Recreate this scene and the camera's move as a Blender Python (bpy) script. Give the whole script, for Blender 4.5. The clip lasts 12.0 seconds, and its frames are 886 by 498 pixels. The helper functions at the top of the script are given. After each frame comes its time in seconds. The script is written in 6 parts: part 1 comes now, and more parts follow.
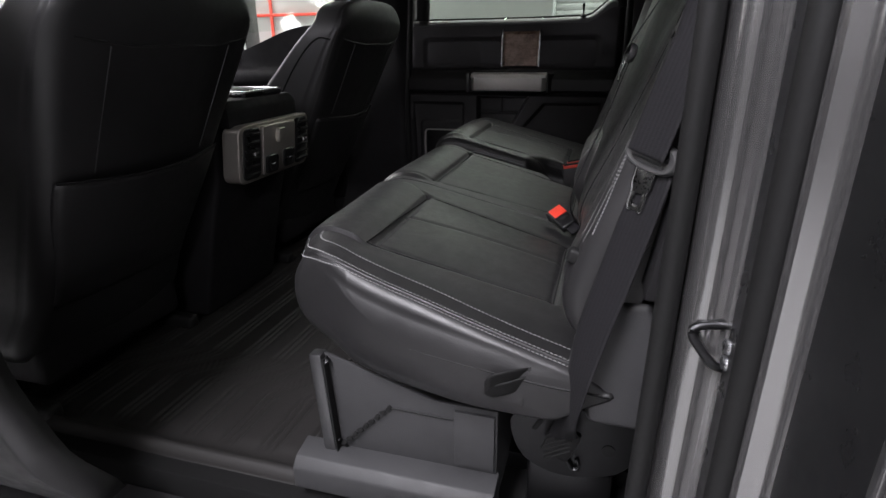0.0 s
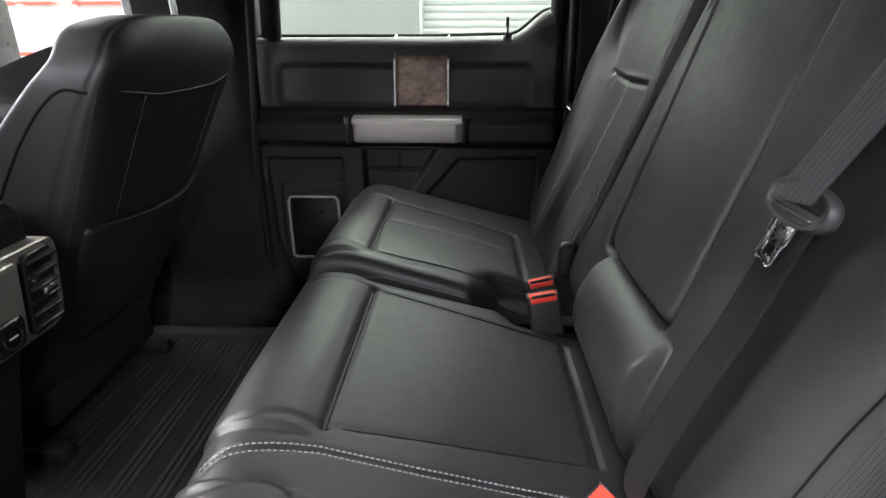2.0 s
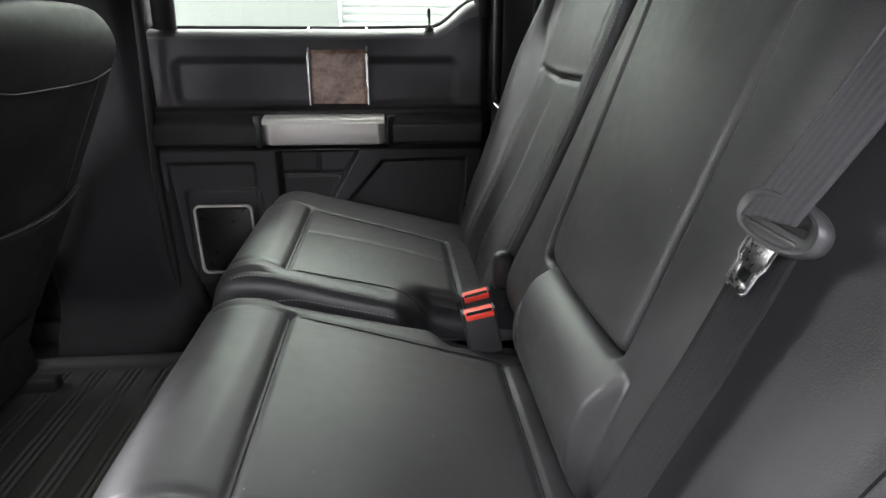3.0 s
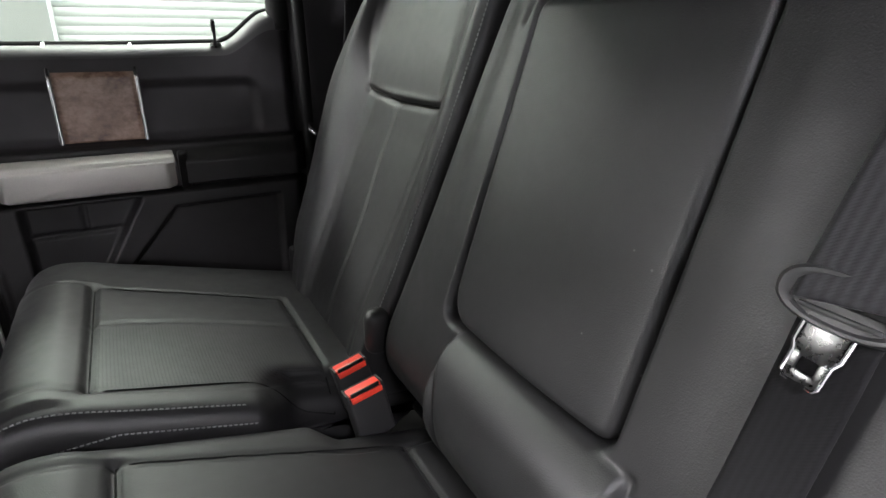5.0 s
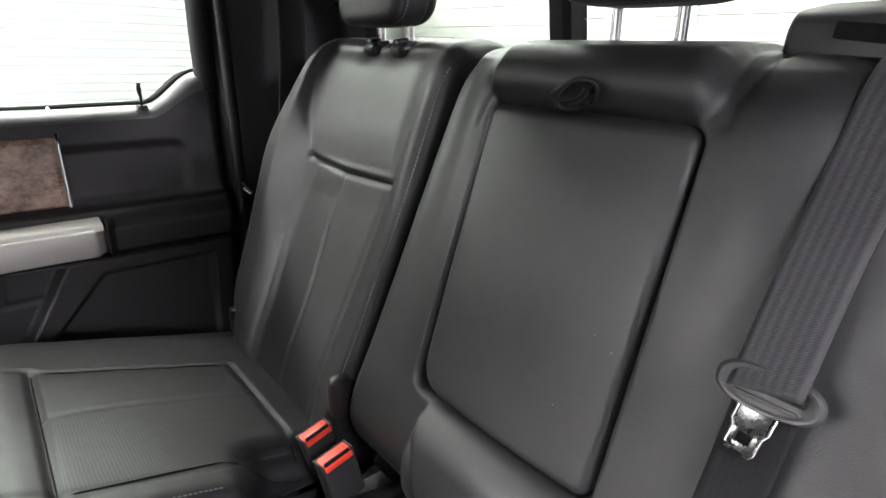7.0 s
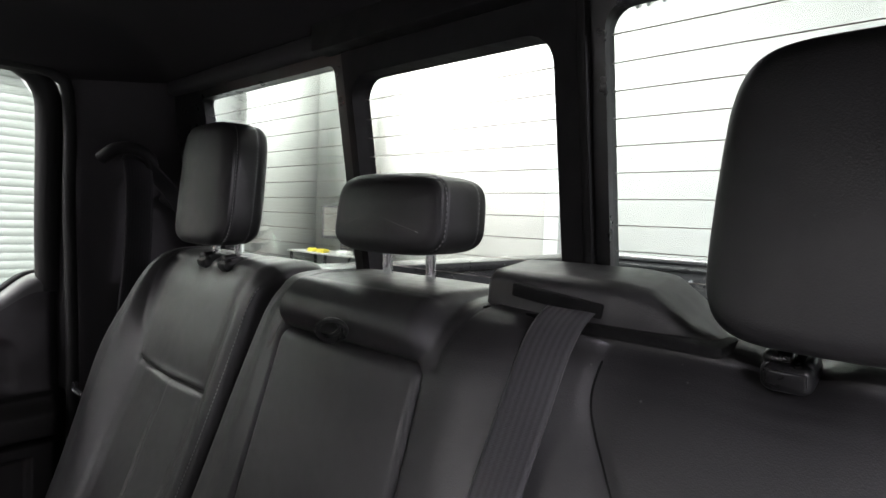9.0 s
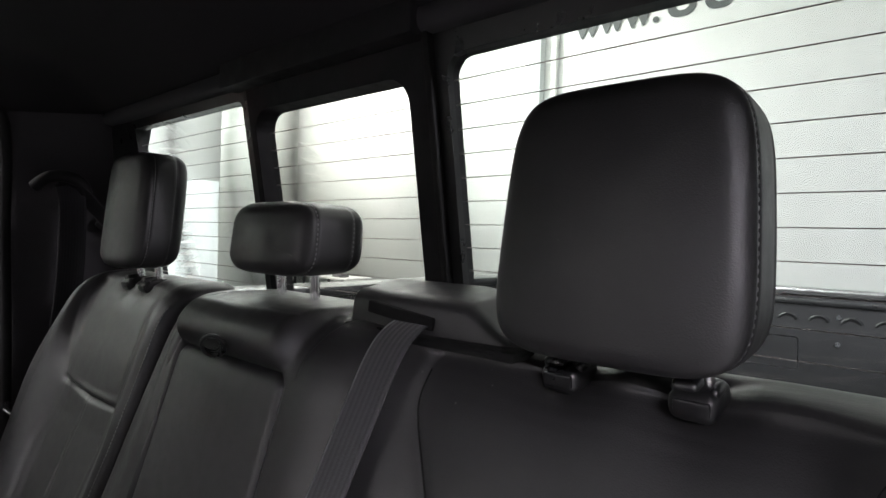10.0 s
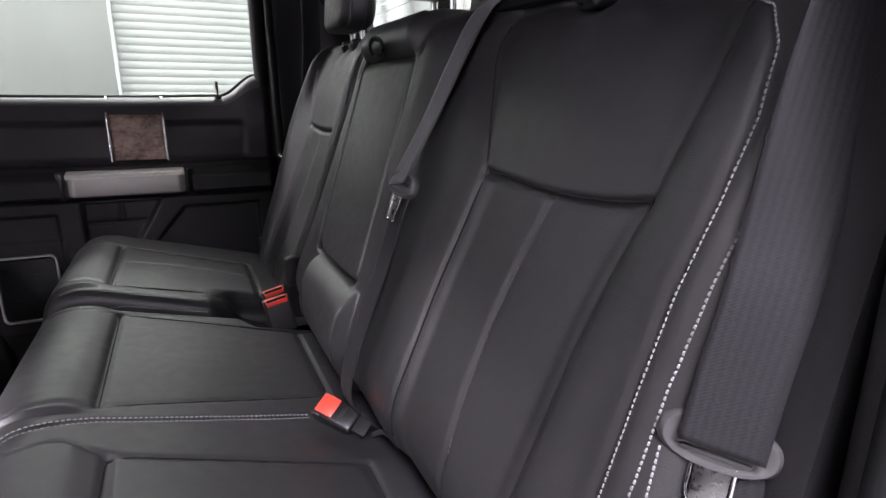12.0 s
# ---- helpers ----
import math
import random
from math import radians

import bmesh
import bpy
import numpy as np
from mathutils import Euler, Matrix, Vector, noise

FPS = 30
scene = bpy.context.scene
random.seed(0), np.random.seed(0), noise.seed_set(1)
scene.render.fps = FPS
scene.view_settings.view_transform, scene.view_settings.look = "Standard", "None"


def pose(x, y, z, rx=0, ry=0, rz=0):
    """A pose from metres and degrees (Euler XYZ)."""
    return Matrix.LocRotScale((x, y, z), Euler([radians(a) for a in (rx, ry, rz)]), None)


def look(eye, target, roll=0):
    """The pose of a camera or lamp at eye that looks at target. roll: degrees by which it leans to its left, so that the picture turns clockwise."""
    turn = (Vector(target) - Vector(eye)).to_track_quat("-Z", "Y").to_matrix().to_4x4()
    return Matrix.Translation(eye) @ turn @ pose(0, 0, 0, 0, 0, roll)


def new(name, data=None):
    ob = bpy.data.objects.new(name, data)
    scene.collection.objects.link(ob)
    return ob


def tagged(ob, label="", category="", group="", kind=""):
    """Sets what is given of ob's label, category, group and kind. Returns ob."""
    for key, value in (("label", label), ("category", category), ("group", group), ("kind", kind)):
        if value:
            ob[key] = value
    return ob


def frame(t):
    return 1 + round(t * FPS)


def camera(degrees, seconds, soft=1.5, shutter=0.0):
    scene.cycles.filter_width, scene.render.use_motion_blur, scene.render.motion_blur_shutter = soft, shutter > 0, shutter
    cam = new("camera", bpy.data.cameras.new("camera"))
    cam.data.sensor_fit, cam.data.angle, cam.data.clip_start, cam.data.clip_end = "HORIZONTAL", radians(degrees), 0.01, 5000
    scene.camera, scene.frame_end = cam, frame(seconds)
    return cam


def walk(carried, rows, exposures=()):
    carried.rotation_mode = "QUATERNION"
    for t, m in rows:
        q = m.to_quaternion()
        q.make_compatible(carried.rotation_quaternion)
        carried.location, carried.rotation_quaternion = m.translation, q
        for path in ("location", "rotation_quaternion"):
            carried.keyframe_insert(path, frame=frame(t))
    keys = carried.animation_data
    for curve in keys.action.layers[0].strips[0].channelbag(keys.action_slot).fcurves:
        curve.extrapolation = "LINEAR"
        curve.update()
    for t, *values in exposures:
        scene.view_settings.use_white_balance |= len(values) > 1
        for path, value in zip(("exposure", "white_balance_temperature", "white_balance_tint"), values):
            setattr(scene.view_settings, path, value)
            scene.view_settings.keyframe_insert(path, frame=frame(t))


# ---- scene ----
cam = camera(77.0, 12.0, soft=1.5, shutter=0.0)
# seconds, eye, target, roll
PATH = [
    (0, (0.142, -1.239, 0.719), (-0.391, 0.561, 0.030), -0.7),
    (0.5, (0.020, -1.106, 0.715), (-0.266, 0.745, 0.014), -0.1),
    (1, (-0.056, -0.941, 0.715), (-0.213, 0.919, -0.004), -0.1),
    (1.5, (-0.113, -0.724, 0.752), (-0.227, 1.137, 0.030), -0.1),
    (2, (-0.066, -0.574, 0.814), (-0.146, 1.287, 0.086), -0.1),
    (2.5, (-0.054, -0.515, 0.804), (-0.009, 1.348, 0.076), 0.2),
    (3, (-0.059, -0.485, 0.808), (0.107, 1.365, 0.067), 0.3),
    (3.5, (-0.064, -0.471, 0.835), (0.248, 1.357, 0.087), 0.5),
    (3.7, (-0.061, -0.460, 0.832), (0.315, 1.356, 0.083), 0.6),
    (5.3, (-0.193, -0.274, 0.830), (0.815, 1.281, 0.078), 0.9),
    (5.5, (-0.236, -0.252, 0.833), (0.821, 1.252, 0.047), 1.4),
    (6, (-0.266, -0.243, 0.827), (0.835, 1.231, 0.044), 1.4),
    (6.5, (-0.238, -0.260, 0.848), (0.899, 1.204, 0.096), 1.2),
    (7, (-0.214, -0.300, 0.915), (0.995, 1.144, 0.242), 1.5),
    (7.5, (-0.190, -0.345, 0.964), (1.097, 1.081, 0.406), 1.3),
    (9.3, (-0.130, -0.479, 1.010), (1.370, 0.844, 0.947), 2.1),
    (9.5, (-0.122, -0.509, 1.016), (1.385, 0.805, 0.967), 1.9),
    (10, (-0.101, -0.582, 1.010), (1.416, 0.721, 0.973), 1.8),
    (10.5, (-0.086, -0.644, 0.968), (1.427, 0.664, 0.941), 1.6),
    (11, (-0.080, -0.726, 0.901), (1.284, 0.737, 0.877), 1.5),
    (11.5, (-0.078, -0.799, 0.847), (0.982, 0.871, 0.548), 0.8),
    (12, (-0.080, -0.841, 0.807), (0.736, 0.908, 0.281), 0.3),
]

EXPOSURES = [(0.0, -0.38, 6500, 12), (0.5, -0.2, 6500, 10), (1.0, 0.15, 6450, 10), (1.5, 0.65, 6450, 10), (2.0, 0.98, 6450, 11), (2.5, 1.3, 6400, 10), (3.5, 1.58, 6450, 11),
             (5.5, 1.12, 6500, 10), (6.5, 1.3, 6500, 12), (7.5, 1.95, 6500, 13), (8.4, 1.2, 6450, 15), (9.5, 0.75, 6500, 15), (10.5, 0.5, 6500, 16), (11.5, 0.48, 6450, 17), (12.0, 0.7, 6400, 22)]
walk(cam, [(t, look(eye, target, roll)) for t, eye, target, roll in PATH], EXPOSURES)

# ---------------------------------------------------------------- world and lamps
world = bpy.data.worlds.new("hall_air")
scene.world = world
world.use_nodes = True
world.node_tree.nodes["Background"].inputs[0].default_value = (0.9, 0.95, 1.0, 1)
world.node_tree.nodes["Background"].inputs[1].default_value = 0.05

GROUND = -0.78
CEIL = 7.0


def added_lamp(x, y, z, sx, sy, watts, tint):
    data = bpy.data.lights.new("added_lamp", "AREA")
    data.shape, data.size, data.size_y, data.energy = "RECTANGLE", sx, sy, watts
    data.color = tint
    ob = new("added_lamp", data)
    ob.matrix_world = Matrix.Translation((x, y, z - 0.09))
    return ob


# added, unseen area lamps tuned to light the cab: low rows ahead of the truck, high ones over the rest of the hall
LAMPS = [(-8.2, -0.9, 4.6, 150), (-10.0, 1.2, 4.2, 300), (-8.2, 2.4, 4.6, 560), (-5.6, 2.2, 4.6, 480), (-2.6, 4.3, 3.4, 200), (0.6, 4.3, 3.4, 105), (0.3, 3.4, 4.7, 170), (3.2, 3.7, 4.6, 110), (-1.1, -3.8, 4.4, 860), (-3.0, -4.2, 2.7, 360),
         (5.4, -2.0, 6.9, 60), (5.4, 4.4, 6.9, 110), (5.0, 8.0, 6.9, 900), (2.8, -7.6, 4.0, 380)]
for lx, ly, lz, watts in LAMPS:
    # tints tuned to the leather's cast: cool by the open door, pinkish ahead, greenish along the shutter wall
    tint = (0.99, 0.975, 1.04) if ly < -3 else ((1.0, 0.985, 1.0) if lx < -5 else (0.99, 1.01, 0.95))
    wide = (3.4, 1.0) if ly == 4.3 else (1.0, 3.4)
    added_lamp(lx, ly, lz, *wide, watts, tint)


# ---------------------------------------------------------------- materials
def rgb(h, k=1.0):
    return (h[0] * k, h[1] * k, h[2] * k, 1)


class Nodes:
    def __init__(self, name):
        self.m = bpy.data.materials.new(name)
        self.m.use_nodes = True
        self.t = self.m.node_tree
        self.bsdf = self.t.nodes["Principled BSDF"]
        self.out = self.t.nodes["Material Output"]
        self.co = self.t.nodes.new("ShaderNodeTexCoord").outputs["Object"]

    def node(self, kind, **kw):
        n = self.t.nodes.new(kind)
        for k, v in kw.items():
            n.inputs[k].default_value = v
        return n

    def link(self, a, b):
        self.t.links.new(a, b)

    def noise(self, scale, detail=3.0, rough=0.5, stretch=None):
        n = self.node("ShaderNodeTexNoise", Scale=scale, Detail=detail, Roughness=rough)
        src = self.co
        if stretch:
            mp = self.node("ShaderNodeMapping")
            mp.inputs["Scale"].default_value = stretch
            self.link(src, mp.inputs["Vector"])
            src = mp.outputs["Vector"]
        self.link(src, n.inputs["Vector"])
        return n.outputs["Fac"]

    def voronoi(self, scale, feature="F1"):
        n = self.t.nodes.new("ShaderNodeTexVoronoi")
        n.feature = feature
        n.inputs["Scale"].default_value = scale
        self.link(self.co, n.inputs["Vector"])
        return n.outputs["Distance"]

    def ramp(self, fac, stops):
        n = self.t.nodes.new("ShaderNodeValToRGB")
        el = n.color_ramp.elements
        while len(el) < len(stops):
            el.new(0.5)
        for e, (p, c) in zip(el, stops):
            e.position = p
            e.color = c if len(c) == 4 else (*c, 1)
        self.link(fac, n.inputs["Fac"])
        return n.outputs["Color"]

    def span(self, fac, lo, hi, a=0.0, b=1.0):
        n = self.t.nodes.new("ShaderNodeMapRange")
        for k, v in zip(("From Min", "From Max", "To Min", "To Max"), (lo, hi, a, b)):
            n.inputs[k].default_value = v
        self.link(fac, n.inputs["Value"])
        return n.outputs["Result"]

    def maths(self, op, a, b=None):
        n = self.t.nodes.new("ShaderNodeMath")
        n.operation = op
        for i, v in enumerate((a, b)):
            if v is None:
                continue
            if isinstance(v, (int, float)):
                n.inputs[i].default_value = v
            else:
                self.link(v, n.inputs[i])
        return n.outputs[0]

    def bump(self, height, strength, dist, under=None):
        n = self.node("ShaderNodeBump", Strength=strength, Distance=dist)
        self.link(height, n.inputs["Height"])
        if under:
            self.link(under, n.inputs["Normal"])
        return n.outputs["Normal"]

    def finish(self, color=None, rough=None, normal=None, metal=0.0, spec=0.5):
        for v, key in ((color, "Base Color"), (rough, "Roughness"), (normal, "Normal")):
            if v is None:
                continue
            if isinstance(v, (float, int, tuple)):
                self.bsdf.inputs[key].default_value = v if not isinstance(v, tuple) else (*v[:3], 1)
            else:
                self.link(v, self.bsdf.inputs[key])
        self.bsdf.inputs["Metallic"].default_value = metal
        self.bsdf.inputs["Specular IOR Level"].default_value = spec
        return self.m


def leather(name, base, perforated=False, rough=0.42, spec=0.52):
    n = Nodes(name)
    big, mid = n.noise(7, 4), n.noise(60, 4)
    col = n.ramp(big, [(0.3, rgb(base, 0.85)), (0.7, rgb(base, 1.15))])
    r = n.span(n.maths("ADD", big, mid), 0.7, 1.35, rough - 0.06, rough + 0.09)
    dust = n.maths("MULTIPLY", n.span(n.voronoi(34), 0.0, 0.045, 1.0, 0.0), n.span(n.noise(9, 2), 0.55, 0.62))
    speck = n.t.nodes.new("ShaderNodeMix")
    speck.data_type = "RGBA"
    n.link(dust, speck.inputs["Factor"])
    n.link(col, speck.inputs["A"])
    speck.inputs["B"].default_value = (0.16, 0.16, 0.15, 1)
    col = speck.outputs["Result"]
    nr = n.bump(n.noise(11, 2), 0.12, 0.004)
    nr = n.bump(n.voronoi(800), 0.2, 0.0005, nr)
    nr = n.bump(n.noise(900, 2), 0.2, 0.0004, nr)
    if perforated:
        sep = n.t.nodes.new("ShaderNodeSeparateXYZ")
        n.link(n.co, sep.inputs[0])
        k = 2 * math.pi / 0.0042
        along = n.maths("ADD", sep.outputs[0], n.maths("MULTIPLY", sep.outputs[2], 1.0))
        a = n.maths("SINE", n.maths("MULTIPLY", n.maths("ADD", along, sep.outputs[1]), k * 0.72))
        b = n.maths("SINE", n.maths("MULTIPLY", n.maths("SUBTRACT", along, sep.outputs[1]), k * 0.72))
        dots = n.maths("MULTIPLY", a, b)
        hole = n.span(dots, 0.45, 0.75)
        nr = n.bump(hole, -0.35, 0.0006, nr)
        mix = n.t.nodes.new("ShaderNodeMix")
        mix.data_type = "RGBA"
        n.link(hole, mix.inputs["Factor"])
        n.link(col, mix.inputs["A"])
        mix.inputs["B"].default_value = (0.010, 0.010, 0.010, 1)
        col = mix.outputs["Result"]
    m = n.finish(col, r, nr, spec=spec)
    if perforated:
        n.link(n.span(hole, 0, 1, spec, spec * 0.4), n.bsdf.inputs["Specular IOR Level"])
    return m


def plastic(name, base, rough=0.5, grain=900, strength=0.3, spec=0.5):
    n = Nodes(name)
    big = n.noise(9, 4)
    col = n.ramp(big, [(0.3, rgb(base, 0.88)), (0.7, rgb(base, 1.12))])
    r = n.span(n.noise(40, 4), 0.35, 0.7, rough - 0.05, rough + 0.08)
    nr = n.bump(n.voronoi(grain), strength, 0.0004)
    return n.finish(col, r, nr, spec=spec)


def metal(name, base, rough, brushed=None, amount=0.15):
    n = Nodes(name)
    f = n.noise(600, 3, 0.6, brushed) if brushed else n.noise(300, 3)
    r = n.span(f, 0.3, 0.7, max(rough - amount * 0.5, 0.02), rough + amount * 0.5)
    nr = n.bump(f, 0.05, 0.0005)
    col = n.ramp(n.noise(20, 4), [(0.3, rgb(base, 0.93)), (0.7, rgb(base, 1.05))])
    return n.finish(col, r, nr, metal=1.0)


def plain(name, base, rough, spec=0.5, scale=30, vary=0.08, bump=0.1, dist=0.001, metallic=0.0):
    n = Nodes(name)
    f = n.noise(scale, 5, 0.6)
    col = n.ramp(f, [(0.3, rgb(base, 1 - vary)), (0.7, rgb(base, 1 + vary))])
    return n.finish(col, n.span(f, 0.3, 0.7, max(rough - 0.06, 0.02), rough + 0.06), n.bump(f, bump, dist), metal=metallic, spec=spec)


LEATHER = leather("black_leather", (0.0150, 0.0146, 0.0152), False, 0.44, 0.52)
PERF = leather("perforated_leather", (0.0185, 0.0180, 0.0188), True, 0.47, 0.52)
THREAD = plain("grey_thread", (0.19, 0.19, 0.19), 0.8, scale=900)
THREAD_DARK = plain("dark_thread", (0.07, 0.07, 0.07), 0.8, scale=900)
PLASTIC = plastic("black_grained_plastic", (0.0680, 0.0620, 0.0670), 0.55)
PLASTIC_SOFT = plastic("dark_soft_plastic", (0.0095, 0.009, 0.0098), 0.64, 700, 0.4, 0.22)
PLASTIC_GLOSS = plastic("black_satin_plastic", (0.009, 0.009, 0.0095), 0.32, 1500, 0.1)
PLASTIC_TRIM = plastic("dark_grey_trim_plastic", (0.022, 0.0215, 0.0222), 0.48, 800, 0.25)
# black belt moulding, base lifted to grey for the light falling on it
PLASTIC_GUIDE = plastic("lit_grey_plastic", (0.046, 0.0455, 0.046), 0.40, 1200, 0.15)
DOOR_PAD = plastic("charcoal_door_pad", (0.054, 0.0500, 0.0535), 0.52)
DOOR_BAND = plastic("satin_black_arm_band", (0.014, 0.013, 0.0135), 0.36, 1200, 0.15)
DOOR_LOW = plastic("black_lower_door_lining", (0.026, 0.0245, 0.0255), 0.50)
# same plastic on the rolled top, paler and glossier to paint the window's sheen
DOOR_TOP = plastic("sheen_painted_door_top", (0.085, 0.085, 0.085), 0.36, 1500, 0.08, 0.7)
PLASTIC_GREY = plastic("grey_moulded_plastic", (0.034, 0.034, 0.0355), 0.55, 500, 0.3)
SILVER = plain("satin_silver_paint", (0.56, 0.54, 0.51), 0.40, 0.5, 400, 0.05, 0.05, 0.0004, 0.45)
CHROME = metal("bright_chrome", (0.90, 0.90, 0.91), 0.20, None, 0.06)
SILVER_SATIN = plain("satin_silver_plating", (0.50, 0.47, 0.43), 0.36, 0.5, 400, 0.05, 0.05, 0.0004, 0.75)
STEEL = metal("worn_steel", (0.45, 0.45, 0.47), 0.3)
LEG_STEEL = metal("grey_coated_steel", (0.16, 0.16, 0.165), 0.45)
# blade chrome with its dark reflection put into the base colour
BLADE = metal("dark_reflection_steel", (0.20, 0.20, 0.198), 0.28, None, 0.04)
BLACK_STEEL = metal("dark_steel", (0.05, 0.05, 0.052), 0.42)
RED = plain("red_plastic", (0.86, 0.06, 0.035), 0.35, scale=60)
RUBBER = plain("black_rubber", (0.009, 0.009, 0.009), 0.6, 0.25, scale=200, bump=0.2)
MAT_RUBBER = plain("rubber_mat", (0.016, 0.0148, 0.0142), 0.64, 0.3, scale=300, bump=0.35, dist=0.0006)
CARPET = plain("black_carpet", (0.008, 0.008, 0.008), 0.95, 0.2, 700, 0.35, 0.9, 0.003)
HEADLINER = plain("black_headliner_cloth", (0.018, 0.0165, 0.018), 0.95, 0.2, 900, 0.3, 0.6, 0.001)
TRIM_CLOTH = plain("dark_pillar_trim", (0.032, 0.030, 0.0325), 0.75, 0.35, 600, 0.2, 0.3, 0.0008)


def make_wood():
    n = Nodes("burl_wood_veneer")
    f = n.noise(26, 8, 0.65, (1.0, 1.0, 1.6))
    g = n.noise(140, 6, 0.7)
    col = n.ramp(n.maths("ADD", n.maths("MULTIPLY", f, 0.75), n.maths("MULTIPLY", g, 0.3)),
                 [(0.34, (0.06, 0.032, 0.021)), (0.47, (0.22, 0.128, 0.088)), (0.60, (0.44, 0.29, 0.215)), (0.75, (0.60, 0.45, 0.35))])
    n.bsdf.inputs["Coat Weight"].default_value = 0.5
    n.bsdf.inputs["Coat Roughness"].default_value = 0.12
    return n.finish(col, 0.4, n.bump(g, 0.15, 0.0005))


WOOD = make_wood()


def make_webbing(name, k, rib, amount, sheen):
    n = Nodes(name)
    sep = n.t.nodes.new("ShaderNodeSeparateXYZ")
    uv = n.t.nodes.new("ShaderNodeUVMap")
    n.link(uv.outputs[0], sep.inputs[0])
    a = n.maths("SINE", n.maths("MULTIPLY", sep.outputs[0], 2 * math.pi / rib))
    b = n.maths("SINE", n.maths("MULTIPLY", n.maths("ADD", sep.outputs[1], n.maths("MULTIPLY", sep.outputs[0], 0.6)), 2 * math.pi / 0.0022))
    fuzz = n.noise(420, 3)
    h = n.maths("ADD", n.maths("MULTIPLY", a, amount), n.maths("ADD", n.maths("MULTIPLY", b, 0.10), n.maths("MULTIPLY", n.maths("SUBTRACT", fuzz, 0.5), 0.9)))
    col = n.ramp(n.span(h, -1, 1), [(0.1, rgb((0.030, 0.029, 0.032), k)), (0.9, rgb((0.066, 0.064, 0.071), k))])
    n.bsdf.inputs["Sheen Weight"].default_value = sheen
    n.bsdf.inputs["Sheen Roughness"].default_value = 0.4
    return n.finish(col, 0.65, n.bump(h, 0.4, 0.0007), spec=0.5 * k)


WEBBING = make_webbing("ribbed_webbing", 0.80, 0.0064, 0.5, 0.25)
# black lap twill; darkens the outer belts too, in place of missing shade
TWILL = make_webbing("black_twill_and_shade_webbing", 0.26, 0.0050, 0.25, 0.02)


def make_paint():
    n = Nodes("grey_metallic_paint")
    f = n.voronoi(2500)
    col = n.ramp(f, [(0.0, (0.17, 0.169, 0.170)), (0.6, (0.30, 0.297, 0.298))])
    n.bsdf.inputs["Coat Weight"].default_value = 0.9
    n.bsdf.inputs["Coat Roughness"].default_value = 0.05
    return n.finish(col, 0.22, n.bump(n.noise(8, 2), 0.02, 0.002), metal=0.85)


PAINT = make_paint()


def make_glass(name, tint, gloss=0.06):
    n = Nodes(name)
    tr = n.t.nodes.new("ShaderNodeBsdfTransparent")
    tr.inputs[0].default_value = (*tint, 1)
    gl = n.t.nodes.new("ShaderNodeBsdfGlossy")
    gl.inputs["Roughness"].default_value = 0.01
    lw = n.t.nodes.new("ShaderNodeLayerWeight")
    lw.inputs["Blend"].default_value = 0.5
    fac = n.maths("ADD", n.maths("MULTIPLY", n.maths("POWER", lw.outputs["Facing"], 5.0), 0.6), gloss * 0.6)
    mix = n.t.nodes.new("ShaderNodeMixShader")
    n.link(fac, mix.inputs[0])
    n.link(tr.outputs[0], mix.inputs[1])
    n.link(gl.outputs[0], mix.inputs[2])
    n.link(mix.outputs[0], n.out.inputs["Surface"])
    return n.m


GLASS = make_glass("clear_window_glass", (0.93, 0.96, 0.94))
GLASS_TINT = make_glass("green_tinted_glass", (0.89, 0.94, 0.92))
# tint added to dim the overbright hall seen through the clear door pane
GLASS_SIDE = make_glass("view_dimming_glass", (0.66, 0.70, 0.675))
# dark glass for the out-of-view open door, there to block light
GLASS_DARK = make_glass("light_blocking_glass", (0.10, 0.11, 0.11))
MIRROR = metal("mirror_glass", (0.9, 0.9, 0.9), 0.01, None, 0.0)
WALL_WHITE = plain("white_wall_paint", (0.66, 0.66, 0.645), 0.7, 0.3, 3, 0.03, 0.01, 0.001)
# grey for the unseen door-side wall, chosen to cut light bounced into the cab
WALL_GREY = plain("dimmed_wall_grey", (0.22, 0.22, 0.22), 0.7, 0.3, 3, 0.06, 0.05, 0.002)
SHUTTER = plain("white_shutter_metal", (0.50, 0.51, 0.495), 0.45, 0.5, 12, 0.04)
CONCRETE = plain("grey_painted_concrete", (0.26, 0.26, 0.255), 0.4, 0.5, 2, 0.15, 0.1, 0.003)
RED_PAINT = plain("red_steel_paint", (0.55, 0.05, 0.03), 0.45)
GREY_PAINT = plain("light_grey_paint", (0.55, 0.57, 0.57), 0.55)
TABLE_TOP = plain("grey_laminate", (0.35, 0.34, 0.33), 0.5)
PAPER = plain("white_paper", (0.75, 0.75, 0.72), 0.8)
YELLOW = plain("yellow_plastic", (0.75, 0.60, 0.06), 0.5)
WIRE = plain("heating_wire_print", (0.30, 0.27, 0.25), 0.5)
PRINT_GREY = plain("grey_vinyl_letters", (0.075, 0.08, 0.08), 0.5)


def make_screen():
    n = Nodes("lit_monitor_screen")
    f = n.noise(9, 2, 0.5, (1, 1, 4))
    col = n.ramp(f, [(0.35, (0.55, 0.45, 0.35)), (0.6, (0.75, 0.72, 0.62))])
    n.bsdf.inputs["Emission Strength"].default_value = 0.35
    n.link(col, n.bsdf.inputs["Emission Color"])
    return n.finish((0.05, 0.05, 0.05), 0.3)


SCREEN = make_screen()


# ---------------------------------------------------------------- building tools
def thing(name, base, label, category, group="", kind=""):
    ob = new(name)
    ob.location = base
    ob.empty_display_size = 0.05
    return tagged(ob, label, category, group, kind)


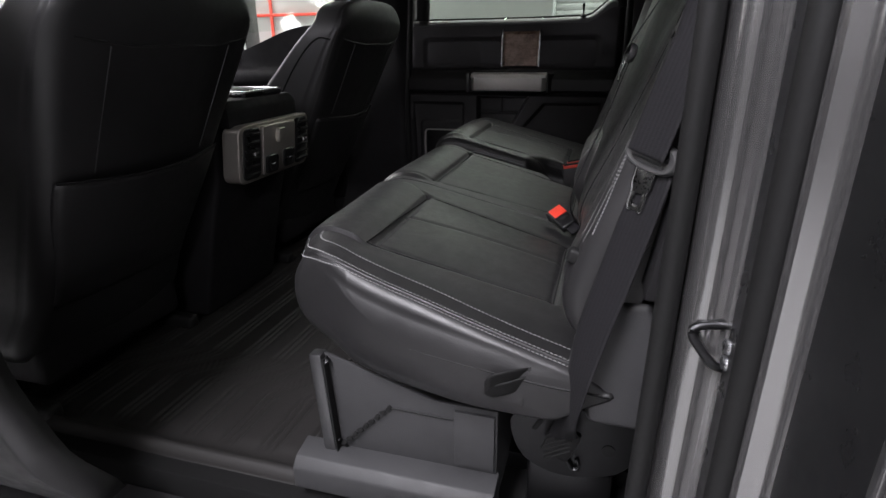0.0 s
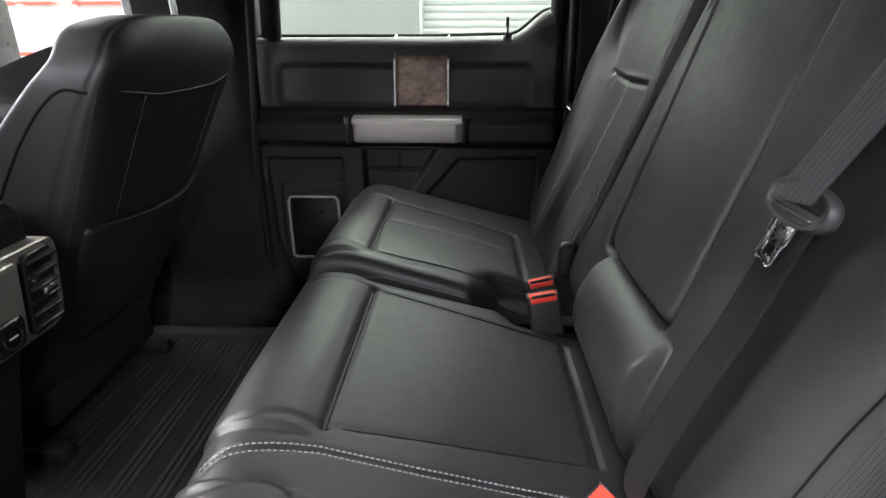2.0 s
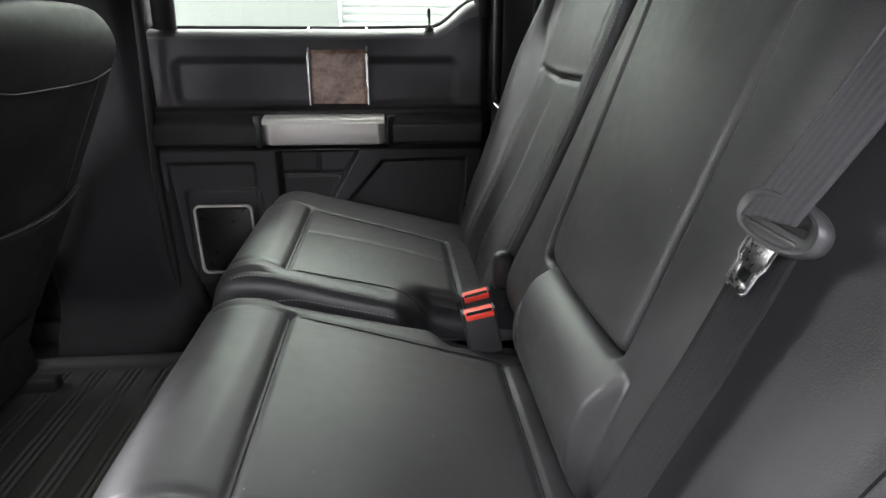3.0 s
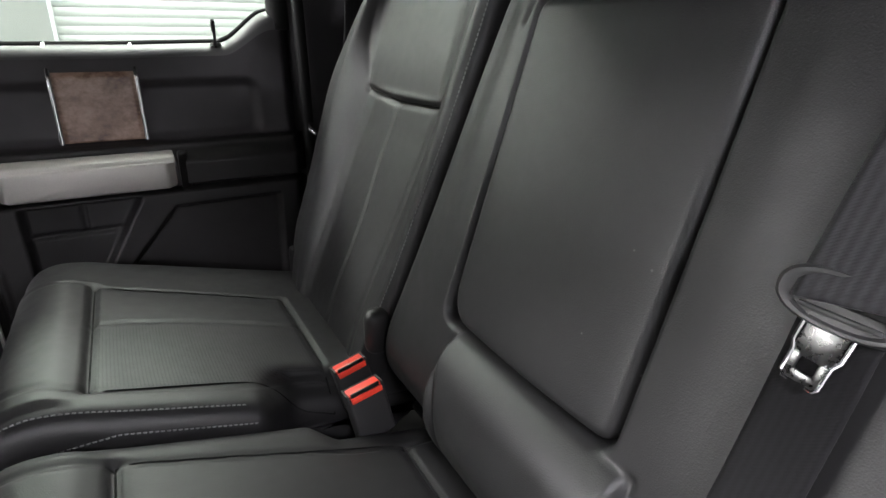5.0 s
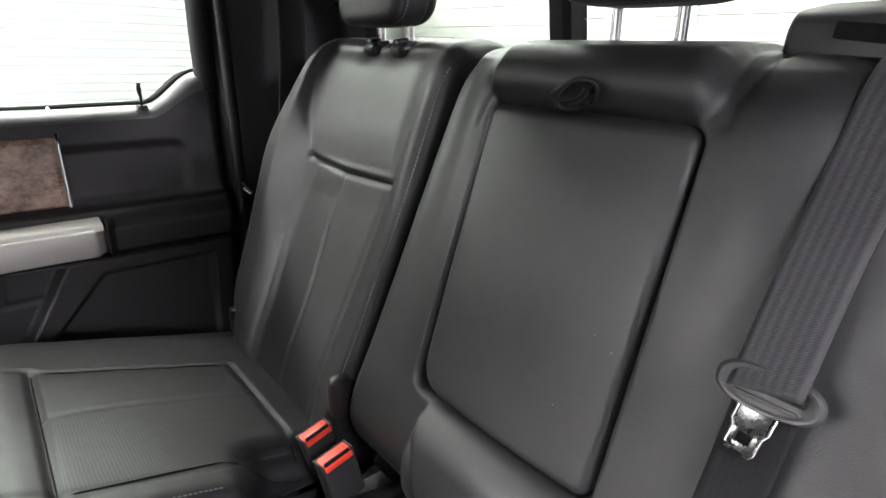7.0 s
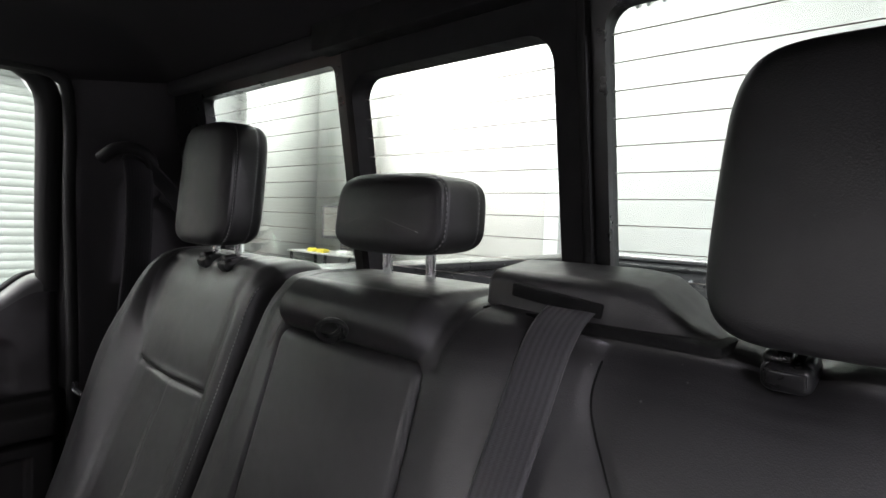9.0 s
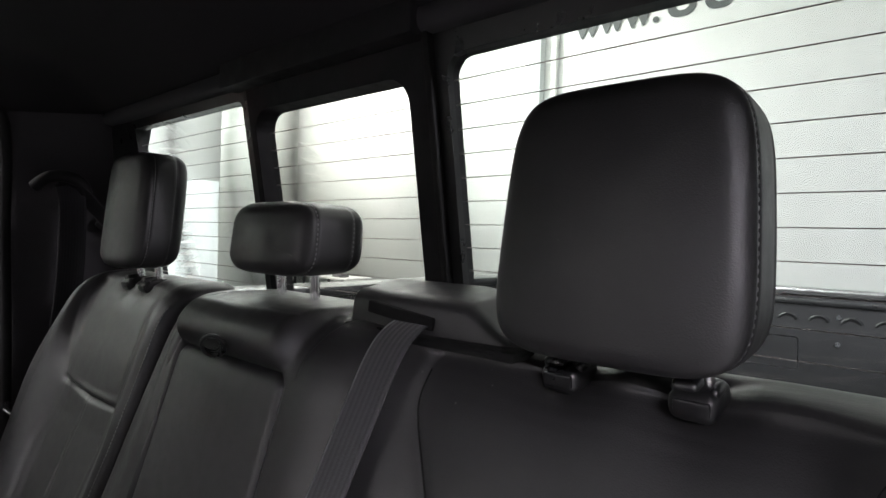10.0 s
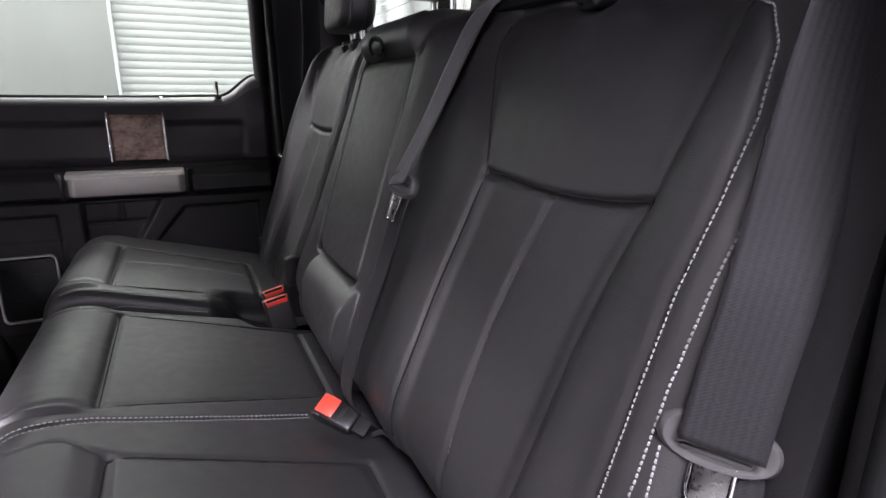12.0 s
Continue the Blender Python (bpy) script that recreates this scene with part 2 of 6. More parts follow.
def adopt(ob, parent):
    """Hang a part under its thing, or under a part, without moving it."""
    ob.parent = parent
    if parent.parent is None:
        ob.matrix_parent_inverse = Matrix.Translation(-parent.location)
    return ob


def mesh_ob(name, data, mats, parent=None, label="", smooth=True):
    ob = new(name, data)
    for m in mats if isinstance(mats, (list, tuple)) else [mats]:
        data.materials.append(m)
    if smooth:
        data.polygons.foreach_set("use_smooth", [True] * len(data.polygons))
    if label:
        tagged(ob, label)
    if parent is not None:
        adopt(ob, parent)
    return ob


def part(name, bm, material, parent, label="", sharp=40):
    data = bpy.data.meshes.new(name)
    bmesh.ops.recalc_face_normals(bm, faces=bm.faces)
    if sharp:
        lim = radians(sharp)
        for e in bm.edges:
            if len(e.link_faces) == 2 and e.calc_face_angle(0) > lim:
                e.smooth = False
    bm.to_mesh(data)
    bm.free()
    return mesh_ob(name, data, material, parent, label)


def from_np(name, verts, faces, mats, parent=None, label="", index=None, smooth=True):
    data = bpy.data.meshes.new(name)
    data.from_pydata([tuple(v) for v in verts], [], faces)
    data.update()
    if index is not None:
        data.polygons.foreach_set("material_index", index)
    return mesh_ob(name, data, mats, parent, label, smooth)


def box(bm, centre, size, bevel=0.0, turn=None, segs=2):
    m = Matrix.Translation(centre) @ (turn if turn else Matrix.Identity(4)) @ Matrix.Diagonal((*size, 1))
    r = bmesh.ops.create_cube(bm, size=1, matrix=m)
    if bevel > 0:
        es = list({e for v in r["verts"] for e in v.link_edges})
        bmesh.ops.bevel(bm, geom=es, offset=bevel, segments=segs, affect="EDGES", profile=0.5)
    return bm


def boxes(*items):
    """One mesh of several boxes (centre, size, bevel, turn, segments)."""
    bm = bmesh.new()
    for it in items:
        box(bm, *it)
    return bm


def prism(pts, axis, lo, hi, bevel=0.0, segs=2):
    """A polygon in the two other axes, drawn out along one axis."""
    bm = bmesh.new()
    ax = "xyz".index(axis)
    rest = [i for i in range(3) if i != ax]

    def place(p, v):
        c = [0, 0, 0]
        c[rest[0]], c[rest[1]], c[ax] = p[0], p[1], v
        return c
    a = [bm.verts.new(place(p, lo)) for p in pts]
    b = [bm.verts.new(place(p, hi)) for p in pts]
    n = len(pts)
    bm.faces.new(a[::-1]), bm.faces.new(b)
    for i in range(n):
        bm.faces.new((a[i], a[(i + 1) % n], b[(i + 1) % n], b[i]))
    bmesh.ops.recalc_face_normals(bm, faces=bm.faces)
    if bevel:
        bmesh.ops.bevel(bm, geom=list(bm.edges), offset=bevel, segments=segs, affect="EDGES", profile=0.5)
    return bm


def tube(bm, pts, r, segs=10, closed=False):
    pts = [Vector(p) for p in pts]
    n, rings = len(pts), []
    up = Vector((0.13, 0.31, 0.94)).normalized()
    for i, p in enumerate(pts):
        t = (pts[(i + 1) % n] - pts[i - 1]) if closed else (pts[min(i + 1, n - 1)] - pts[max(i - 1, 0)])
        t.normalize()
        a = t.cross(up)
        if a.length < 1e-3:
            a = t.cross(Vector((1, 0, 0)))
        a.normalize()
        b = t.cross(a)
        rad = r[i] if isinstance(r, (list, tuple)) else r
        rings.append([bm.verts.new(p + rad * (math.cos(k * 2 * math.pi / segs) * a + math.sin(k * 2 * math.pi / segs) * b)) for k in range(segs)])
    for i in range(n if closed else n - 1):
        A, B = rings[i], rings[(i + 1) % n]
        for k in range(segs):
            bm.faces.new((A[k], A[(k + 1) % segs], B[(k + 1) % segs], B[k]))
    if not closed:
        bm.faces.new(rings[0][::-1]), bm.faces.new(rings[-1])
    return bm


def spline(pts, step, closed=False):
    """Points of a Catmull-Rom curve through pts, about step apart."""
    p = [np.array(q, float) for q in pts]
    n, out = len(p), []
    for i in range(n if closed else n - 1):
        a, b = p[i], p[(i + 1) % n]
        if closed:
            z, c = p[i - 1], p[(i + 2) % n]
        else:
            z = p[i - 1] if i else 2 * a - b
            c = p[i + 2] if i + 2 < n else 2 * b - a
        k = max(1, int(np.linalg.norm(b - a) / step))
        for j in range(k):
            u = j / k
            out.append(0.5 * (2 * a + (b - z) * u + (2 * z - 5 * a + 4 * b - c) * u * u + (3 * a - z - 3 * b + c) * u ** 3))
    if not closed:
        out.append(p[-1])
    return np.array(out)


def even(loop, step, closed=True):
    """The same line with points at even distances."""
    q = np.vstack([loop, loop[:1]]) if closed else np.array(loop)
    s = np.r_[0, np.cumsum(np.linalg.norm(np.diff(q, axis=0), axis=1))]
    n = max(4, int(s[-1] / step))
    at = np.linspace(0, s[-1], n + 1)
    if closed:
        at = at[:-1]
    return np.stack([np.interp(at, s, q[:, k]) for k in range(q.shape[1])], 1)


def to_line(px, py, line):
    """Distance of points to a polyline."""
    best = np.full(px.shape, 9.0)
    for (ax, ay), (bx, by) in zip(line[:-1], line[1:]):
        dx, dy = bx - ax, by - ay
        u = np.clip(((px - ax) * dx + (py - ay) * dy) / (dx * dx + dy * dy + 1e-12), 0, 1)
        best = np.minimum(best, np.hypot(px - ax - u * dx, py - ay - u * dy))
    return best


def groove(px, py, line, depth, width):
    return depth * np.exp(-(to_line(px, py, line) / width) ** 2)


def sdf_rect(px, py, x0, x1, y0, y1, r):
    qx = np.abs(px - (x0 + x1) / 2) - (x1 - x0) / 2 + r
    qy = np.abs(py - (y0 + y1) / 2) - (y1 - y0) / 2 + r
    return np.hypot(np.maximum(qx, 0), np.maximum(qy, 0)) + np.minimum(np.maximum(qx, qy), 0) - r


def sdf_poly(px, py, pts):
    """Signed distance to a convex polygon, negative inside."""
    cx, cy = sum(p[0] for p in pts) / len(pts), sum(p[1] for p in pts) / len(pts)
    d = np.full(np.shape(px), -9.0)
    for (ax, ay), (bx, by) in zip(pts, pts[1:] + pts[:1]):
        nx, ny = by - ay, ax - bx
        k = math.hypot(nx, ny)
        nx, ny = nx / k, ny / k
        if (cx - ax) * nx + (cy - ay) * ny > 0:
            nx, ny = -nx, -ny
        d = np.maximum(d, (px - ax) * nx + (py - ay) * ny)
    return d


def smooth01(v, lo, hi):
    u = np.clip((v - lo) / (hi - lo), 0, 1)
    return u * u * (3 - 2 * u)


def pillow(name, loop, c0, c1, r, mats, parent, disp=None, to3d=None, step=0.006, cstep=0.006, label="", pick=None, r1=None, dome=0.0, rf=None):
    """An upholstered body: a closed outline (a, b) carried from c0 to c1 with ends rounded by r. disp(a, b, c, na, nb): how far the
    skin is drawn in. to3d(a, b, c): the place. Returns the object and a function that finds places on its skin."""
    q = even(np.array(loop), step)
    t = np.roll(q, -1, 0) - np.roll(q, 1, 0)
    nrm = np.stack([t[:, 1], -t[:, 0]], 1)
    nrm /= np.linalg.norm(nrm, axis=1)[:, None] + 1e-9
    area = 0.5 * np.sum(q[:, 0] * np.roll(q[:, 1], -1) - np.roll(q[:, 0], -1) * q[:, 1])
    if area < 0:
        nrm = -nrm
    r1 = r if r1 is None else r1
    a = np.linspace(0, math.pi / 2, 8)
    n = max(2, int((c1 - c0 - r - r1) / cstep))
    cs = np.r_[c0 + r * (1 - np.cos(a)), np.linspace(c0 + r, c1 - r1, n + 1)[1:-1], (c1 - r1 * (1 - np.cos(a)))[::-1]]
    es = np.r_[r * (1 - np.sin(a)), np.zeros(n - 1), (r1 * (1 - np.sin(a)))[::-1]]
    A, C = np.meshgrid(q[:, 0], cs, indexing="ij")
    B = np.meshgrid(q[:, 1], cs, indexing="ij")[0]
    NA, NB = np.meshgrid(nrm[:, 0], cs, indexing="ij")[0], np.meshgrid(nrm[:, 1], cs, indexing="ij")[0]
    d = np.meshgrid(q[:, 0], es, indexing="ij")[1]
    if rf is not None:
        d = d * rf(A, B)
    if disp is not None:
        d = d + disp(A, B, C, NA, NB)
    A2, B2 = A - NA * d, B - NB * d
    if to3d is None:
        X, Y, Z = A2, C, B2
    else:
        X, Y, Z = to3d(A2, B2, C)
    P = np.stack([X, Y, Z], -1)
    m, k = P.shape[:2]
    faces = [(i * k + j, i * k + j + 1, ((i + 1) % m) * k + j + 1, ((i + 1) % m) * k + j) for i in range(m) for j in range(k - 1)]
    index = None
    if pick is not None:
        mid = np.stack([(A[i, j], B[i, j], C[i, j], NA[i, j]) for i in range(m) for j in range(k - 1)])
        index = pick(*mid.T).astype(int).tolist()
    V = list(P.reshape(-1, 3))
    extra = 0
    for col, way in ((0, -1), (k - 1, 1)):
        ca, cb = A2[:, col].mean(), B2[:, col].mean()
        last = [i * k + col for i in range(m)]
        for f in (0.9, 0.72, 0.5, 0.28, 0.0):
            aa, bb = ca + (A2[:, col] - ca) * f, cb + (B2[:, col] - cb) * f
            cc = C[:, col] + way * dome * (1 - f * f)
            if f == 0.0:
                aa, bb, cc = aa[:1], bb[:1], cc[:1]
            ring_ = np.stack([aa, cc, bb] if to3d is None else to3d(aa, bb, cc), -1)
            start = len(V)
            V += list(ring_)
            for i in range(m):
                if f == 0.0:
                    faces.append((last[i], last[(i + 1) % m], start))
                else:
                    faces.append((last[i], last[(i + 1) % m], start + (i + 1) % m, start + i))
            extra += m
            last = [start + i for i in range(m)]
    if index is not None:
        index += [0] * extra
    ob = from_np(name, V, faces, mats, parent, label, index)
    bm = bmesh.new()
    bm.from_mesh(ob.data)
    bmesh.ops.recalc_face_normals(bm, faces=bm.faces)
    bm.to_mesh(ob.data)
    bm.free()
    return ob


from mathutils.bvhtree import BVHTree


def skin(ob):
    """Finds places on an object's skin: along a ray from a point."""
    me = ob.data
    tree = BVHTree.FromPolygons([v.co.copy() for v in me.vertices], [tuple(p.vertices) for p in me.polygons])

    def find(origin, way):
        hit, nrm, _, _ = tree.ray_cast(Vector(origin), Vector(way).normalized())
        return (hit, nrm) if hit is not None else None
    return find


def stitches(name, places, parent, mat, length=0.0042, pitch=0.0056, wide=0.0009, lift=0.0004):
    """A row of thread dashes along a line of (place, normal)."""
    places = [p for p in places if p]
    if len(places) < 2:
        return None
    pts = np.array([list(p[0]) + list(p[1]) for p in places])
    s = np.r_[0, np.cumsum(np.linalg.norm(np.diff(pts[:, :3], axis=0), axis=1))]
    V, F = [], []
    at = np.arange(pitch, s[-1] - pitch, pitch)
    for v in at:
        def get(w):
            return np.array([np.interp(w, s, pts[:, k]) for k in range(6)])
        a, b, m = get(v - length / 2), get(v + length / 2), get(v)
        n = m[3:] / (np.linalg.norm(m[3:]) + 1e-9)
        t = b[:3] - a[:3]
        if np.linalg.norm(t) > 3 * length:
            continue
        side = np.cross(n, t)
        side *= wide / (np.linalg.norm(side) + 1e-9)
        i = len(V)
        top = m[:3] + n * (lift + wide * 0.8)
        for p in (a[:3] + n * lift * 0.2, b[:3] + n * lift * 0.2):
            V += [p - side * 0.6, p + side * 0.6]
        q = t * 0.28
        V += [top - q - side, top - q + side, top + q + side, top + q - side]
        F += [(i, i + 1, i + 5, i + 4), (i + 4, i + 5, i + 6, i + 7), (i + 7, i + 6, i + 3, i + 2), (i, i + 4, i + 7, i + 2), (i + 1, i + 3, i + 6, i + 5)]
    ob = from_np(name, V, F, mat, parent, smooth=False)
    tagged(ob, kind="stuff")
    return ob


def ribbon(name, pts, sides, width, thick, mat, parent, step=0.006, label="", across=10, cup=0.0):
    """A belt along pts; sides point across it."""
    raw = np.array([list(p) + list(s) for p, s in zip(pts, sides)], float)
    line = spline(raw, step)
    P, S = line[:, :3], line[:, 3:]
    S /= np.linalg.norm(S, axis=1)[:, None]
    T = np.gradient(P, axis=0)
    T /= np.linalg.norm(T, axis=1)[:, None] + 1e-9
    N = np.cross(T, S)
    N /= np.linalg.norm(N, axis=1)[:, None] + 1e-9
    run = np.r_[0, np.cumsum(np.linalg.norm(np.diff(P, axis=0), axis=1))]
    us = np.linspace(-0.5, 0.5, across + 1)
    ring = [(u, 0.5) for u in us] + [(u, -0.5) for u in us[::-1]]
    V, uv = [], []
    for i in range(len(P)):
        for u, h in ring:
            edge = 1 - (abs(u) * 2) ** 8 * 0.6
            V.append(P[i] + S[i] * width * u + N[i] * (thick * h * edge + cup * (u * u - 0.08)))
            uv.append((u * width, run[i]))
    k = len(ring)
    F = [(i * k + j, i * k + (j + 1) % k, (i + 1) * k + (j + 1) % k, (i + 1) * k + j) for i in range(len(P) - 1) for j in range(k)]
    F += [list(range(k))[::-1], [(len(P) - 1) * k + j for j in range(k)]]
    ob = from_np(name, V, F, mat, parent, label)
    lay = ob.data.uv_layers.new(name="UVMap")
    for lp in ob.data.loops:
        lay.data[lp.index].uv = uv[lp.vertex_index]
    return ob


def height_sheet(name, us, vs, place, mats, parent, label="", back=0.03, pick=None):
    """A panel whose front is place(U, V) -> x, y, z and whose back is closed further along +y or -y by back."""
    U, V = np.meshgrid(us, vs, indexing="ij")
    X, Y, Z = place(U, V)
    P = np.stack([X, Y, Z], -1).reshape(-1, 3)
    m, k = U.shape
    faces = [(i * k + j, (i + 1) * k + j, (i + 1) * k + j + 1, i * k + j + 1) for i in range(m - 1) for j in range(k - 1)]
    index = None
    if pick is not None:
        um, vm = (U[:-1, :-1] + U[1:, 1:]) / 2, (V[:-1, :-1] + V[1:, 1:]) / 2
        index = pick(um, vm).astype(int).ravel().tolist()
    rim = [i * k for i in range(m)] + [(m - 1) * k + j for j in range(1, k)] + [i * k + k - 1 for i in range(m - 2, -1, -1)] + list(range(k - 2, 0, -1))
    n0 = len(P)
    Q = P[rim].copy()
    Q[:, 1] = P[:, 1].max() + back if back > 0 else P[:, 1].min() + back
    P = np.vstack([P, Q])
    r = len(rim)
    faces += [(rim[i], n0 + i, n0 + (i + 1) % r, rim[(i + 1) % r]) for i in range(r)]
    faces.append([n0 + i for i in range(r)])
    if index is not None:
        index += [0] * (r + 1)
    return from_np(name, P, faces, mats, parent, label, index)


# ---------------------------------------------------------------- rear seat
def back_x(z):
    return 0.125 + 0.31 * (z - 0.527)


def cush_z(x):
    return 0.442 - 0.248 * (x + 0.19)


CUSHION = spline([(0.180, 0.325), (0.165, 0.348), (0.13, cush_z(0.13)), (0.08, cush_z(0.08)), (0.0, cush_z(0.0)), (-0.10, cush_z(-0.10) + 0.001), (-0.19, 0.443), (-0.235, 0.455), (-0.272, 0.459),
                  (-0.302, 0.450), (-0.322, 0.428), (-0.333, 0.395), (-0.331, 0.362), (-0.312, 0.334), (-0.27, 0.316), (-0.16, 0.287),
                  (-0.03, 0.270), (0.05, 0.272), (0.11, 0.278), (0.140, 0.298)], 0.01, True)
BACK = spline([(0.205, 0.372), (0.160, 0.376), (0.132, 0.388), (0.112, 0.412), (back_x(0.46) + 0.001, 0.46), (back_x(0.55), 0.55), (back_x(0.70), 0.70), (back_x(0.80), 0.80), (back_x(0.868), 0.868),
               (0.250, 0.898), (0.275, 0.914), (0.305, 0.920), (0.350, 0.920), (0.378, 0.906), (0.386, 0.86), (0.345, 0.66), (0.27, 0.42), (0.22, 0.335), (0.15, 0.325)], 0.01, True)


BACK_N = spline([(0.075, 0.335), (back_x(0.42) - 0.004, 0.42), (back_x(0.55), 0.55), (back_x(0.70), 0.70), (back_x(0.80), 0.80), (back_x(0.868), 0.868),
               (0.250, 0.898), (0.275, 0.914), (0.305, 0.920), (0.350, 0.920), (0.378, 0.906), (0.386, 0.86), (0.345, 0.66), (0.27, 0.42), (0.22, 0.335), (0.15, 0.325)], 0.01, True)


RECESS = spline([(0.34, -0.002), (0.42, 0.000), (0.50, 0.008), (0.57, 0.017), (0.63, 0.023), (0.69, 0.028), (0.74, 0.031), (0.80, 0.037), (0.85, 0.045), (0.89, 0.050), (0.94, 0.051)], 0.004)


def recess(z):
    """How far the outer seats' backs lie behind the middle one, by height."""
    return np.interp(z, RECESS[:, 0], RECESS[:, 1])


def cushion_disp(seats, extra):
    """seats: (front seam x, back seam x, front y0, y1, back y0, y1) of each padded panel."""
    def f(a, b, c, na, nb):
        top = np.clip(nb * 2.2 - 0.6, 0, 1)
        d = np.zeros_like(a)
        for xf, xb, f0, f1, b0, b1 in seats:
            d += groove(a, c, [(xf, f0), (xf, f1)], 0.008, 0.0042)
            d += groove(a, c, [(xb, b0), (xb, b1)], 0.005, 0.0042)
            d += groove(a, c, [(xf, f0), (xb, b0)], 0.002, 0.0034)
            d += groove(a, c, [(xf, f1), (xb, b1)], 0.002, 0.0034)
            u = np.clip((a - xf) / (xb - xf), 0, 1)
            lo, hi = f0 + (b0 - f0) * u, f1 + (b1 - f1) * u
            v = (c - lo) / (hi - lo)
            inside = (a > xf) & (a < xb + 0.0) & (v > 0) & (v < 1)
            d += np.where(inside, 0.001 - 0.005 * np.sin(np.pi * np.clip(u, 0, 1)) ** 0.8 * np.sin(np.pi * np.clip(v, 0, 1)) ** 0.8, 0)
            # the roll in front of the panel
            fr = (a < xf) & (c > f0 - 0.02) & (c < f1 + 0.02)
            d -= np.where(fr, 0.006 * smooth01(xf - a, 0.0, 0.04), 0)
        for line, depth, width in extra:
            d += groove(a, c, line, depth, width)
        d += 0.007 * smooth01(-c, 0.56, 0.66)
        return d * top
    return f


def row(find, pts, way, step=0.004, lift=0.25):
    """Places on a skin under a line of points; way points at the skin."""
    out = []
    for p in even(np.array(pts, float), step, False):
        got = find(Vector(p) - Vector(way) * lift, way)
        if got and Vector(way).dot(got[1]) > 0:
            got = (got[0], -got[1])
        out.append(got)
    return out


def seam_line(find, pts, way, parent, r=0.0011, lift=0.25, step=0.006):
    """The joint between two leather panels: a dark tube paints the shade in its groove."""
    got = [g for g in row(find, pts, way, step, lift) if g]
    if len(got) > 2:
        P = np.array([list(g[0] + g[1] * 0.0004) for g in got])
        for _ in range(4):
            P[1:-1] = (P[:-2] + 2 * P[1:-1] + P[2:]) / 4
        bm = bmesh.new()
        tube(bm, [tuple(p) for p in P], r, 6)
        part("seam", bm, CARPET, parent)


def panel_seams(find, seat, parent):
    xf, xb, f0, f1, b0, b1 = seat
    for a, b in (((xf, f0), (xf, f1)), ((xb, b0), (xb, b1)), ((xf, f0), (xb, b0)), ((xf, f1), (xb, b1))):
        seam_line(find, [(a[0], a[1], 0.4), (b[0], b[1], 0.4)], (0, 0, -1), parent, 0.0012 if a[0] == b[0] else 0.0010)


def headrest(parent, yc, half, z0, z1, x0, x1, gap, name_label, posts_z, soft=0.020, square=5.0, taper=0.10, post_shift=0.0):
    """A padded headrest on two chrome posts."""
    an = np.linspace(0, 2 * math.pi, 160, endpoint=False)
    cy, cz = np.cos(an), np.sin(an)
    hz = (z1 - z0) / 2
    fy, fz = np.sign(cy) * np.abs(cy) ** (2 / square), np.sign(cz) * np.abs(cz) ** (2 / square)
    loop = np.stack([yc + half * fy * (1 - taper * (0.5 + 0.5 * fz) ** 2), (z0 + z1) / 2 + hz * fz], 1)
    mid = (z0 + z1) / 2

    def disp(a, b, c, na, nb):
        u = (c - x0) / (x1 - x0)
        d = 0.0025 * np.exp(-((c - (x0 + 0.0205)) / 0.0026) ** 2) + 0.0025 * np.exp(-((c - (x1 - 0.0225)) / 0.0026) ** 2)
        return d + 0.006 * (u - 0.35) ** 2

    def put(a, b, c):
        bow = 0.010 * ((a - yc) / half) ** 2 * np.clip(1 - (c - x0) / 0.03, 0, 1)
        return c + bow + 0.10 * (b - mid), a, b
    hr = pillow("headrest", loop, x0, x1, soft, LEATHER, parent, disp, put, 0.004, 0.003, name_label, dome=0.045 * hz)
    for xs, mat in ((x0 + 0.024, THREAD), (x1 - 0.026, THREAD)):
        pl = []
        q = even(loop, 0.004)
        for i, (a, b) in enumerate(q):
            t = q[(i + 1) % len(q)] - q[i - 1]
            n = Vector((0, t[1], -t[0])).normalized()
            o = 0.0062 * ((xs - x0) / (x1 - x0) - 0.35) ** 2 + 0.0012
            pl.append((Vector((xs + 0.10 * (b - mid), a, b)) - n * o, n))
        stitches("stitching", pl, hr, mat, wide=0.0007, length=0.0036, lift=0.0002)
    for s in (-gap / 2, gap / 2):
        bm = bmesh.new()
        px = (x0 + x1) / 2 + 0.012
        tube(bm, [(px + 0.005, yc + post_shift + s, posts_z - 0.03), (px, yc + post_shift + s, z0 + 0.03)], 0.0062, 16)
        part("post", bm, CHROME, hr, "polished steel post")
    return hr


def post_sleeve(parent, x, y, z, proud=0.0115, turn=0.0):
    z = z - 0.003
    lean = pose(0, 0, 0, 0, -10, turn)
    bm = bmesh.new()
    box(bm, (x - 0.006, y, z - 0.005), (0.044, 0.033, proud * 1.9), min(0.0085, proud * 0.8), lean, 4)
    box(bm, (x - 0.028, y - 0.001, z - 0.007), (0.004, 0.024, proud * 0.9), 0.0015, lean, 2)
    box(bm, (x - 0.014, y + 0.006, z + proud - 0.006), (0.020, 0.019, 0.010), 0.0045, lean, 3)
    box(bm, (x - 0.008, y - 0.012, z + proud - 0.009), (0.022, 0.007, 0.010), 0.0035, lean, 3)
    return part("post_sleeve", bm, PLASTIC_GLOSS, parent, "glossy black headrest sleeve")


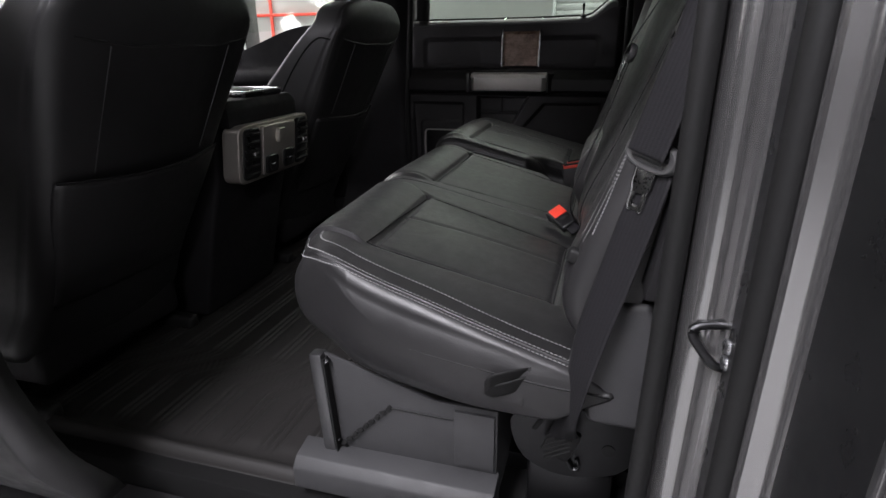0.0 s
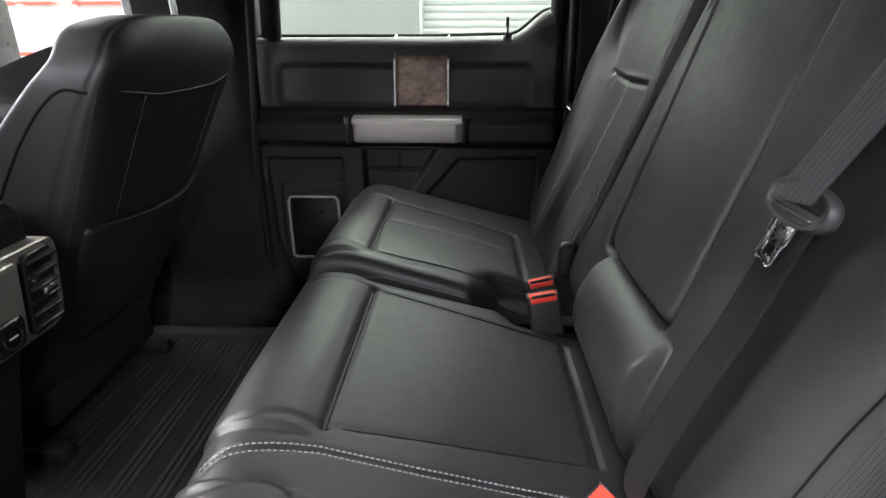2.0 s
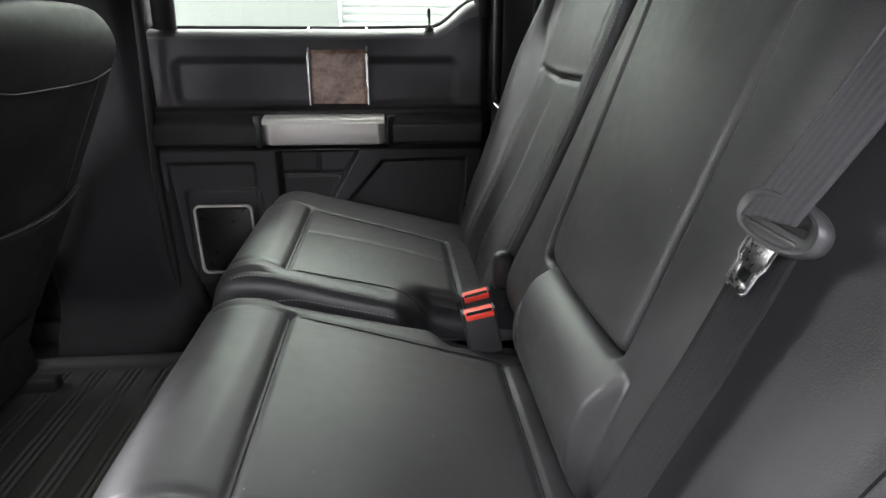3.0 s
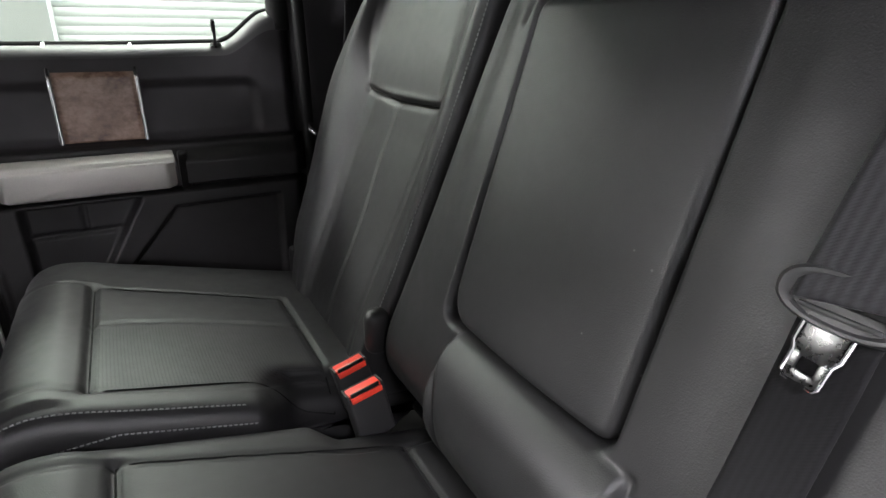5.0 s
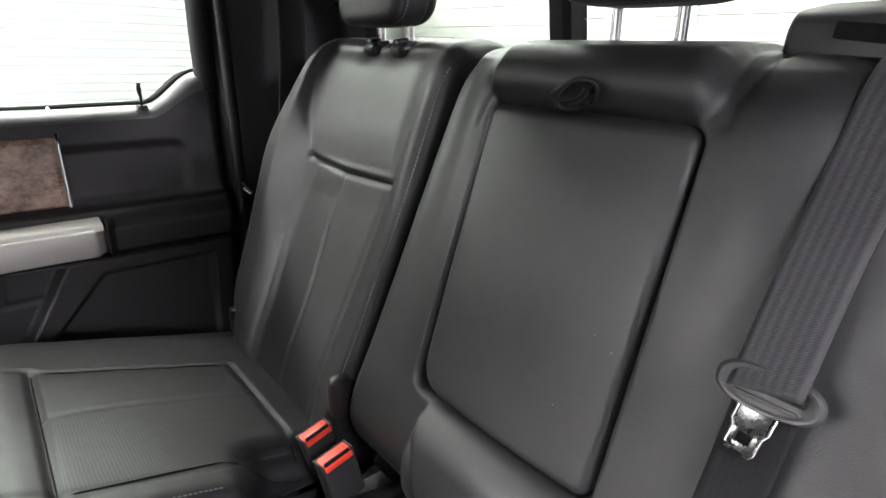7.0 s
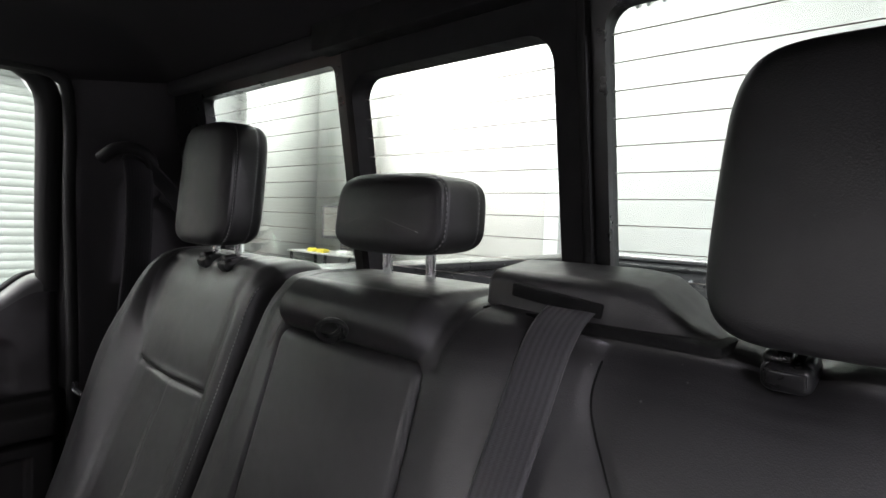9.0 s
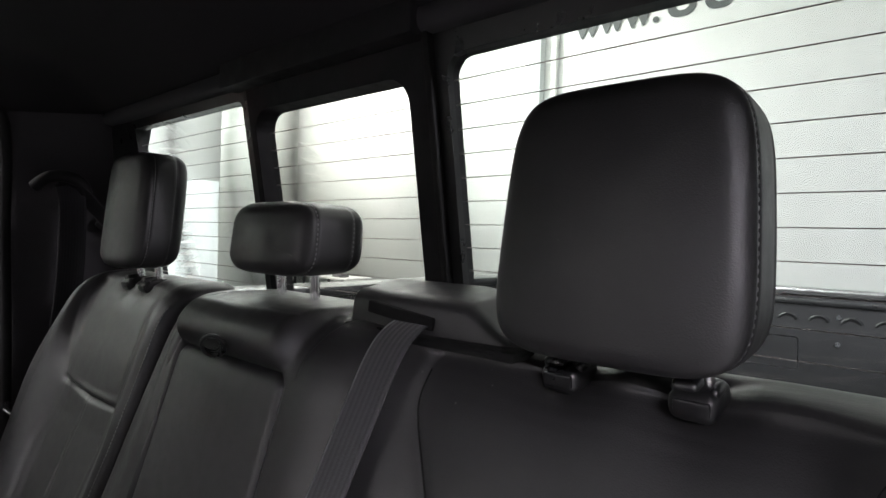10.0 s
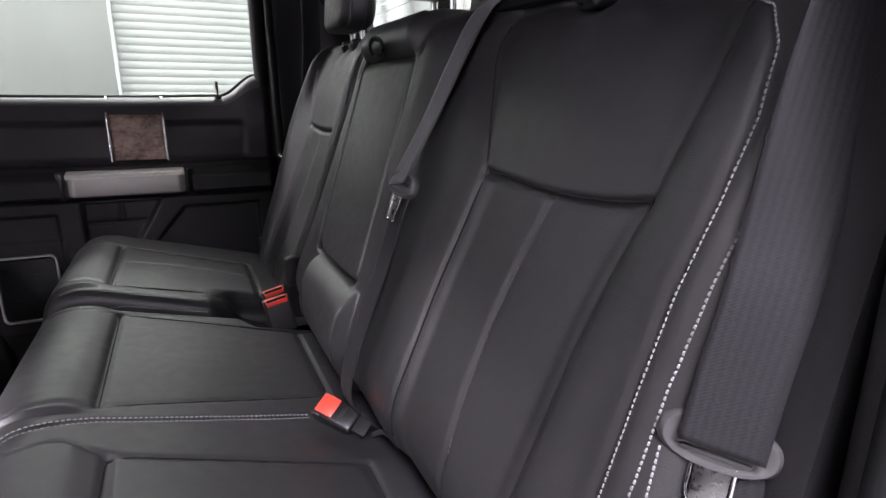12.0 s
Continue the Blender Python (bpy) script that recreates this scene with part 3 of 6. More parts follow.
# ---- the wide section: outer seat and middle seat
seat_wide = thing("rear_bench_seat", (0, -0.19, 0.06), "black leather rear bench section, two seats wide, grey stitching", "car seat", "rear bench")
L_PANEL = (-0.186, 0.088, -0.528, -0.233, -0.505, -0.266)
M_PANEL = (-0.204, 0.082, -0.124, 0.198, -0.092, 0.168)
wide_lines = [([(-0.315, -0.200), (-0.285, -0.178), (-0.20, -0.158), (-0.10, -0.157), (0.06, -0.150)], 0.0035, 0.0035),
              ([(-0.185, -0.370), (-0.10, -0.364), (0.085, -0.356)], 0.0028, 0.003),
              ([(-0.300, 0.196), (-0.204, 0.198)], 0.003, 0.004), ([(-0.300, -0.140), (-0.25, -0.125), (-0.204, -0.124)], 0.003, 0.004),
              ([(-0.290, -0.228), (-0.235, -0.206), (-0.186, -0.233)], 0.003, 0.004), ([(0.082, 0.168), (0.15, 0.190)], 0.004, 0.005)]


def pick_cushion(a, b, c, na):
    return (b > 0.30) & (a > 0.085) & (a < 0.15) & (c > -0.505) & (c < -0.266)


def edge_wide(a, b, c):
    # the outer flank widens towards the back, and the corner by the buckles is cut away
    side_y = np.interp(a, [-0.34, -0.26, -0.20, -0.10, 0.02, 0.11], [-0.588, -0.605, -0.622, -0.632, -0.646, -0.656])
    k = np.clip((-c - 0.45) / 0.198, 0, None)
    y = np.where(c < -0.45, -0.45 + k * (side_y + 0.45), c)
    a = a + (0.030 * smooth01(-c, 0.46, 0.65) ** 1.5 + 0.022 * smooth01(-c, 0.05, 0.52)) * smooth01(-a, 0.10, 0.32)
    cut = smooth01(c, 0.15, 0.235) * smooth01(a, -0.02, 0.02)
    return a, y - 0.026 * cut, b - 0.006 * cut


cushion_w = pillow("seat_cushion", CUSHION, -0.648, 0.243, 0.020, [LEATHER, PERF], seat_wide, cushion_disp([L_PANEL, M_PANEL], wide_lines), edge_wide, 0.005, 0.004, pick=pick_cushion, r1=0.035, dome=0.013,
                   rf=lambda a, b: 1 - 0.5 * smooth01(a, -0.12, 0.09))
on_w = skin(cushion_w)
down = (0, 0, -1)
FLANK_1 = [(-0.258, -0.522), (-0.250, -0.546), (-0.231, -0.564), (-0.19, -0.573), (-0.119, -0.580), (-0.057, -0.588), (0.01, -0.600), (0.075, -0.610), (0.13, -0.616)]
FLANK_2 = [(-0.286, -0.515, 0.440), (-0.276, -0.542, 0.440), (-0.246, -0.578, 0.449), (-0.210, -0.597, 0.449), (-0.164, -0.603, 0.435), (-0.120, -0.608, 0.422), (-0.078, -0.612, 0.410), (0.02, -0.627, 0.386), (0.13, -0.641, 0.360)]
FLANK_3 = [(-0.296, -0.518, 0.424), (-0.284, -0.548, 0.428), (-0.258, -0.583, 0.438), (-0.224, -0.603, 0.444), (-0.190, -0.610, 0.438), (-0.161, -0.615, 0.431), (-0.119, -0.619, 0.420), (-0.077, -0.623, 0.408), (0.02, -0.637, 0.384), (0.13, -0.651, 0.358)]
corner = Vector((0.36, 0.48, -0.80)).normalized()
FLANK_2, FLANK_3 = spline(FLANK_2, 0.006), spline(FLANK_3, 0.006)
stitches("stitching", row(on_w, [(x, y, 0.45) for x, y in spline(FLANK_1, 0.006)], down), cushion_w, THREAD)
for line in (FLANK_2, FLANK_3):
    stitches("stitching", row(on_w, line, corner), cushion_w, THREAD)
for off in (-0.0045, 0.0045):
    stitches("stitching", row(on_w, [(-0.305, -0.195 + off, 0.45), (-0.28, -0.176 + off, 0.45), (-0.20, -0.158 + off, 0.45), (-0.10, -0.157 + off, 0.45), (0.045, -0.151 + off, 0.45)], down), cushion_w, THREAD, wide=0.0008)
stitches("stitching", row(on_w, [(-0.18, -0.373, 0.45), (-0.10, -0.367, 0.45), (0.08, -0.359, 0.45)], down), cushion_w, THREAD_DARK, wide=0.0006)
stitches("stitching", row(on_w, [(-0.18, -0.531, 0.45), (0.07, -0.509, 0.45)], down), cushion_w, THREAD_DARK, wide=0.0006)
for p_ in (L_PANEL, M_PANEL):
    panel_seams(on_w, p_, cushion_w)
# piping seam along the flank
bm = bmesh.new()
seam = [g for g in row(on_w, [(FLANK_2[int(i * (len(FLANK_2) - 1) / 39)] + FLANK_3[int(i * (len(FLANK_3) - 1) / 39)]) / 2 for i in range(40)], corner, 0.008) if g]
tube(bm, [g[0] + g[1] * 0.0002 for g in seam], 0.0016, 6)
part("piping", bm, LEATHER, cushion_w)
# pull loop on the flank
bm = bmesh.new()
tube(bm, [(0.076, -0.655, 0.354), (0.074, -0.656, 0.326), (0.068, -0.655, 0.298)], 0.0022, 6)
part("seam_cord", bm, LEATHER, cushion_w)
ribbon("pull_strap", [(0.074, -0.652, 0.342), (0.054, -0.664, 0.342), (0.032, -0.672, 0.336), (0.024, -0.670, 0.326), (0.034, -0.666, 0.320), (0.054, -0.662, 0.326), (0.074, -0.654, 0.332)],
       [(0.1, -0.3, 1)] * 7, 0.024, 0.0022, RUBBER, cushion_w, label="folded black fabric pull loop")

# ---- wide backrest
IN_LINE = [(-0.246, 0.93), (-0.240, 0.905), (-0.236, 0.87), (-0.242, 0.845), (-0.275, 0.791), (-0.308, 0.733), (-0.305, 0.695), (-0.302, 0.668), (-0.293, 0.585), (-0.296, 0.50), (-0.296, 0.40), (-0.296, 0.34)]
OUT_LINE = [(-0.60, 0.93), (-0.592, 0.906), (-0.570, 0.885), (-0.566, 0.86), (-0.564, 0.813), (-0.548, 0.734), (-0.532, 0.66), (-0.526, 0.59), (-0.526, 0.52), (-0.524, 0.40), (-0.522, 0.34)]
IN_LINE = [tuple(p) for p in spline(IN_LINE, 0.012)]
OUT_LINE = [tuple(p) for p in spline(OUT_LINE, 0.012)]
SEAM_L = [(-0.308, 0.730), (-0.36, 0.727), (-0.43, 0.724), (-0.50, 0.728), (-0.548, 0.735)]
MID_STITCH = [(-0.428, 0.722), (-0.414, 0.665), (-0.405, 0.60), (-0.408, 0.53), (-0.420, 0.47), (-0.420, 0.34)]
FLANK_SEAM = [(-0.572, 0.869), (-0.593, 0.862), (-0.609, 0.838), (-0.614, 0.797), (-0.610, 0.747), (-0.602, 0.69), (-0.601, 0.63), (-0.602, 0.56), (-0.602, 0.47), (-0.602, 0.40)]
FLANK_EDGE = [(-0.634, 0.86), (-0.634, 0.80), (-0.631, 0.754), (-0.626, 0.70), (-0.623, 0.64), (-0.624, 0.56), (-0.624, 0.46)]
ARM = (-0.088, 0.156, 0.541, 0.863)   # y0, y1, z0, z1 of the folded armrest


def side_of(c, b, line):
    """Whether c lies beyond a line given as (y, z) points, at the height b."""
    zs = np.array([p[1] for p in line][::-1])
    ys = np.array([p[0] for p in line][::-1])
    return c - np.interp(b, zs, ys)


def wide_back_disp(a, b, c, na, nb):
    front = np.clip(-na * 2.0 - 0.2, 0, 1)
    s_in, s_out = side_of(c, b, IN_LINE), side_of(c, b, OUT_LINE)
    inside = smooth01(-s_in, -0.006, 0.024) * smooth01(s_out, -0.006, 0.024)
    d = np.zeros_like(a)
    zs = np.interp(c, [p[0] for p in SEAM_L][::-1], [p[1] for p in SEAM_L][::-1])
    d += 0.007 * inside * smooth01(zs - b, -0.001, 0.004)
    d += 0.003 * inside * smooth01(b - zs, 0.0, 0.01)
    d -= 0.004 * inside * np.exp(-((b - 0.81) / 0.06) ** 2)
    d += groove(c, b, IN_LINE, 0.0022, 0.0065) + groove(c, b, OUT_LINE, 0.0030, 0.0065) * smooth01(0.90 - b, 0.0, 0.05)
    d += groove(c, b, SEAM_L, 0.008, 0.0036)
    d += groove(c, b, MID_STITCH, 0.003, 0.0035) * (b < 0.75)
    d += groove(c, b, FLANK_SEAM, 0.0030, 0.0040) + groove(c, b, FLANK_EDGE, 0.0030, 0.0040)
    # bolsters swell on both sides of the outer seat
    d -= 0.004 * np.exp(-((s_out + 0.024) / 0.024) ** 2) * smooth01(0.9 - b, 0, 0.1)
    d -= 0.005 * np.exp(-((s_in - 0.045) / 0.035) ** 2) * smooth01(0.9 - b, 0, 0.2) * smooth01(b, 0.36, 0.5)
    # well that holds the armrest, with a rolled lip above and below it
    y0, y1, z0, z1 = ARM
    bs = b
    well = sdf_rect(c, bs, y0 - 0.004, y1 + 0.004, z0 - 0.004, z1 + 0.004, 0.02)
    d += 0.045 * smooth01(-well, -0.002, 0.012)
    lip = sdf_rect(c, b, y0 - 0.006, y1 + 0.012, z1 + 0.004, 0.925, 0.02)
    d -= 0.024 * np.sin(np.pi / 2 * np.clip(-lip / 0.026, 0, 1)) ** 0.7
    roll = np.sin(np.pi / 2 * np.clip((z0 - 0.004 - bs) / 0.045, 0, 1)) ** 0.8 * (1 - 0.6 * smooth01(z0 - bs, 0.06, 0.20))
    d -= 0.022 * roll * smooth01(c, -0.118, -0.104) * smooth01(0.129 - c, 0.0, 0.008)
    d += groove(c, b, [(-0.108, 0.33), (-0.112, 0.46), (-0.113, 0.535)], 0.004, 0.004)
    d += groove(c, b, [(0.088, 0.33), (0.095, 0.40), (0.106, 0.46), (0.118, 0.492), (0.127, 0.518), (0.124, 0.535)], 0.005, 0.004)
    d += groove(c, b, [(-0.118, 0.93), (-0.104, 0.88), (-0.104, 0.866)], 0.003, 0.004)
    d += groove(c, b, [(0.125, 0.935), (0.160, 0.895), (0.178, 0.84)], 0.003, 0.004)
    # dips in the top edge round the posts
    topm = np.clip(nb * 2 - 0.4, 0, 1)
    for yc in (-0.468, -0.368):
        d += 0.015 * topm * np.exp(-((c - yc) / 0.030) ** 2) * np.exp(-((a - 0.28) / 0.05) ** 2)
    return d * np.maximum(front, topm * 0.8)


def lean_wide(a, b, c):
    k = smooth01(c, 0.1, 0.26)
    outer = smooth01(-c, 0.12, 0.26) * (1 - 0.55 * smooth01(-c, 0.53, 0.62))
    inner = 0.45 * smooth01(c, 0.185, 0.262)
    front = 1 - smooth01(a - back_x(b), 0.05, 0.11)
    top = 1 - 0.45 * smooth01(b, 0.895, 0.92)
    return a + recess(b) * np.maximum(outer, inner) * front * top, c - 0.10 * (b - 0.56) * k, b


def pick_back(a, b, c, na):
    return (na < -0.3) & (side_of(c, b, IN_LINE) < -0.004) & (side_of(c, b, OUT_LINE) > 0.004) & (b < 0.722) & (c < -0.41) | \
           (na < -0.3) & (side_of(c, b, IN_LINE) < -0.012) & (side_of(c, b, OUT_LINE) > 0.004) & (b < 0.722)


back_w = pillow("backrest", BACK, -0.645, 0.276, 0.026, [LEATHER, PERF], seat_wide, wide_back_disp, lean_wide, 0.0033, 0.0033, pick=pick_back, r1=0.022)
on_bw = skin(back_w)
rear = (1, 0, 0)


def yz(line, dy=0.0):
    return [(0.2, y + dy, z) for y, z in line]


stitches("stitching", row(on_bw, yz([p for p in FLANK_SEAM[:-2]] + [(-0.604, 0.505)], -0.004), rear, lift=0.5), back_w, THREAD, length=0.0034, pitch=0.0043, wide=0.0008)
stitches("stitching", row(on_bw, [(0.13, -0.641, 0.520), (0.147, -0.637, 0.56), (0.160, -0.634, 0.61)], (0.75, 0.6, -0.28), lift=0.3), back_w, THREAD, length=0.0034, pitch=0.0043, wide=0.0008)
stitches("stitching", row(on_bw, yz(FLANK_EDGE[:-1] + [(-0.627, 0.505)], -0.001), rear, lift=0.5), back_w, THREAD, length=0.0034, pitch=0.0043, wide=0.0008)
stitches("stitching", row(on_bw, [(0.2, y - 0.003, z) for y, z in MID_STITCH[:5]], rear, lift=0.5), back_w, THREAD_DARK, wide=0.0006)

part("hinge_cover", boxes(((0.120, -0.626, 0.490), (0.022, 0.016, 0.018), 0.005, pose(0, 0, 0, 0, 17, 0), 4)), RUBBER, back_w, "black moulded hinge cover")
seam_line(on_bw, yz(SEAM_L), rear, back_w, 0.0013, 0.5)
seam_line(on_bw, yz([p for p in OUT_LINE if p[1] < 0.90]), rear, back_w, 0.0005, 0.5)
seam_line(on_bw, yz([p for p in IN_LINE if 0.42 < p[1] < 0.90]), rear, back_w, 0.0009, 0.5)

# the folded armrest with its pull loop
y0, y1, z0, z1 = ARM
arm_loop = []
for cy, cz, a0 in ((y1 - 0.036, z0 + 0.036, -90), (y1 - 0.018, z1 - 0.018, 0), (y0 + 0.016, z1 - 0.016, 90), (y0 + 0.016, z0 + 0.016, 180)):
    for i in range(7):
        an = radians(a0 + 15 * i)
        rr_ = abs(cy - (y1 if cy > 0 else y0))
        arm_loop.append((cy + rr_ * math.cos(an), cz + rr_ * math.sin(an)))


def arm_put(a, b, c):
    bow = 0.006 * (1 - ((a - (y0 + y1) / 2) / 0.12) ** 2)
    return back_x(b) + c - bow * np.clip(1 - c / 0.04, 0, 1), a, b


armrest = pillow("folding_armrest", np.array(arm_loop), 0.002, 0.06, 0.012, LEATHER, seat_wide, None, arm_put, 0.004, 0.004, "smooth black leather centre armrest, folded up")
for i in range(3):
    loop = [(0.213 - 0.008 * math.sin(a) - 0.002 * i, 0.036 - 0.006 * i + (0.018 + 0.002 * i) * math.cos(a), 0.880 + (0.0075 + 0.0020 * i) * math.sin(a) - 0.008 * math.cos(a)) for a in np.linspace(0, 2 * math.pi, 20, endpoint=False)]
    bm = bmesh.new()
    tube(bm, loop, 0.0026, 8, True)
    part("pull_loop", bm, PLASTIC_GLOSS, armrest, "glossy black folded pull loop")
headrest(seat_wide, -0.413, 0.096, 0.924, 1.127, 0.262, 0.362, 0.100, "tall black leather headrest on chrome posts", 0.915, 0.017, 5.4, 0.11, -0.005)
headrest(seat_wide, 0.026, 0.089, 0.959, 1.050, 0.262, 0.366, 0.074, "low black leather middle headrest, raised on chrome posts", 0.905, 0.021, 4.2, 0.06, 0.009)
for py_ in (-0.468, -0.368):
    post_sleeve(seat_wide, 0.318, py_, 0.912)
for py_ in (0.072, -0.002):
    post_sleeve(seat_wide, 0.328, py_, 0.910, 0.008)

# ---- the narrow section
seat_narrow = thing("rear_bench_seat", (0, 0.5, 0.06), "black leather rear bench section, one seat wide, dusty cushion", "car seat", "rear bench")
R_PANEL = (-0.224, 0.038, 0.298, 0.586, 0.292, 0.556)
narrow_lines = [([(-0.224, 0.455), (-0.19, 0.462), (0.035, 0.448)], 0.0028, 0.003), ([(-0.31, 0.600), (-0.224, 0.594)], 0.003, 0.004), ([(-0.30, 0.312), (-0.224, 0.300)], 0.003, 0.004)]
CUSHION_N = CUSHION + np.array([0.0, 0.021])


def edge_narrow(a, b, c):
    cut = smooth01(-c, -0.345, -0.262) * smooth01(a, -0.065, -0.005)
    return a, c + 0.045 * cut - 0.018 * smooth01(a, -0.30, 0.10) * smooth01(-c, -0.40, -0.25) * (1 - cut), b - 0.03 * cut


cushion_n = pillow("seat_cushion", CUSHION_N, 0.247, 0.712, 0.026, [LEATHER, PERF], seat_narrow, cushion_disp([R_PANEL], narrow_lines), edge_narrow, 0.005, 0.005,
                   pick=lambda a, b, c, na: (b > 0.3) & (a > -0.220) & (a < 0.036) & (c > 0.302) & (c < 0.455))
on_n = skin(cushion_n)
stitches("stitching", row(on_n, [(-0.30, 0.262, 0.45), (-0.20, 0.258, 0.45), (-0.07, 0.250, 0.45)], down), cushion_n, THREAD)
stitches("stitching", row(on_n, [(-0.30, 0.15, 0.440), (-0.20, 0.15, 0.444), (-0.06, 0.15, 0.412)], (0, 1, 0)), cushion_n, THREAD)
panel_seams(on_n, R_PANEL, cushion_n)
IN_R = [(0.285, 0.93), (0.300, 0.88), (0.312, 0.83), (0.329, 0.738), (0.343, 0.628), (0.350, 0.53), (0.348, 0.47), (0.345, 0.34)]
OUT_R = [(0.628, 0.93), (0.618, 0.88), (0.602, 0.805), (0.573, 0.742), (0.587, 0.66), (0.592, 0.61), (0.580, 0.51), (0.575, 0.34)]
IN_R = [tuple(p) for p in spline(IN_R, 0.012)]
OUT_R = [tuple(p) for p in spline(OUT_R, 0.012)]
SEAM_R = [(0.328, 0.738), (0.46, 0.732), (0.573, 0.742)]
MID_R = [(0.462, 0.732), (0.472, 0.65), (0.460, 0.51), (0.460, 0.36)]


def narrow_back_disp(a, b, c, na, nb):
    front = np.clip(-na * 2.0 - 0.2, 0, 1)
    s_in, s_out = side_of(c, b, IN_R), side_of(c, b, OUT_R)
    inside = smooth01(s_in, -0.006, 0.026) * smooth01(-s_out, -0.006, 0.026)
    d = 0.0065 * inside * smooth01(0.74 - b, 0.0, 0.006) + 0.002 * inside * smooth01(b - 0.74, 0, 0.01)
    d -= 0.003 * inside * np.exp(-((b - 0.80) / 0.05) ** 2)
    d += groove(c, b, IN_R, 0.0025, 0.0065) + groove(c, b, OUT_R, 0.002, 0.0065) + groove(c, b, SEAM_R, 0.006, 0.004)
    d += groove(c, b, MID_R, 0.003, 0.0035) * (b < 0.735)
    d -= 0.004 * np.exp(-((s_out - 0.035) / 0.03) ** 2) * smooth01(0.9 - b, 0, 0.1)
    d += groove(c, b, [(0.292, 0.93), (0.292, 0.34)], 0.003, 0.003)
    topm = np.clip(nb * 2 - 0.4, 0, 1)
    for yc in (0.406, 0.478):
        d += 0.010 * topm * np.exp(-((c - yc) / 0.024) ** 2) * np.exp(-((a - 0.29) / 0.05) ** 2)
    return d * np.maximum(front, topm * 0.8)


def lean_narrow(a, b, c):
    k = smooth01(-c, -0.36, -0.25)
    deep = np.minimum(recess(b), 0.028) * (0.35 + 0.65 * smooth01(c, 0.29, 0.345)) * (1 - smooth01(c, 0.57, 0.66))
    front = 1 - smooth01(a - back_x(b), 0.05, 0.11)
    round_off = smooth01(c, 0.55, 0.72) * (0.10 * smooth01(b, 0.70, 0.93) ** 1.3 + 0.05 * smooth01(0.50 - b, 0.0, 0.12))
    return a + deep * front * (1 - 0.6 * smooth01(b, 0.905, 0.93)), c - 0.10 * (b - 0.56) * k - round_off, b


back_n = pillow("backrest", BACK_N + np.array([0.0, 0.010]), 0.282, 0.722, 0.022, [LEATHER, PERF], seat_narrow, narrow_back_disp, lean_narrow, 0.004, 0.004, r1=0.034,
                pick=lambda a, b, c, na: (na < -0.3) & (side_of(c, b, IN_R) > 0.004) & (side_of(c, b, OUT_R) < -0.004) & (b < 0.735) & (c < 0.462))
on_bn = skin(back_n)
stitches("stitching", row(on_bn, [(0.2, 0.301, 0.48), (0.2, 0.292, 0.6), (0.2, 0.276, 0.75), (0.2, 0.261, 0.90)], rear, lift=0.5), back_n, THREAD)
seam_line(on_bn, yz(SEAM_R), rear, back_n, 0.0013, 0.5)
part("end_cap", boxes(((0.106, 0.298, 0.456), (0.036, 0.030, 0.066), 0.0145, None, 4)), LEATHER, back_n, "black moulded hinge cover")
part("end_cap", boxes(((0.10, 0.676, 0.42), (0.03, 0.03, 0.06), 0.010)), PLASTIC_SOFT, back_n, "black moulded hinge cover")
headrest(seat_narrow, 0.446, 0.088, 0.944, 1.140, 0.250, 0.334, 0.074, "tall black leather headrest on chrome posts", 0.915)
for py_ in (0.407, 0.480):
    post_sleeve(seat_narrow, 0.306, py_, 0.922)


# ---------------------------------------------------------------- the cab: floor, roof, pillars, windows
def slab(name, bm, mat, label, parent=None):
    ob = part(name, bm, mat, parent)
    return tagged(ob, label, "vehicle interior", kind="structure")


slab("floor", boxes(((-0.62, 0.105, 0.030), (2.10, 1.53, 0.06), 0.006)), CARPET, "black carpeted cab floor under the seats")
# sill of the open door
sill = prism([(-0.664, 0.020), (-0.70, 0.0), (-0.775, 0.004), (-0.80, -0.02), (-0.81, -0.06), (-0.664, -0.06)], "x", -1.6, 0.30, 0.004)
slab("sill", sill, PLASTIC_SOFT, "black ribbed plastic door sill plate")
slab("sill_panel", prism([(-0.812, -0.03), (-0.84, -0.035), (-0.90, -0.06), (-0.92, -0.15), (-0.86, -0.3), (-0.812, -0.3)], "x", -1.6, 0.30, 0.004), PAINT, "grey metallic painted sill under the open door")

slab("sill_right", boxes(((-0.65, 0.842, 0.05), (1.9, 0.05, 0.14), 0.006)), PLASTIC_SOFT, "black plastic sill plate under the closed doors")

# roof lining, a shallow bowl with soft edges
U, V = np.meshgrid(np.linspace(-1.25, 0.40, 60), np.linspace(-0.80, 0.82, 60), indexing="ij")
edge = np.minimum(np.minimum(0.82 - V, V + 0.80), 0.40 - U)
ZR = 1.235 + 0.075 * smooth01(edge, 0.0, 0.22) - 0.02 * smooth01(-U, 0.9, 1.25)
V0 = np.stack([U, V, ZR], -1).reshape(-1, 3)
V1 = np.stack([U, V, ZR * 0 + 1.40], -1).reshape(-1, 3)
k = 60
F0 = [(i * k + j, i * k + j + 1, (i + 1) * k + j + 1, (i + 1) * k + j) for i in range(59) for j in range(59)]
F1 = [tuple(3600 + v for v in f[::-1]) for f in F0]
rim = [i * k for i in range(60)] + [59 * k + j for j in range(1, 60)] + [i * k + 59 for i in range(58, -1, -1)] + list(range(58, 0, -1))
F2 = [(rim[i], rim[(i + 1) % len(rim)], 3600 + rim[(i + 1) % len(rim)], 3600 + rim[i]) for i in range(len(rim))]
roof = from_np("ceiling", np.vstack([V0, V1]), F0 + F1 + F2, HEADLINER)
tagged(roof, "black cloth roof lining of the cab", "ceiling", kind="structure")


def win_x(z):
    return 0.394 - 0.176 * (z - 0.956)


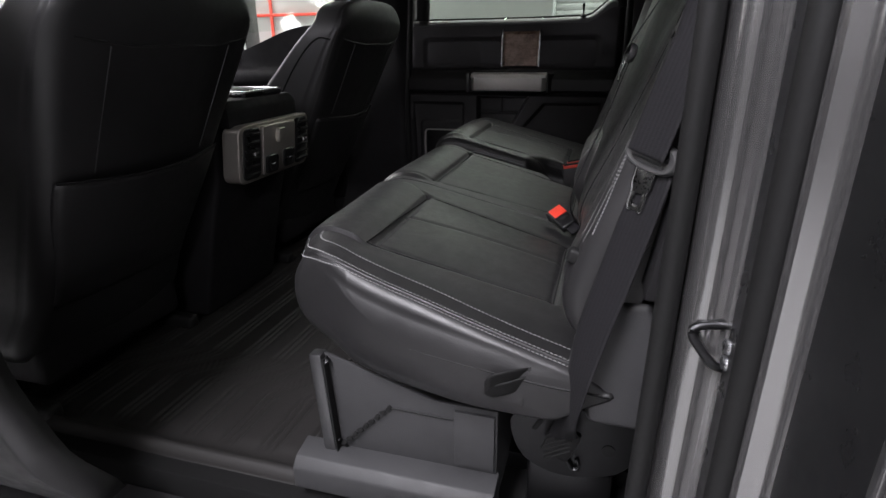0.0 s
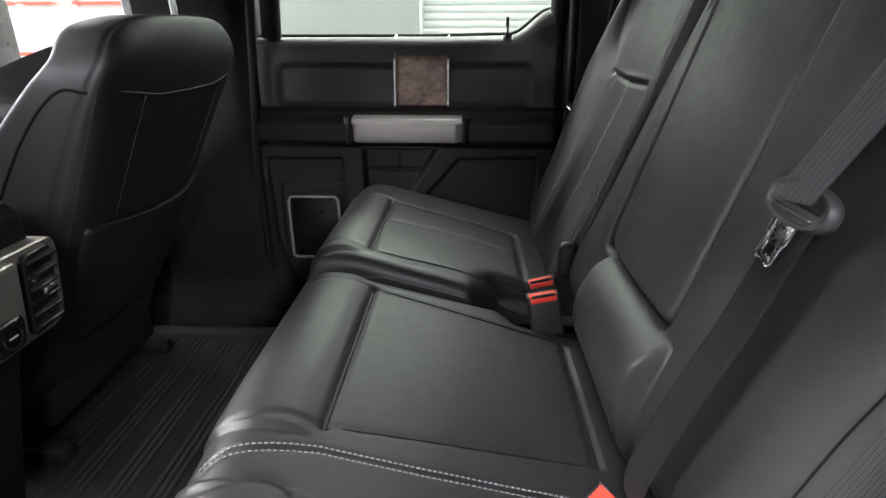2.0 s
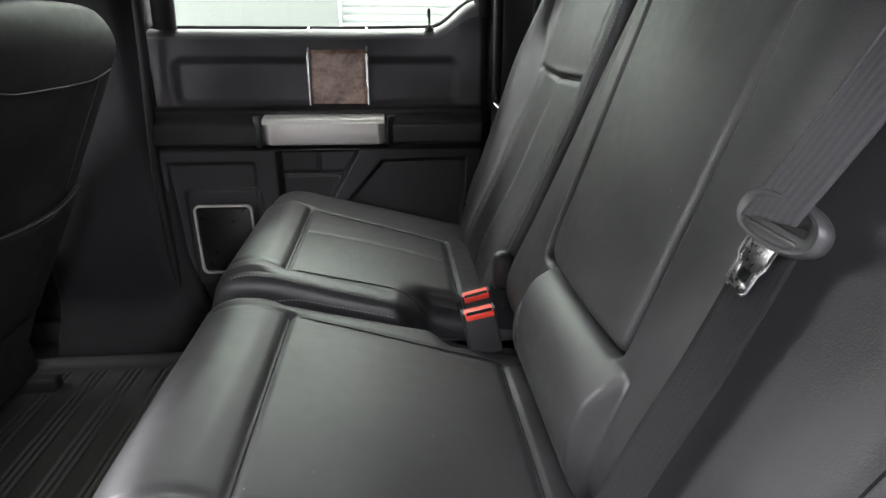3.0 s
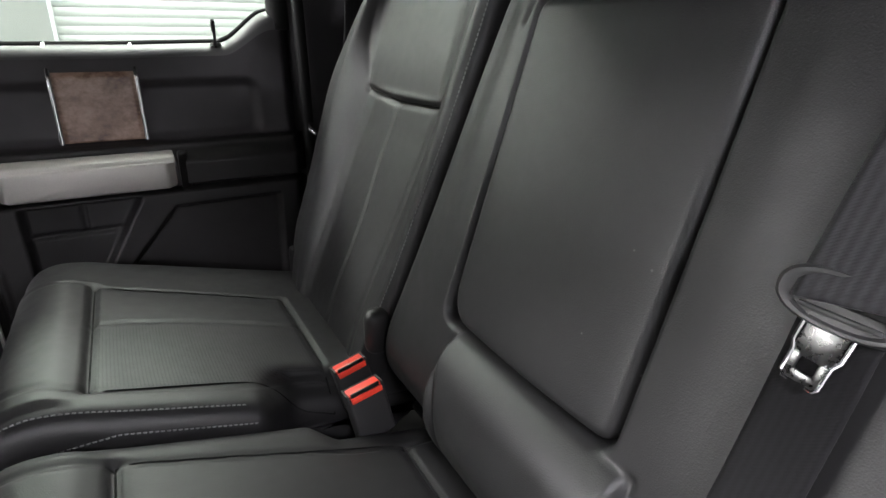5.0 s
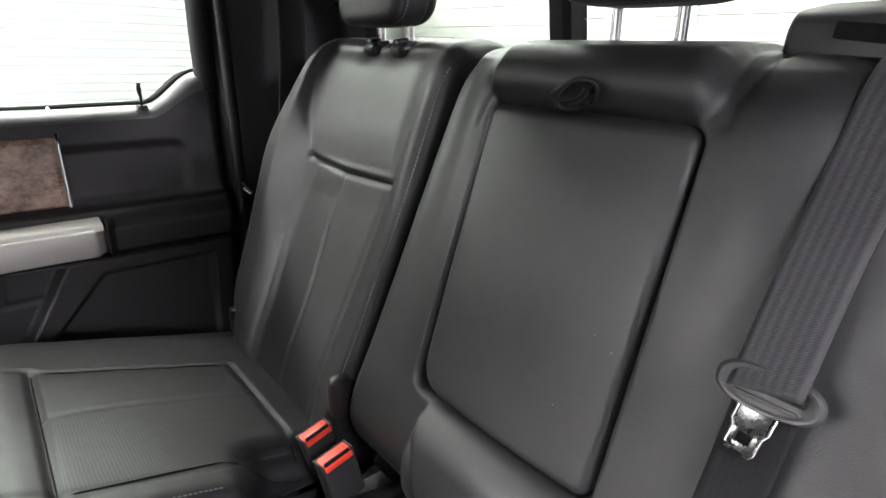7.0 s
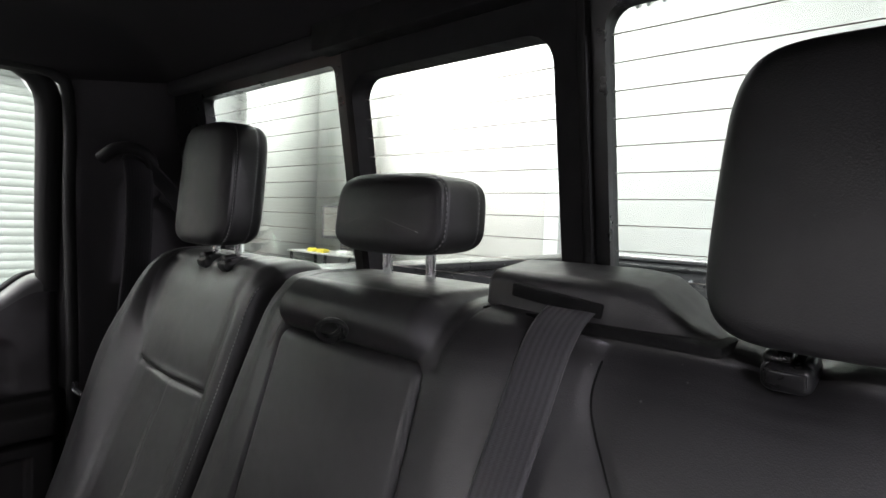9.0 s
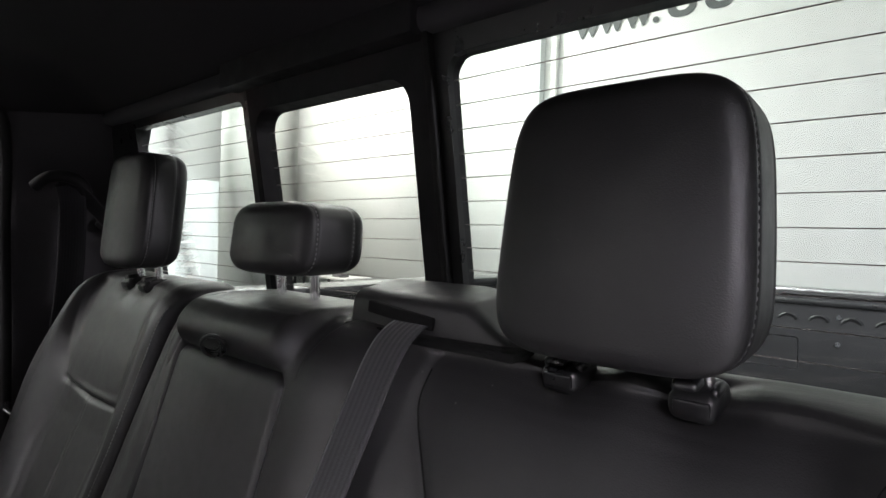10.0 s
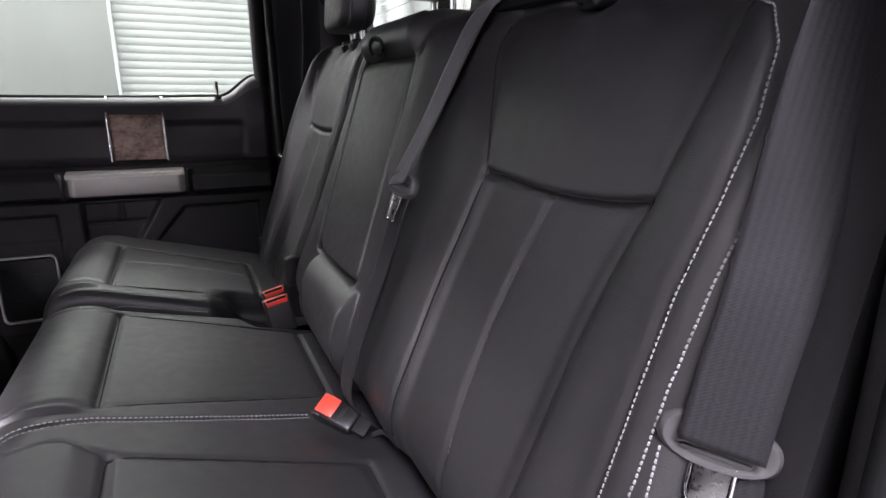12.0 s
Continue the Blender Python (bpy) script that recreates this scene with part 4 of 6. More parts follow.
def rrect(y0, y1, z0, z1, r, n=7):
    pts = []
    for cy, cz, a0 in ((y1 - r, z0 + r, -90), (y1 - r, z1 - r, 0), (y0 + r, z1 - r, 90), (y0 + r, z0 + r, 180)):
        for i in range(n):
            an = radians(a0 + 90 * i / (n - 1))
            pts.append((cy + r * math.cos(an), cz + r * math.sin(an)))
    return pts


def ring(bm, inner, outer, d0, d1, place):
    """A frame between two outlines of equal count, from depth d0 to d1."""
    n = len(inner)
    vs = [[bm.verts.new(place(p, d)) for p in loop] for loop, d in ((inner, d0), (outer, d0), (outer, d1), (inner, d1))]
    for a, b in ((0, 1), (1, 2), (2, 3), (3, 0)):
        for i in range(n):
            bm.faces.new((vs[a][i], vs[a][(i + 1) % n], vs[b][(i + 1) % n], vs[b][i]))
    return bm


def in_window(p, d):
    return (win_x(p[1]) + d, p[0], p[1])


rear_window = thing("window_1", (0.40, 0.0, 0.90), "three-part rear cab window in a black frame with heating wires", "window", kind="structure")
# outer border of the whole window, black ceramic
WIN = ((0.216, 0.632), (-0.140, 0.174), (-0.665, -0.194))
bm = bmesh.new()
ring(bm, rrect(0.218, 0.630, 0.868, 1.212, 0.012), rrect(0.190, 0.86, 0.80, 1.32, 0.002), -0.004, 0.016, in_window)
part("window_frame", bm, PLASTIC_GLOSS, rear_window)
bm = bmesh.new()
ring(bm, rrect(-0.142, 0.176, 0.888, 1.190, 0.032), rrect(-0.168, 0.190, 0.80, 1.222, 0.002), -0.012, 0.020, in_window)
part("window_frame", bm, PLASTIC_SOFT, rear_window, "black sliding window frame")
bm = bmesh.new()
ring(bm, rrect(-0.662, -0.193, 0.868, 1.205, 0.022), rrect(-0.86, -0.178, 0.80, 1.32, 0.002), -0.004, 0.016, in_window)
part("window_frame", bm, PLASTIC_GLOSS, rear_window)
part("slider_track", boxes(((win_x(1.272), 0.03, 1.272), (0.05, 0.402, 0.096), 0.004)), PLASTIC_SOFT, rear_window)
part("header_trim", boxes(((0.338, 0.0, 1.243), (0.03, 1.50, 0.030), 0.012, None, 3)), TRIM_CLOTH, rear_window)
part("divider", boxes(((win_x(1.04) + 0.004, -0.1733, 1.04), (0.036, 0.0095, 0.40), 0.002, pose(0, 0, 0, 0, -10, 0))), RUBBER, rear_window)
for (a, b), z0_, z1_, dep, gl in ((WIN[0], 0.862, 1.216, 0.006, GLASS_TINT), (WIN[1], 0.882, 1.197, 0.010, GLASS), (WIN[2], 0.862, 1.216, 0.006, GLASS_TINT)):
    bm = bmesh.new()
    vs = [bm.verts.new(in_window(p, d)) for d in (dep, dep + 0.004) for p in ((a - 0.004, z0_), (b + 0.004, z0_), (b + 0.004, z1_), (a - 0.004, z1_))]
    for f in ((0, 1, 2, 3), (7, 6, 5, 4), (0, 4, 5, 1), (1, 5, 6, 2), (2, 6, 7, 3), (3, 7, 4, 0)):
        bm.faces.new([vs[i] for i in f])
    pane = part("pane", bm, gl, rear_window)
    pane.visible_shadow = False
    z = z1_ - 0.036
    while z > z0_ + 0.02:
        bm = bmesh.new()
        box(bm, (win_x(z) + dep - 0.0012, (a + b) / 2, z), (0.0008, b - a - 0.004, 0.0009))
        part("heating_wire", bm, WIRE, pane)
        z -= 0.0256
# small print in the corner of the near pane
for i in range(5):
    box_h = 0.0014
    bm = boxes(((win_x(0.937) + 0.004, -0.580 - 0.002 * (i % 2), 0.9415 - i * 0.0034), (0.0006, 0.030 - 0.004 * (i % 3), box_h)))
    part("small_print", bm, PRINT_GREY, rear_window)
bm = bmesh.new()
ring(bm, rrect(-0.512, -0.468, 0.918, 0.9425, 0.002), rrect(-0.513, -0.467, 0.917, 0.9435, 0.0025), 0.0035, 0.004, in_window)
part("label_outline", bm, PRINT_GREY, rear_window)

# rear wall below the window and the shelf behind the seat tops
slab("wall_rear", boxes(((0.434, 0.0, 0.42), (0.035, 1.74, 0.86), 0.004)), CARPET, "black carpeted rear cab wall")
slab("parcel_shelf", boxes(((0.388, 0.0, 0.835), (0.05, 1.50, 0.03), 0.010)), TRIM_CLOTH, "black trim strip under the rear window")

# ---- pillar and side trims
def trim_sheet(name, pts_fn, us, vs, mat, label, out):
    """A moulded side panel given by pts_fn(u, v) -> x, y, z, closed on the outside."""
    U, V = np.meshgrid(us, vs, indexing="ij")
    X, Y, Z = pts_fn(U, V)
    P = np.stack([X, Y, Z], -1)
    m, k = U.shape
    n = m * k
    Q = P.copy()
    Q[..., 1] += out
    A = [(i * k + j, (i + 1) * k + j, (i + 1) * k + j + 1, i * k + j + 1) for i in range(m - 1) for j in range(k - 1)]
    Bk = [tuple(n + v for v in f[::-1]) for f in A]
    rim = [i * k for i in range(m)] + [(m - 1) * k + j for j in range(1, k)] + [i * k + k - 1 for i in range(m - 2, -1, -1)] + list(range(k - 2, 0, -1))
    R = [(rim[i], n + rim[i], n + rim[(i + 1) % len(rim)], rim[(i + 1) % len(rim)]) for i in range(len(rim))]
    ob = from_np(name, np.vstack([P.reshape(-1, 3), Q.reshape(-1, 3)]), A + Bk + R, mat)
    return tagged(ob, label, "vehicle interior", kind="structure")


def c_right(u, v):
    y = 0.828 - 0.30 * (u - 0.165) - 0.03 * smooth01(v, 1.15, 1.26)
    y = y + 0.02 * smooth01(0.19 - u, 0.0, 0.03)
    return u, y, v


trim_sheet("pillar_trim_right", c_right, np.linspace(0.165, 0.415, 26), np.linspace(0.30, 1.262, 50), TRIM_CLOTH, "dark cloth-like rear pillar trim", 0.05)


def c_left(u, v):
    zs = [0.20, 0.70, 0.80, 0.86, 0.917, 0.99, 1.046, 1.12, 1.20, 1.262]
    ys = [-0.694, -0.692, -0.690, -0.685, -0.676, -0.655, -0.635, -0.615, -0.590, -0.545]
    zy = spline(list(zip(zs, ys)), 0.01)
    y = np.interp(v, zy[:, 0], zy[:, 1])
    y = y - 0.035 * smooth01(0.25 - u, 0.0, 0.06) + 0.16 * (u - 0.28) * smooth01(v, 1.0, 1.2) - 0.10 * (u - 0.28) * (1 - smooth01(v, 0.9, 1.1))
    return u, y, v


trim_sheet("pillar_trim_left", c_left, np.linspace(0.215, 0.415, 24), np.linspace(0.20, 1.262, 60), TRIM_CLOTH, "dark rear pillar trim beside the open door", -0.015)


def b_right(u, v):
    # u runs forward from the door edge, v up; the foot flares out over the floor
    y = 0.775 + 0.05 * smooth01(v, 0.30, 0.95) - 0.06 * smooth01(0.20 - v, 0.0, 0.13) + 0.025 * smooth01(u, -0.62, -0.57)
    x = u + 0.055 * smooth01(0.32 - v, 0.0, 0.24) * smooth01(u, -0.70, -0.57) - 0.02 * smooth01(v, 0.3, 0.8)
    return x, y, v


trim_sheet("pillar_trim_middle_right", b_right, np.linspace(-0.86, -0.565, 30), np.linspace(0.064, 1.262, 60), PLASTIC_SOFT, "dark moulded centre pillar trim", 0.07)


def b_left(u, v):
    y = -0.775 - 0.03 * smooth01(v, 0.30, 0.95) + 0.05 * smooth01(0.20 - v, 0.0, 0.13)
    x = u + 0.10 * smooth01(0.34 - v, 0.0, 0.24) * smooth01(u, -0.78, -0.62)
    return x, y, v


# lighter plastic than the right pillar, painting in the light on its edges
trim_sheet("pillar_trim_middle_left", b_left, np.linspace(-0.90, -0.62, 24), np.linspace(0.09, 1.262, 50), PLASTIC_TRIM, "dark moulded centre pillar trim beside the open door", -0.05)

# rear jamb of the open door: painted steps with two rubber seals
def column(name, xy, zs, mat, label, lean=lambda z: (0.0, 0.0)):
    V, n = [], len(xy)
    for z in zs:
        dx, dy = lean(z)
        V += [(x + dx, y + dy, z) for x, y in xy]
    F = [(i * n + j, i * n + (j + 1) % n, (i + 1) * n + (j + 1) % n, (i + 1) * n + j) for i in range(len(zs) - 1) for j in range(n)]
    F += [list(range(n))[::-1], [(len(zs) - 1) * n + j for j in range(n)]]
    bm = bmesh.new()
    vs = [bm.verts.new(v) for v in V]
    for f in F:
        bm.faces.new([vs[i] for i in f])
    ob = part(name, bm, mat, None, sharp=28)
    return tagged(ob, label, "vehicle body", kind="structure")


def jamb_lean(z):
    return (0.022 + 0.012 * math.sin((z - 0.1) * 2.2) - 0.03 * max(0.0, z - 0.75) ** 1.2, 0.055 + 0.10 * max(0.0, z - 0.75))


jz = [0.02 + 0.04 * i for i in range(32)]
inner = spline([(0.190, -0.770), (0.193, -0.786), (0.199, -0.797), (0.208, -0.802), (0.217, -0.801), (0.223, -0.799), (0.227, -0.803), (0.229, -0.814)], 0.003)
column("door_jamb", [tuple(p) for p in inner] + [(0.230, -0.850), (0.231, -0.889), (0.30, -0.889), (0.30, -0.770)], jz, PAINT, "grey metallic painted rear door jamb", jamb_lean)
outer = spline([(0.232, -0.892), (0.235, -0.899), (0.240, -0.901), (0.246, -0.903), (0.250, -0.909), (0.252, -0.920)], 0.003)
column("door_jamb_outer", [tuple(p) for p in outer] + [(0.260, -1.015), (0.33, -1.015), (0.33, -0.892)], jz, PAINT, "outer step of the painted rear door jamb", jamb_lean)
# black strips laid over the paint where it only reflects the dark cab
column("jamb_dark_band", [(0.2270, -0.817), (0.2282, -0.889), (0.2322, -0.889), (0.2312, -0.817)], jz, PLASTIC_GLOSS, "black strip in place of the dark reflection on the jamb paint", jamb_lean)
column("jamb_dark_band", [(0.2490, -0.921), (0.2570, -1.012), (0.2610, -1.012), (0.2530, -0.921)], jz, PLASTIC_GLOSS, "black strip in place of the dark reflection on the jamb paint", jamb_lean)
skin_o = spline([(0.262, -1.017), (0.264, -1.028), (0.270, -1.034), (0.285, -1.038), (0.46, -1.042)], 0.006)
column("cab_corner", [tuple(p) for p in skin_o] + [(0.46, -1.017)], jz, PAINT, "grey metallic outer corner panel of the cab", jamb_lean)


def seal(name, x, y, r, label, top=1.22, front=-0.60):
    pts = []
    for z in jz:
        if z < top:
            dx, dy = jamb_lean(z)
            pts.append((x + dx, y + dy, z))
    bm = bmesh.new()
    tube(bm, spline(pts, 0.03), r, 12)
    ob = part(name, bm, RUBBER, None)
    return tagged(ob, label, "door seal", kind="structure")


seal("weatherstrip", 0.178, -0.780, 0.011, "thick black rubber door seal")
seal("weatherstrip", 0.194, -0.766, 0.009, "thick black rubber door seal")
# this third tube is added to darken the jamb channel's reflecting band
seal("weatherstrip", 0.228, -0.880, 0.011, "fat black tube in place of the dark jamb channel reflection")

# front of the cab: closed front doors, dash, screen pillars
front_door = thing("door_2", (-1.2, 0.85, 0.10), "black front passenger door with silver handle", "vehicle door", kind="structure")


def fr_place(u, v):
    y = 0.86 + 0 * u
    arm = np.exp(-((v - 0.60) / 0.035) ** 4)
    y = y - 0.055 * arm * smooth01(-u, 0.93, 1.05) - 0.03 * smooth01(0.53 - v, 0, 0.03)
    top = 0.796 - 0.115 * smooth01(-u, 1.0, 1.46)
    return u, y, np.minimum(v, top)


height_sheet("panel", np.linspace(-1.62, -0.84, 50), np.linspace(0.12, 0.80, 60), fr_place, PLASTIC_SOFT, front_door, back=0.05)
part("pull_handle", boxes(((-1.45, 0.80, 0.557), (0.19, 0.03, 0.055), 0.012, None, 3)), SILVER, front_door, "satin silver door pull")
part("wood_trim", boxes(((-1.46, 0.852, 0.66), (0.20, 0.012, 0.06), 0.005)), WOOD, front_door, "dark wood trim strip")
bm = bmesh.new()
tube(bm, [(-1.352, 0.846, 0.63), (-1.347, 0.846, 0.66), (-1.338, 0.848, 0.69)], 0.003, 8)
part("chrome_strip", bm, CHROME, front_door)
wl = thing("wall_left_front", (-1.2, -0.86, 0.10), "closed driver door panel, black", "vehicle door", kind="structure")
part("panel", boxes(((-1.25, -0.88, 0.44), (0.72, 0.06, 0.70), 0.01)), PLASTIC_SOFT, wl)
slab("dashboard", boxes(((-1.85, 0.0, 0.42), (0.36, 1.74, 0.72), 0.05, None, 3)), PLASTIC_SOFT, "black dashboard closing the front of the cab")
for s in (-1, 1):
    bm = bmesh.new()
    tube(bm, [(-1.95, s * 0.86, 0.76), (-1.25, s * 0.76, 1.29)], 0.045, 10)
    slab("screen_pillar", bm, TRIM_CLOTH, "black windscreen pillar trim")
    slab("roof_rail", boxes(((-0.42, s * 0.815, 1.30), (1.66, 0.10, 0.10), 0.02)), HEADLINER, "black roof rail over the doors")
slab("roof_header", boxes(((-1.25, 0.0, 1.315), (0.08, 1.62, 0.08), 0.02)), HEADLINER, "black roof rail over the windscreen")

# outside mirror beyond the front passenger window
mirror = thing("door_mirror", (-1.42, 1.12, 0.68), "large black outside door mirror", "car mirror")
bm = bmesh.new()
box(bm, (-1.52, 1.145, 0.83), (0.10, 0.27, 0.30), 0.03, pose(0, 0, 0, 0, 0, 18), 4)
part("housing", bm, PLASTIC_GLOSS, mirror)
bm = bmesh.new()
box(bm, (-1.468, 1.129, 0.83), (0.006, 0.235, 0.262), 0.002, pose(0, 0, 0, 0, 0, 18))
part("mirror_glass", bm, MIRROR, mirror)
bm = bmesh.new()
box(bm, (-1.50, 0.96, 0.76), (0.07, 0.16, 0.05), 0.015)
part("arm", bm, PLASTIC_GLOSS, mirror)

# ---------------------------------------------------------------- rear passenger door
door = thing("door_1", (-0.2, 0.84, 0.10), "closed black rear door with wood trim and silver pull", "vehicle door", kind="structure")


def sill_roll(h):
    """How far the lining rolls outwards at a height h over the start of its rounded top, 22 mm tall."""
    return 0.036 * (1 - np.sqrt(1 - np.clip(h / 0.0222, 0, 1) ** 2))


def sill_top(x):
    return 0.801 + 0.058 * smooth01(x, 0.035, 0.135) + 0.004 * smooth01(x, -0.2, 0.05)


def door_face(u, v):
    """How far the moulding stands in from its outer plane."""
    p = 0.10 * np.maximum(0, 0.80 - v) * (v > 0.60)
    p = np.where(v <= 0.60, 0.02, p)
    # soft recess in the upper pad
    rec = sdf_rect(u, v, -0.545, 0.098, 0.632, 0.748, 0.03)
    p = p - 0.016 * smooth01(-rec, 0.0, 0.022) * smooth01(v, 0.632, 0.640)
    # arm band with a shelf on top
    band = smooth01(v, 0.552, 0.562) * smooth01(0.640 - v, 0.0, 0.006)
    p = p + band * (0.022 + 0.018 * smooth01(0.630 - v, 0.0, 0.03))
    # lower half: frames standing proud round three sunk fields
    low = smooth01(0.553 - v, 0.0, 0.006)
    p = p + low * 0.022
    p = p - low * 0.010 * np.where(v > 0.546, 1, 0)
    f1 = sdf_rect(u, v, -0.578, -0.375, 0.10, 0.520, 0.012)
    p = p - 0.014 * smooth01(-f1, 0.0, 0.010)
    f2 = sdf_poly(u, v, [(-0.330, 0.545), (-0.135, 0.545), (-0.222, 0.392), (-0.30, 0.28), (-0.330, 0.28)])
    p = p - 0.030 * smooth01(-f2, 0.0, 0.010)
    f3 = sdf_poly(u, v, [(-0.088, 0.521), (0.112, 0.524), (0.108, 0.30), (-0.21, 0.30), (-0.198, 0.395)])
    p = p - 0.014 * smooth01(-f3, 0.0, 0.010)
    # shelf line and small joint in the pocket
    p = p - 0.006 * np.exp(-((v - 0.482) / 0.004) ** 2) * smooth01(-f2, 0.0, 0.006)
    p = p - 0.004 * np.exp(-((u + 0.236) / 0.003) ** 2) * smooth01(-f2, 0, 0.006) * (v > 0.485)
    # roll to the window sill
    top = sill_top(u)
    p = p - sill_roll(v - (top - 0.022))
    # rear and front edges fall away
    p = p - 0.03 * smooth01(u, 0.142, 0.170) - 0.03 * smooth01(-0.585 - u, 0.0, 0.02)
    # speaker step at the foot
    p = p + 0.006 * smooth01(-sdf_rect(u, v, -0.550, -0.365, 0.205, 0.455, 0.02), 0.0, 0.008)
    return p


def door_place(u, v):
    top = sill_top(u)
    vv = np.where(v < 0.70, v, 0.70 + (v - 0.70) * (top - 0.70) / 0.10)
    return u, 0.848 - door_face(u, vv), vv


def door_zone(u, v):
    """0 upper pad, 1 arm band, 2 lower mouldings, 3 the smooth rolled top, paler for its painted sheen."""
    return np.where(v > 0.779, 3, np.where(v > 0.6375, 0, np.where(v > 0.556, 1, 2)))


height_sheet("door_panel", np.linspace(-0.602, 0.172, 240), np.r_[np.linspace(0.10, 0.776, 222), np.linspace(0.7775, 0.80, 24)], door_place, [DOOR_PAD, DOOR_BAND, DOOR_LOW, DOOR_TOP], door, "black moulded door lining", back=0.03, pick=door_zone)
# sill strip and lock pin
bm = bmesh.new()
tube(bm, [(x, 0.893, float(sill_top(np.array(x))) + 0.001) for x in np.linspace(-0.60, 0.155, 40)], 0.006, 8)
part("window_seal", bm, RUBBER, door)
bm = bmesh.new()
tube(bm, [(0.028, 0.858, 0.795), (0.028, 0.858, 0.822), (0.027, 0.858, 0.828), (0.027, 0.858, 0.846)], [0.0026, 0.0026, 0.0042, 0.0036], 12)
bmesh.ops.create_cone(bm, cap_ends=True, segments=20, radius1=0.011, radius2=0.009, depth=0.006, matrix=Matrix.Translation((0.028, 0.858, 0.8035)))
part("lock_pin", bm, PLASTIC_GLOSS, door, "small black lock pin")


def draped(name, x0, x1, z0, z1, lift, mat, parent, label="", nx=14, nz=40, skew=0.0, thick=0.004):
    """A thin cover that follows the lining."""
    V = []
    for i in range(nx + 1):
        for j in range(nz + 1):
            z = z0 + (z1 - z0) * j / nz
            x = x0 + (x1 - x0) * i / nx + skew * (z1 - z)
            p = 0.10 * (0.80 - min(z, 0.772)) - float(sill_roll(z - 0.7812)) - 0.60 * max(0.0, min(z, 0.785) - 0.752)
            V.append((x, 0.848 - p - lift, z))
    n = len(V)
    V += [(x, y + thick, z) for x, y, z in V]
    k = nz + 1
    F = [(i * k + j, (i + 1) * k + j, (i + 1) * k + j + 1, i * k + j + 1) for i in range(nx) for j in range(nz)]
    F += [tuple(n + v for v in f[::-1]) for f in F]
    rim = [i * k for i in range(nx + 1)] + [nx * k + j for j in range(1, k)] + [i * k + k - 1 for i in range(nx - 1, -1, -1)] + list(range(k - 2, 0, -1))
    F += [(rim[i], n + rim[i], n + rim[(i + 1) % len(rim)], rim[(i + 1) % len(rim)]) for i in range(len(rim))]
    return from_np(name, V, F, mat, parent, label)


draped("wood_trim", -0.240, -0.116, 0.644, 0.7835, 0.0045, WOOD, door, "polished brown burl wood inlay", thick=0.03)
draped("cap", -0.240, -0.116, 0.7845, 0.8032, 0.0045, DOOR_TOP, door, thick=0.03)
for xe in (-0.243, -0.113):
    bm = bmesh.new()
    pts = []
    for z in np.linspace(0.642, 0.8032, 30):
        p = 0.10 * (0.80 - min(z, 0.772)) - float(sill_roll(z - 0.7812)) - 0.60 * max(0.0, min(z, 0.785) - 0.752)
        pts.append((xe, 0.848 - p - 0.004, z))
    tube(bm, pts, 0.0042, 10)
    part("chrome_strip", bm, CHROME, door, "bright chrome strip beside the wood")
# pull handle: a silver bar with sloped ends over a dark cup
handle = part("pull_handle", prism([(-0.352, 0.8), (-0.330, 0.768), (-0.092, 0.768), (-0.070, 0.8)], "z", 0.562, 0.611, 0.005, 3), SILVER, door, "satin silver door pull bar")
part("handle_top", prism([(0.820, 0.607), (0.7695, 0.607), (0.777, 0.618), (0.820, 0.627)], "x", -0.345, -0.078, 0.003), SILVER, handle)
for x0_, x1_, s in ((-0.372, -0.350, 1), (-0.072, -0.050, -1)):
    part("handle_end", prism([(x0_, 0.815), (x0_ + (0.006 if s > 0 else 0.0), 0.792 if s > 0 else 0.776), (x1_ - (0.0 if s > 0 else 0.006), 0.776 if s > 0 else 0.792), (x1_, 0.815)], "z", 0.553, 0.622, 0.005, 3), DOOR_BAND, handle)
part("handle_cup", boxes(((-0.211, 0.835, 0.628), (0.15, 0.05, 0.016), 0.006)), PLASTIC_GLOSS, door)
# speaker
spk = boxes(((-0.458, 0.802, 0.335), (0.130, 0.02, 0.164), 0.009, None, 3))
speaker = part("speaker_grille", spk, PLASTIC_GLOSS, door, "black speaker grille with chrome rim")
bm = bmesh.new()
ring(bm, rrect(-0.520, -0.396, 0.256, 0.418, 0.012), rrect(-0.5245, -0.3915, 0.2515, 0.4225, 0.015), 0.786, 0.795, lambda p, d: (p[0], d, p[1]))
# silver paint in place of chrome, putting the rim's glint into its colour
part("chrome_rim", bm, SILVER, speaker)
# window of the rear door
dw = thing("window_2", (-0.2, 0.88, 0.80), "clear rear door window in a black frame", "window", kind="structure")
bm = bmesh.new()
pts = [(-0.57, 0.80), (0.03, 0.803), (0.135, 0.86), (0.132, 1.20), (0.10, 1.245), (-0.52, 1.245)]
vs = [[bm.verts.new((x, y + 0.10 * (0.80 - z) * 0.6, z)) for x, z in pts] for y in (0.900, 0.904)]
bm.faces.new(vs[0]), bm.faces.new(vs[1][::-1])
for i in range(6):
    bm.faces.new((vs[0][i], vs[0][(i + 1) % 6], vs[1][(i + 1) % 6], vs[1][i]))
pane = part("pane", bm, GLASS_SIDE, dw)
pane.visible_shadow = False
bm = bmesh.new()
tube(bm, spline([(0.150, 0.866, 0.83), (0.148, 0.862, 0.95), (0.146, 0.846, 1.15), (0.138, 0.838, 1.215), (0.10, 0.834, 1.255), (0.0, 0.834, 1.262), (-0.56, 0.834, 1.262)], 0.02), 0.022, 12)
part("window_frame", bm, RUBBER, dw)
bm = bmesh.new()
tube(bm, [(-0.545, 0.86, 0.80), (-0.53, 0.845, 1.0), (-0.505, 0.83, 1.26)], 0.024, 10)
